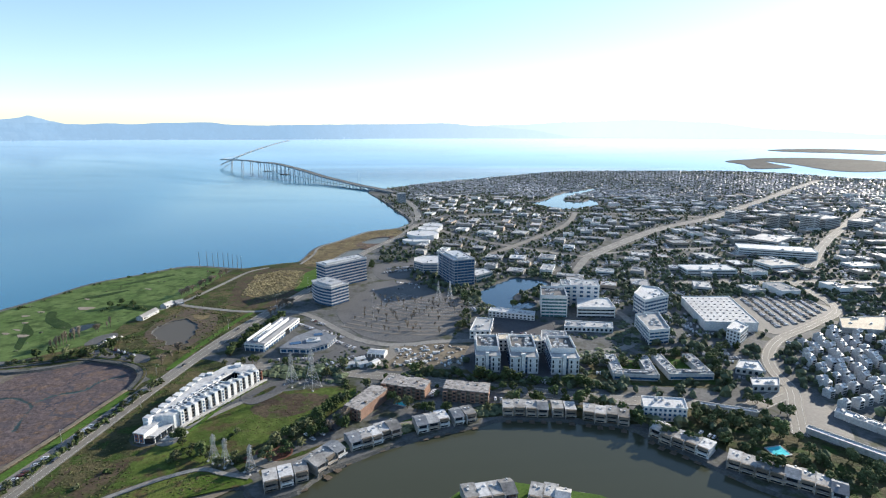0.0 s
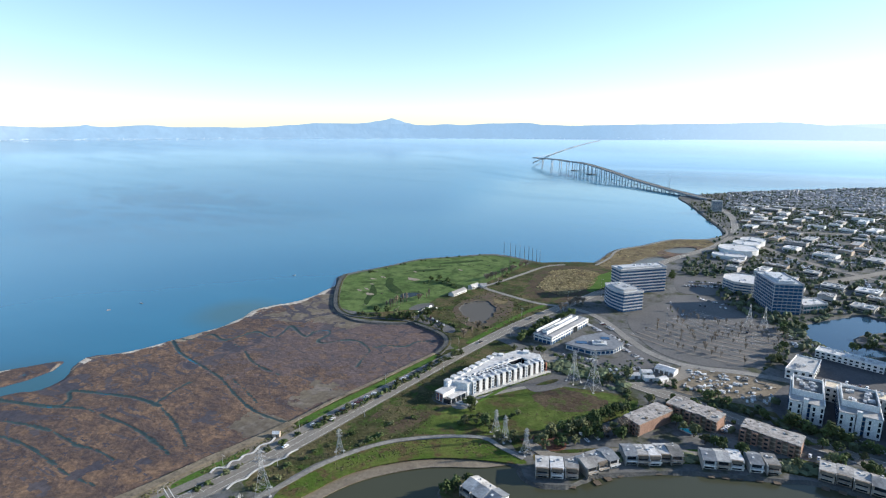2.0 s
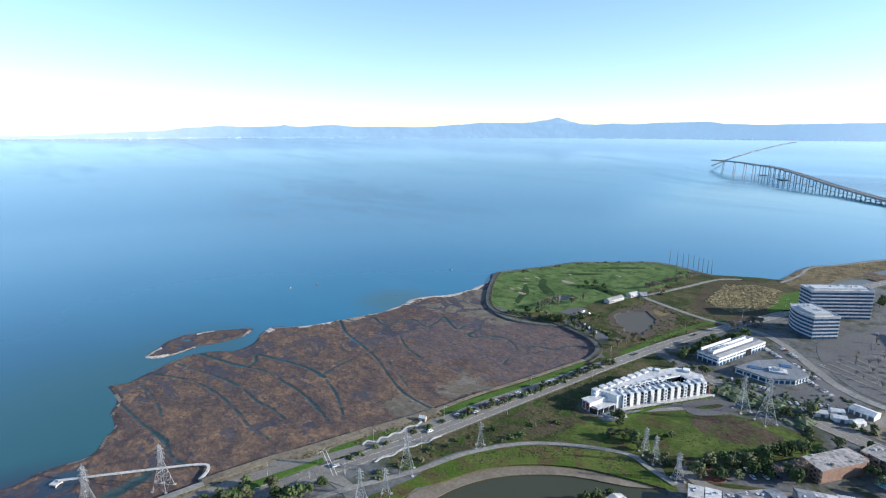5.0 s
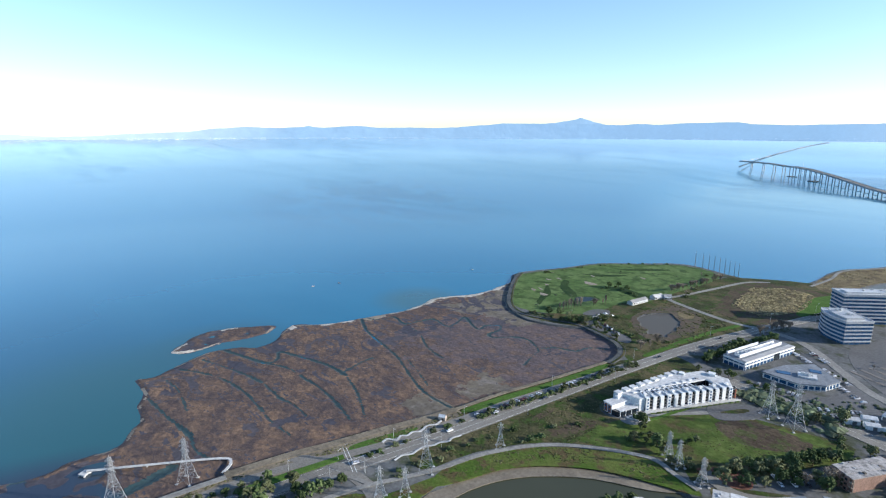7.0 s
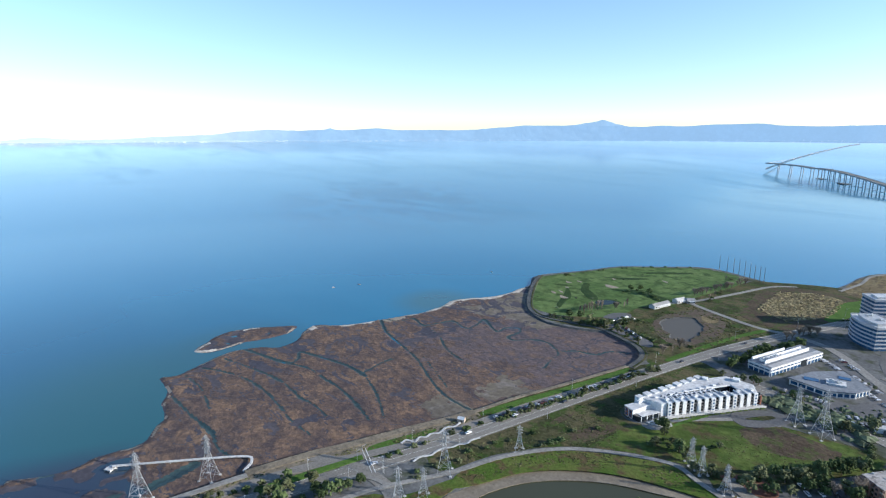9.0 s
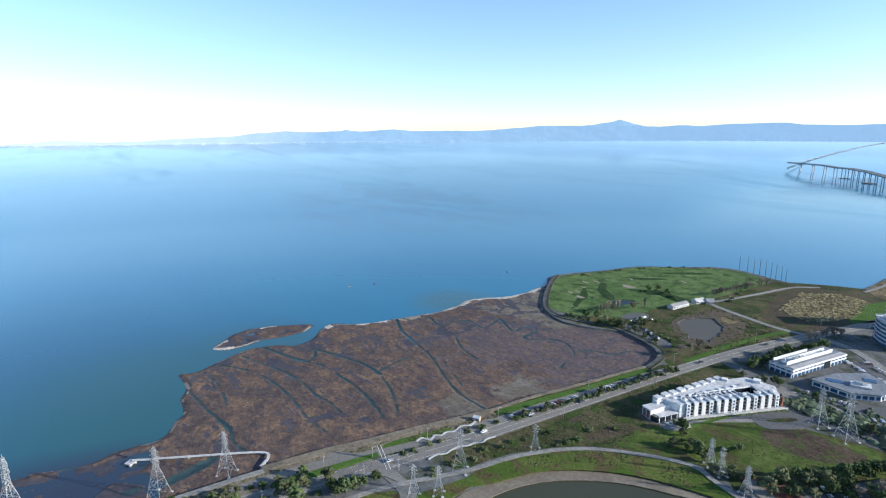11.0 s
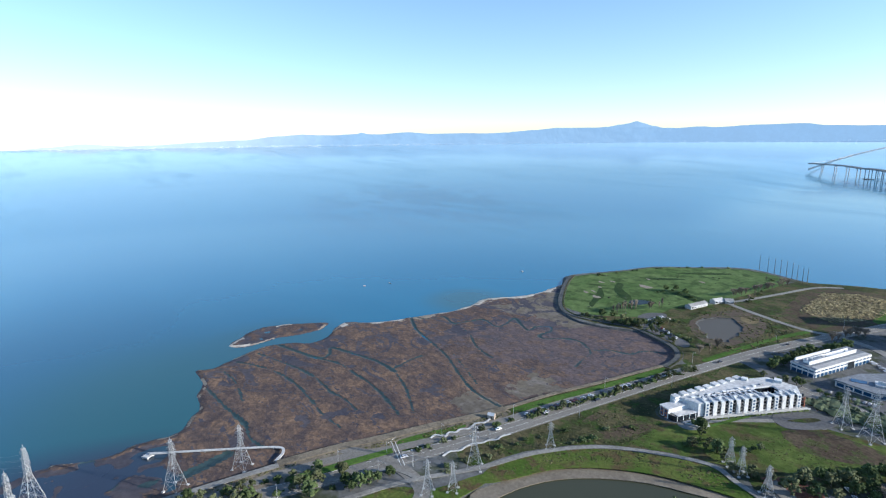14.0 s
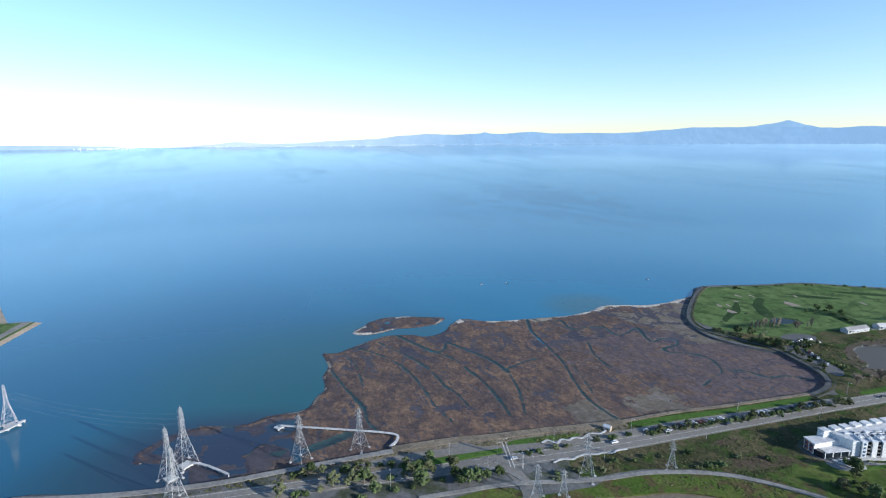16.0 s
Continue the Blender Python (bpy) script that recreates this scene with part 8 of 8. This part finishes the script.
ROW = [row_house(0), row_house(1)]
row_new = [True, True]
rows = random.Random(8)
for r in range(18):
    for c in range(32):
        if c % 7 == 6 and r % 3 or rows.random() < 0.12:
            continue
        x, y = (228 + 4.62 * c + 3.6 * r) * K, (288 + 8.6 * r + 1.56 * c) * K
        if free(x, y, 3) and near_line(x, y, ROADS[10][0]) > 15 and x / y < 0.9 and y < 415 * K:
            i = rows.randint(0, 1)
            m = pose(x + rows.gauss(0, 0.5), y + rows.gauss(0, 0.7), LAND, 0, 0, 18.7 + rows.gauss(0, 0.8))
            if row_new[i]:
                ROW[i].matrix_basis = m
                row_new[i] = False
            else:
                ob = copy_thing(ROW[i], m)
                ob.scale = (1, 1, rows.uniform(0.8, 1.1))
            mark_poly([(x - 3, y - 4), (x + 3, y - 4), (x + 3, y + 4), (x - 3, y + 4)])


def far_houses():
    """Rows of small roofs along curving streets, to the far shore."""
    s = Shape()
    r = random.Random(12)
    for k in range(74):
        base = 1180 + k * 17
        for i in range(170):
            ang = -0.06 + i * 0.0052
            rr = base + 40 * math.sin(ang * 9 + k * 0.15) + 25 * math.sin(ang * 23)
            x, y = math.sin(ang) * rr * K * 1.12, math.cos(ang) * rr * K * 1.12
            if r.random() < 0.2 or not inside(x, y, TOWN) or not free(x, y, 2.0):
                continue
            s.gable((r.uniform(8, 13), r.uniform(7, 9.5), r.uniform(2.4, 3.6)), (x + r.gauss(0, 1.5), y + r.gauss(0, 1.5), LAND - 0.2), r.choice((0, 90)) + math.degrees(-ang) + r.gauss(0, 6), r.uniform(0.12, 0.25), 0, 2 if r.random() < 0.14 else 1)
    return tagged(part("far_houses", s, ("grey_wall", "roofs", "whiteroof")), "hundreds of distant suburban houses with brown and grey roofs", "houses", "", "stuff")


far_houses()


def pick_park(r):
    y = r.uniform(300, 1330) * K
    return r.uniform(-0.12, 0.9) * y, y


def pick_far(r):
    y = math.sqrt(r.uniform(1100 ** 2, 2200 ** 2)) * K
    return r.uniform(-0.1, 0.85) * y, y


def pick_lagoon(r):
    return r.uniform(95, 260) * K, r.uniform(215, 390) * K


def far_cars():
    """Rows of parked cars in the lots of the business park."""
    s, r = Shape(), random.Random(31)
    rows = tries = 0
    while rows < 620 and tries < 9000:
        tries += 1
        y = r.uniform(330, 1250) * K
        x, turn = r.uniform(0.0, 0.86) * y, r.choice((-18, 72, 10, 100)) + r.gauss(0, 4)
        if not free(x, y, 4) or not inside(x, y, TOWN):
            continue
        rows += 1
        c, q = math.cos(radians(turn)), math.sin(radians(turn))
        for k in range(r.randint(6, 18)):
            px, py = x + c * k * 2.9, y + q * k * 2.9
            if r.random() < 0.75 and free(px, py, 2.0):
                s.box((1.8, 4.4, 0.9), (px, py, LAND + 0.1), turn).box((1.6, 2.2, 0.5), (px, py, LAND + 1.0), turn, 0, 0.8)
    return tagged(part("far_cars", s, "far_cars"), "many parked cars in distant lots", "cars", "", "stuff")


far_cars()


def store_lot():
    """Rows of cars and small trees in the store's parking lot."""
    cars, trees, r = Shape(), Shape(), random.Random(47)
    lot = smooth(plan(270, 425, 274, 440, 283, 500, 336, 506, 350, 478, 322, 446, 296, 428), 3, True)
    for row in range(22):
        for k in range(36):
            x, y = (262 + row * 4.4 + k * 0.36) * K, (420 + k * 2.5) * K
            if not inside(x, y, lot) or near_line(x, y, ROADS[10][0]) < 10:
                continue
            if row % 4 == 0:
                if k % 3 == 0:
                    clump(trees, (x, y, LAND + 2.2), r.uniform(1.2, 2.2), r)
                    trees.tube((x, y, LAND - 0.2), (x, y, LAND + 2), 0.12, 4)
            elif row % 4 != 2 and r.random() < 0.8:
                cars.box((4.4, 1.8, 0.9), (x, y, LAND + 0.2), -8 + r.gauss(0, 2)).box((2.3, 1.6, 0.5), (x, y, LAND + 1.1), -8, 0, 0.8)
    tagged(part("store_cars", cars, "far_cars"), "rows of parked cars in the store lot", "cars", "", "stuff")
    tagged(part("store_lot_trees", trees, "bare"), "small pale trees between rows of parked cars", "trees", "", "stuff")


store_lot()


def office_cars():
    """Cars and small trees in the lots round the low offices."""
    cars, trees, r = Shape(), Shape(), random.Random(53)
    for (ax, ay), (bx, by), n in (((-80, 352), (-62, 366), 11), ((-76, 346), (-56, 360), 12), ((-108, 344), (-88, 346), 9), ((-84, 396), (-64, 380), 10), ((-124, 436), (-104, 420), 11), ((-96, 416), (-76, 400), 10), ((-116, 360), (-92, 362), 10),
                                  ((-60, 606), (-30, 616), 15), ((-64, 618), (-34, 628), 15), ((-50, 560), (-20, 548), 12), ((-64, 500), (-20, 500), 5)):
        turn = turned((ax, ay), (bx, by)) + 90
        for k in range(n):
            x, y = (ax + (bx - ax) * k / n) * K, (ay + (by - ay) * k / n) * K
            if r.random() < 0.62:
                cars.box((4.4, 1.8, 0.8), (x, y, LAND + 0.2), turn + r.gauss(0, 2)).box((2.3, 1.6, 0.5), (x, y, LAND + 1.0), turn, 0, 0.8)
            elif r.random() < 0.5:
                clump(trees, (x, y, LAND + 2.4), r.uniform(1.0, 1.8), r)
                trees.tube((x, y, LAND - 0.2), (x, y, LAND + 2), 0.12, 4)
    tagged(part("office_cars", cars, "far_cars"), "parked cars in the lots round the offices", "cars", "", "stuff")
    tagged(part("office_lot_trees", trees, "woods"), "small trees between parked cars at the offices", "trees", "", "stuff")


office_cars()
far_trees(6500, "park_trees", "scattered dark trees among the business park", pick_park, 3, 7)
far_trees(9000, "far_trees", "dark trees between distant houses", pick_far, 3, 6.5)
far_trees(300, "street_trees", "trees along the boulevard and store lots", lambda r: (r.uniform(150, 420) * K, r.uniform(310, 570) * K), 3, 6)
far_trees(60, "garden_trees", "dense dark garden trees near the lagoon", pick_lagoon, 5, 10)


grove = random.Random(19)
GROVE = plan(140, 296, 178, 290, 186, 276, 196, 258, 212, 236, 192, 210, 178, 218, 156, 238, 134, 264, 116, 288)
grove_mesh = Shape()
for _ in range(230):
    x, y = grove.uniform(112, 214) * K, grove.uniform(206, 300) * K
    if inside(x, y, GROVE) and free(x, y, 0.5) and noise.noise(Vector((x * 0.03, y * 0.03, 8))) > -0.3:
        k, a = grove.uniform(0.7, 1.15), grove.uniform(0, 6.28)
        c, q = math.cos(a) * k, math.sin(a) * k
        for ob in KINDS[grove.choice(("mid", "olive", "small", "mid"))].children:
            grove_mesh.add([(x + c * v.co.x - q * v.co.y, y + q * v.co.x + c * v.co.y, LAND + k * v.co.z) for v in ob.data.vertices], [tuple(p.vertices) for p in ob.data.polygons])
tagged(part("garden_grove", grove_mesh, "grove"), "dense olive garden trees round the pool", "trees", "", "stuff")


# ---- cars ----
def car(seed):
    root = thing("car", (0, 0), ("silver parked car with dark windows", "white parked car with dark windows", "dark parked car on grey asphalt", "dark red parked car with dark windows")[seed], "car", "parked cars")
    paint = mat("car_paint", *(((0.5, 0.5, 0.52), (0.55, 0.55, 0.56)), ((0.75, 0.75, 0.74), (0.8, 0.8, 0.8)), ((0.03, 0.035, 0.045), (0.05, 0.05, 0.06)), ((0.1, 0.03, 0.025), (0.13, 0.035, 0.03)))[seed], rough=0.25, spec=0.7)
    part("body", Shape().box((4.5, 1.8, 0.55), (0, 0, 0.35)).box((4.3, 1.7, 0.15), (0, 0, 0.9), 0, 0, 0.94).mesh("body", paint), "paint", root)
    part("cabin", Shape().box((2.5, 1.6, 0.5), (-0.2, 0, 1.0), 0, 0, 0.8), "dark_glass", root, "dark car windows")
    part("roof", Shape().box((1.9, 1.3, 0.06), (-0.2, 0, 1.5)).mesh("roof", paint), "paint", root)
    for x in (-1.4, 1.4):
        part("wheels", Shape().tube((x, -0.95, 0.33), (x, 0.95, 0.33), 0.33, 8), "darkroof", root, "dark tyres")
    return root


CARS = [car(i) for i in range(4)]
car_new = set(range(4))


def park(x, y, turn, z=LAND + 0.45):
    i = random.choice((0, 0, 0, 1, 1, 1, 2, 2, 2, 2, 3))
    m = pose(x, y, z, 0, 0, turn)
    if i in car_new:
        car_new.discard(i)
        CARS[i].matrix_basis = m
    else:
        copy_thing(CARS[i], m)


def park_row(a, b, n, turn=None, fill=0.8):
    (ax, ay), (bx, by) = plan(*a)[0], plan(*b)[0]
    t = turned((ax, ay), (bx, by)) + 90 if turn is None else turn
    for k in range(n):
        if random.random() < fill:
            park(ax + (bx - ax) * k / n, ay + (by - ay) * k / n, t + random.gauss(0, 1.5))


park_row((-202, 192), (-195.5, 244), 18, 40, 0.6)
park_row((-194.5, 250), (-187.5, 306), 16, 40, 0.5)
park_row((-254, 384), (-218, 365), 11, -62)
park_row((-259, 384), (-257, 408), 8)
park_row((-252, 386), (-251, 408), 7)
park_row((-72, 262), (-60, 276), 7)
park_row((-68, 258), (-58, 270), 5)
park_row((-46, 256), (-20, 272), 8, 30, 0.7)
park_row((-8, 304), (-4, 314), 5)
park_row((28, 302), (46, 300), 5)
park_row((138, 264), (146, 256), 5)
park_row((50, 400), (70, 396), 6)
park_row((52, 412), (76, 406), 7)
park_row((-90, 380), (-84, 390), 5)
park_row((-110, 440), (-96, 428), 6)
park_row((-70, 530), (-20, 540), 12, None, 0.3)
park_row((-60, 470), (0, 480), 14, None, 0.15)
park_row((-66, 600), (-30, 610), 12, None, 0.6)
for x, y, a in ((-199, 172, 83), (-197, 205, 83), (-186, 300, 82), (-178, 350, 80), (-206, 118, 80), (-190, 240, 263), (-166, 420, 78), (-10, 325, -14), (60, 309, -14), (-218, 50, 80)):
    park(x * K, y * K, a)


# ---- street lamps and yard clutter ----
def street_lamp(h):
    root = thing("street_lamp", (0, 0), "slim grey steel street lamp beside asphalt", "street lamp", "street lamps")
    part("pole", Shape().tube((0, 0, 0), (0, 0, h), 0.14, 6, 0.08), "metal", root)
    part("arm", Shape().tube((0, 0, h - 0.2), (2.2, 0, h), 0.07, 4), "metal", root)
    part("head", Shape().box((0.9, 0.35, 0.18), (2.4, 0, h - 0.1)), "duct", root)
    return root


lamp = street_lamp(10)
lamp_line = smooth(MAIN, 8)
first = True
for k in range(20, 110, 5):
    (x1, y1), (x2, y2) = lamp_line[k], lamp_line[k + 1]
    d = math.hypot(x2 - x1, y2 - y1)
    side = 1 if (k // 5) % 2 else -1
    m = pose(x1 - (y2 - y1) / d * 11 * side, y1 + (x2 - x1) / d * 11 * side, LAND, 0, 0, turned((x1, y1), (x2, y2)) - 90 * side)
    if first:
        lamp.matrix_basis, first = m, False
    else:
        copy_thing(lamp, m)
for x, y in plan(-60, 450, -30, 440, 0, 450, -66, 490, -36, 486, -6, 490, -50, 420, -18, 416):
    copy_thing(lamp, pose(x, y, LAND, 0, 0, random.uniform(0, 360)))
for x, y, a in ((-204, 103, 20), (-198, 118, 200), (-214, 113, 110)):
    root = thing("traffic_signal", (x * K, y * K), "steel traffic signal mast with a long arm", "traffic signal", "traffic signals", a)
    part("pole", Shape().tube((0, 0, 0), (0, 0, 8), 0.13, 6, 0.09), "metal", root)
    part("arm", Shape().tube((0, 0, 6.6), (9, 0, 7.2), 0.08, 5, 0.05), "metal", root)
    for d in (4.5, 8.5):
        part("signal_head", Shape().box((0.4, 0.3, 1.1), (d, 0, 6.2)), "darkroof", root)
yard = random.Random(3)
for k in range(120):
    x, y = yard.uniform(-36, 16), yard.uniform(350, 387)
    w, d, h = yard.uniform(1.0, 4.5), yard.uniform(0.8, 2.4), yard.uniform(0.4, 1.8)
    root = thing("material_pile", (x * K, y * K), "stack of building materials in a dusty yard", "material stack", "site stacks", yard.uniform(0, 180))
    part("load", Shape().box((w, d, h), (0, 0, 0), 0, 0, yard.uniform(0.7, 1)), yard.choice(("concrete", "white", "tan", "duct", "darkroof", "whiteroof")), root)
    part("skid", Shape().box((w * 1.05, d * 1.05, 0.25), (0, 0, 0)), "bark", root)
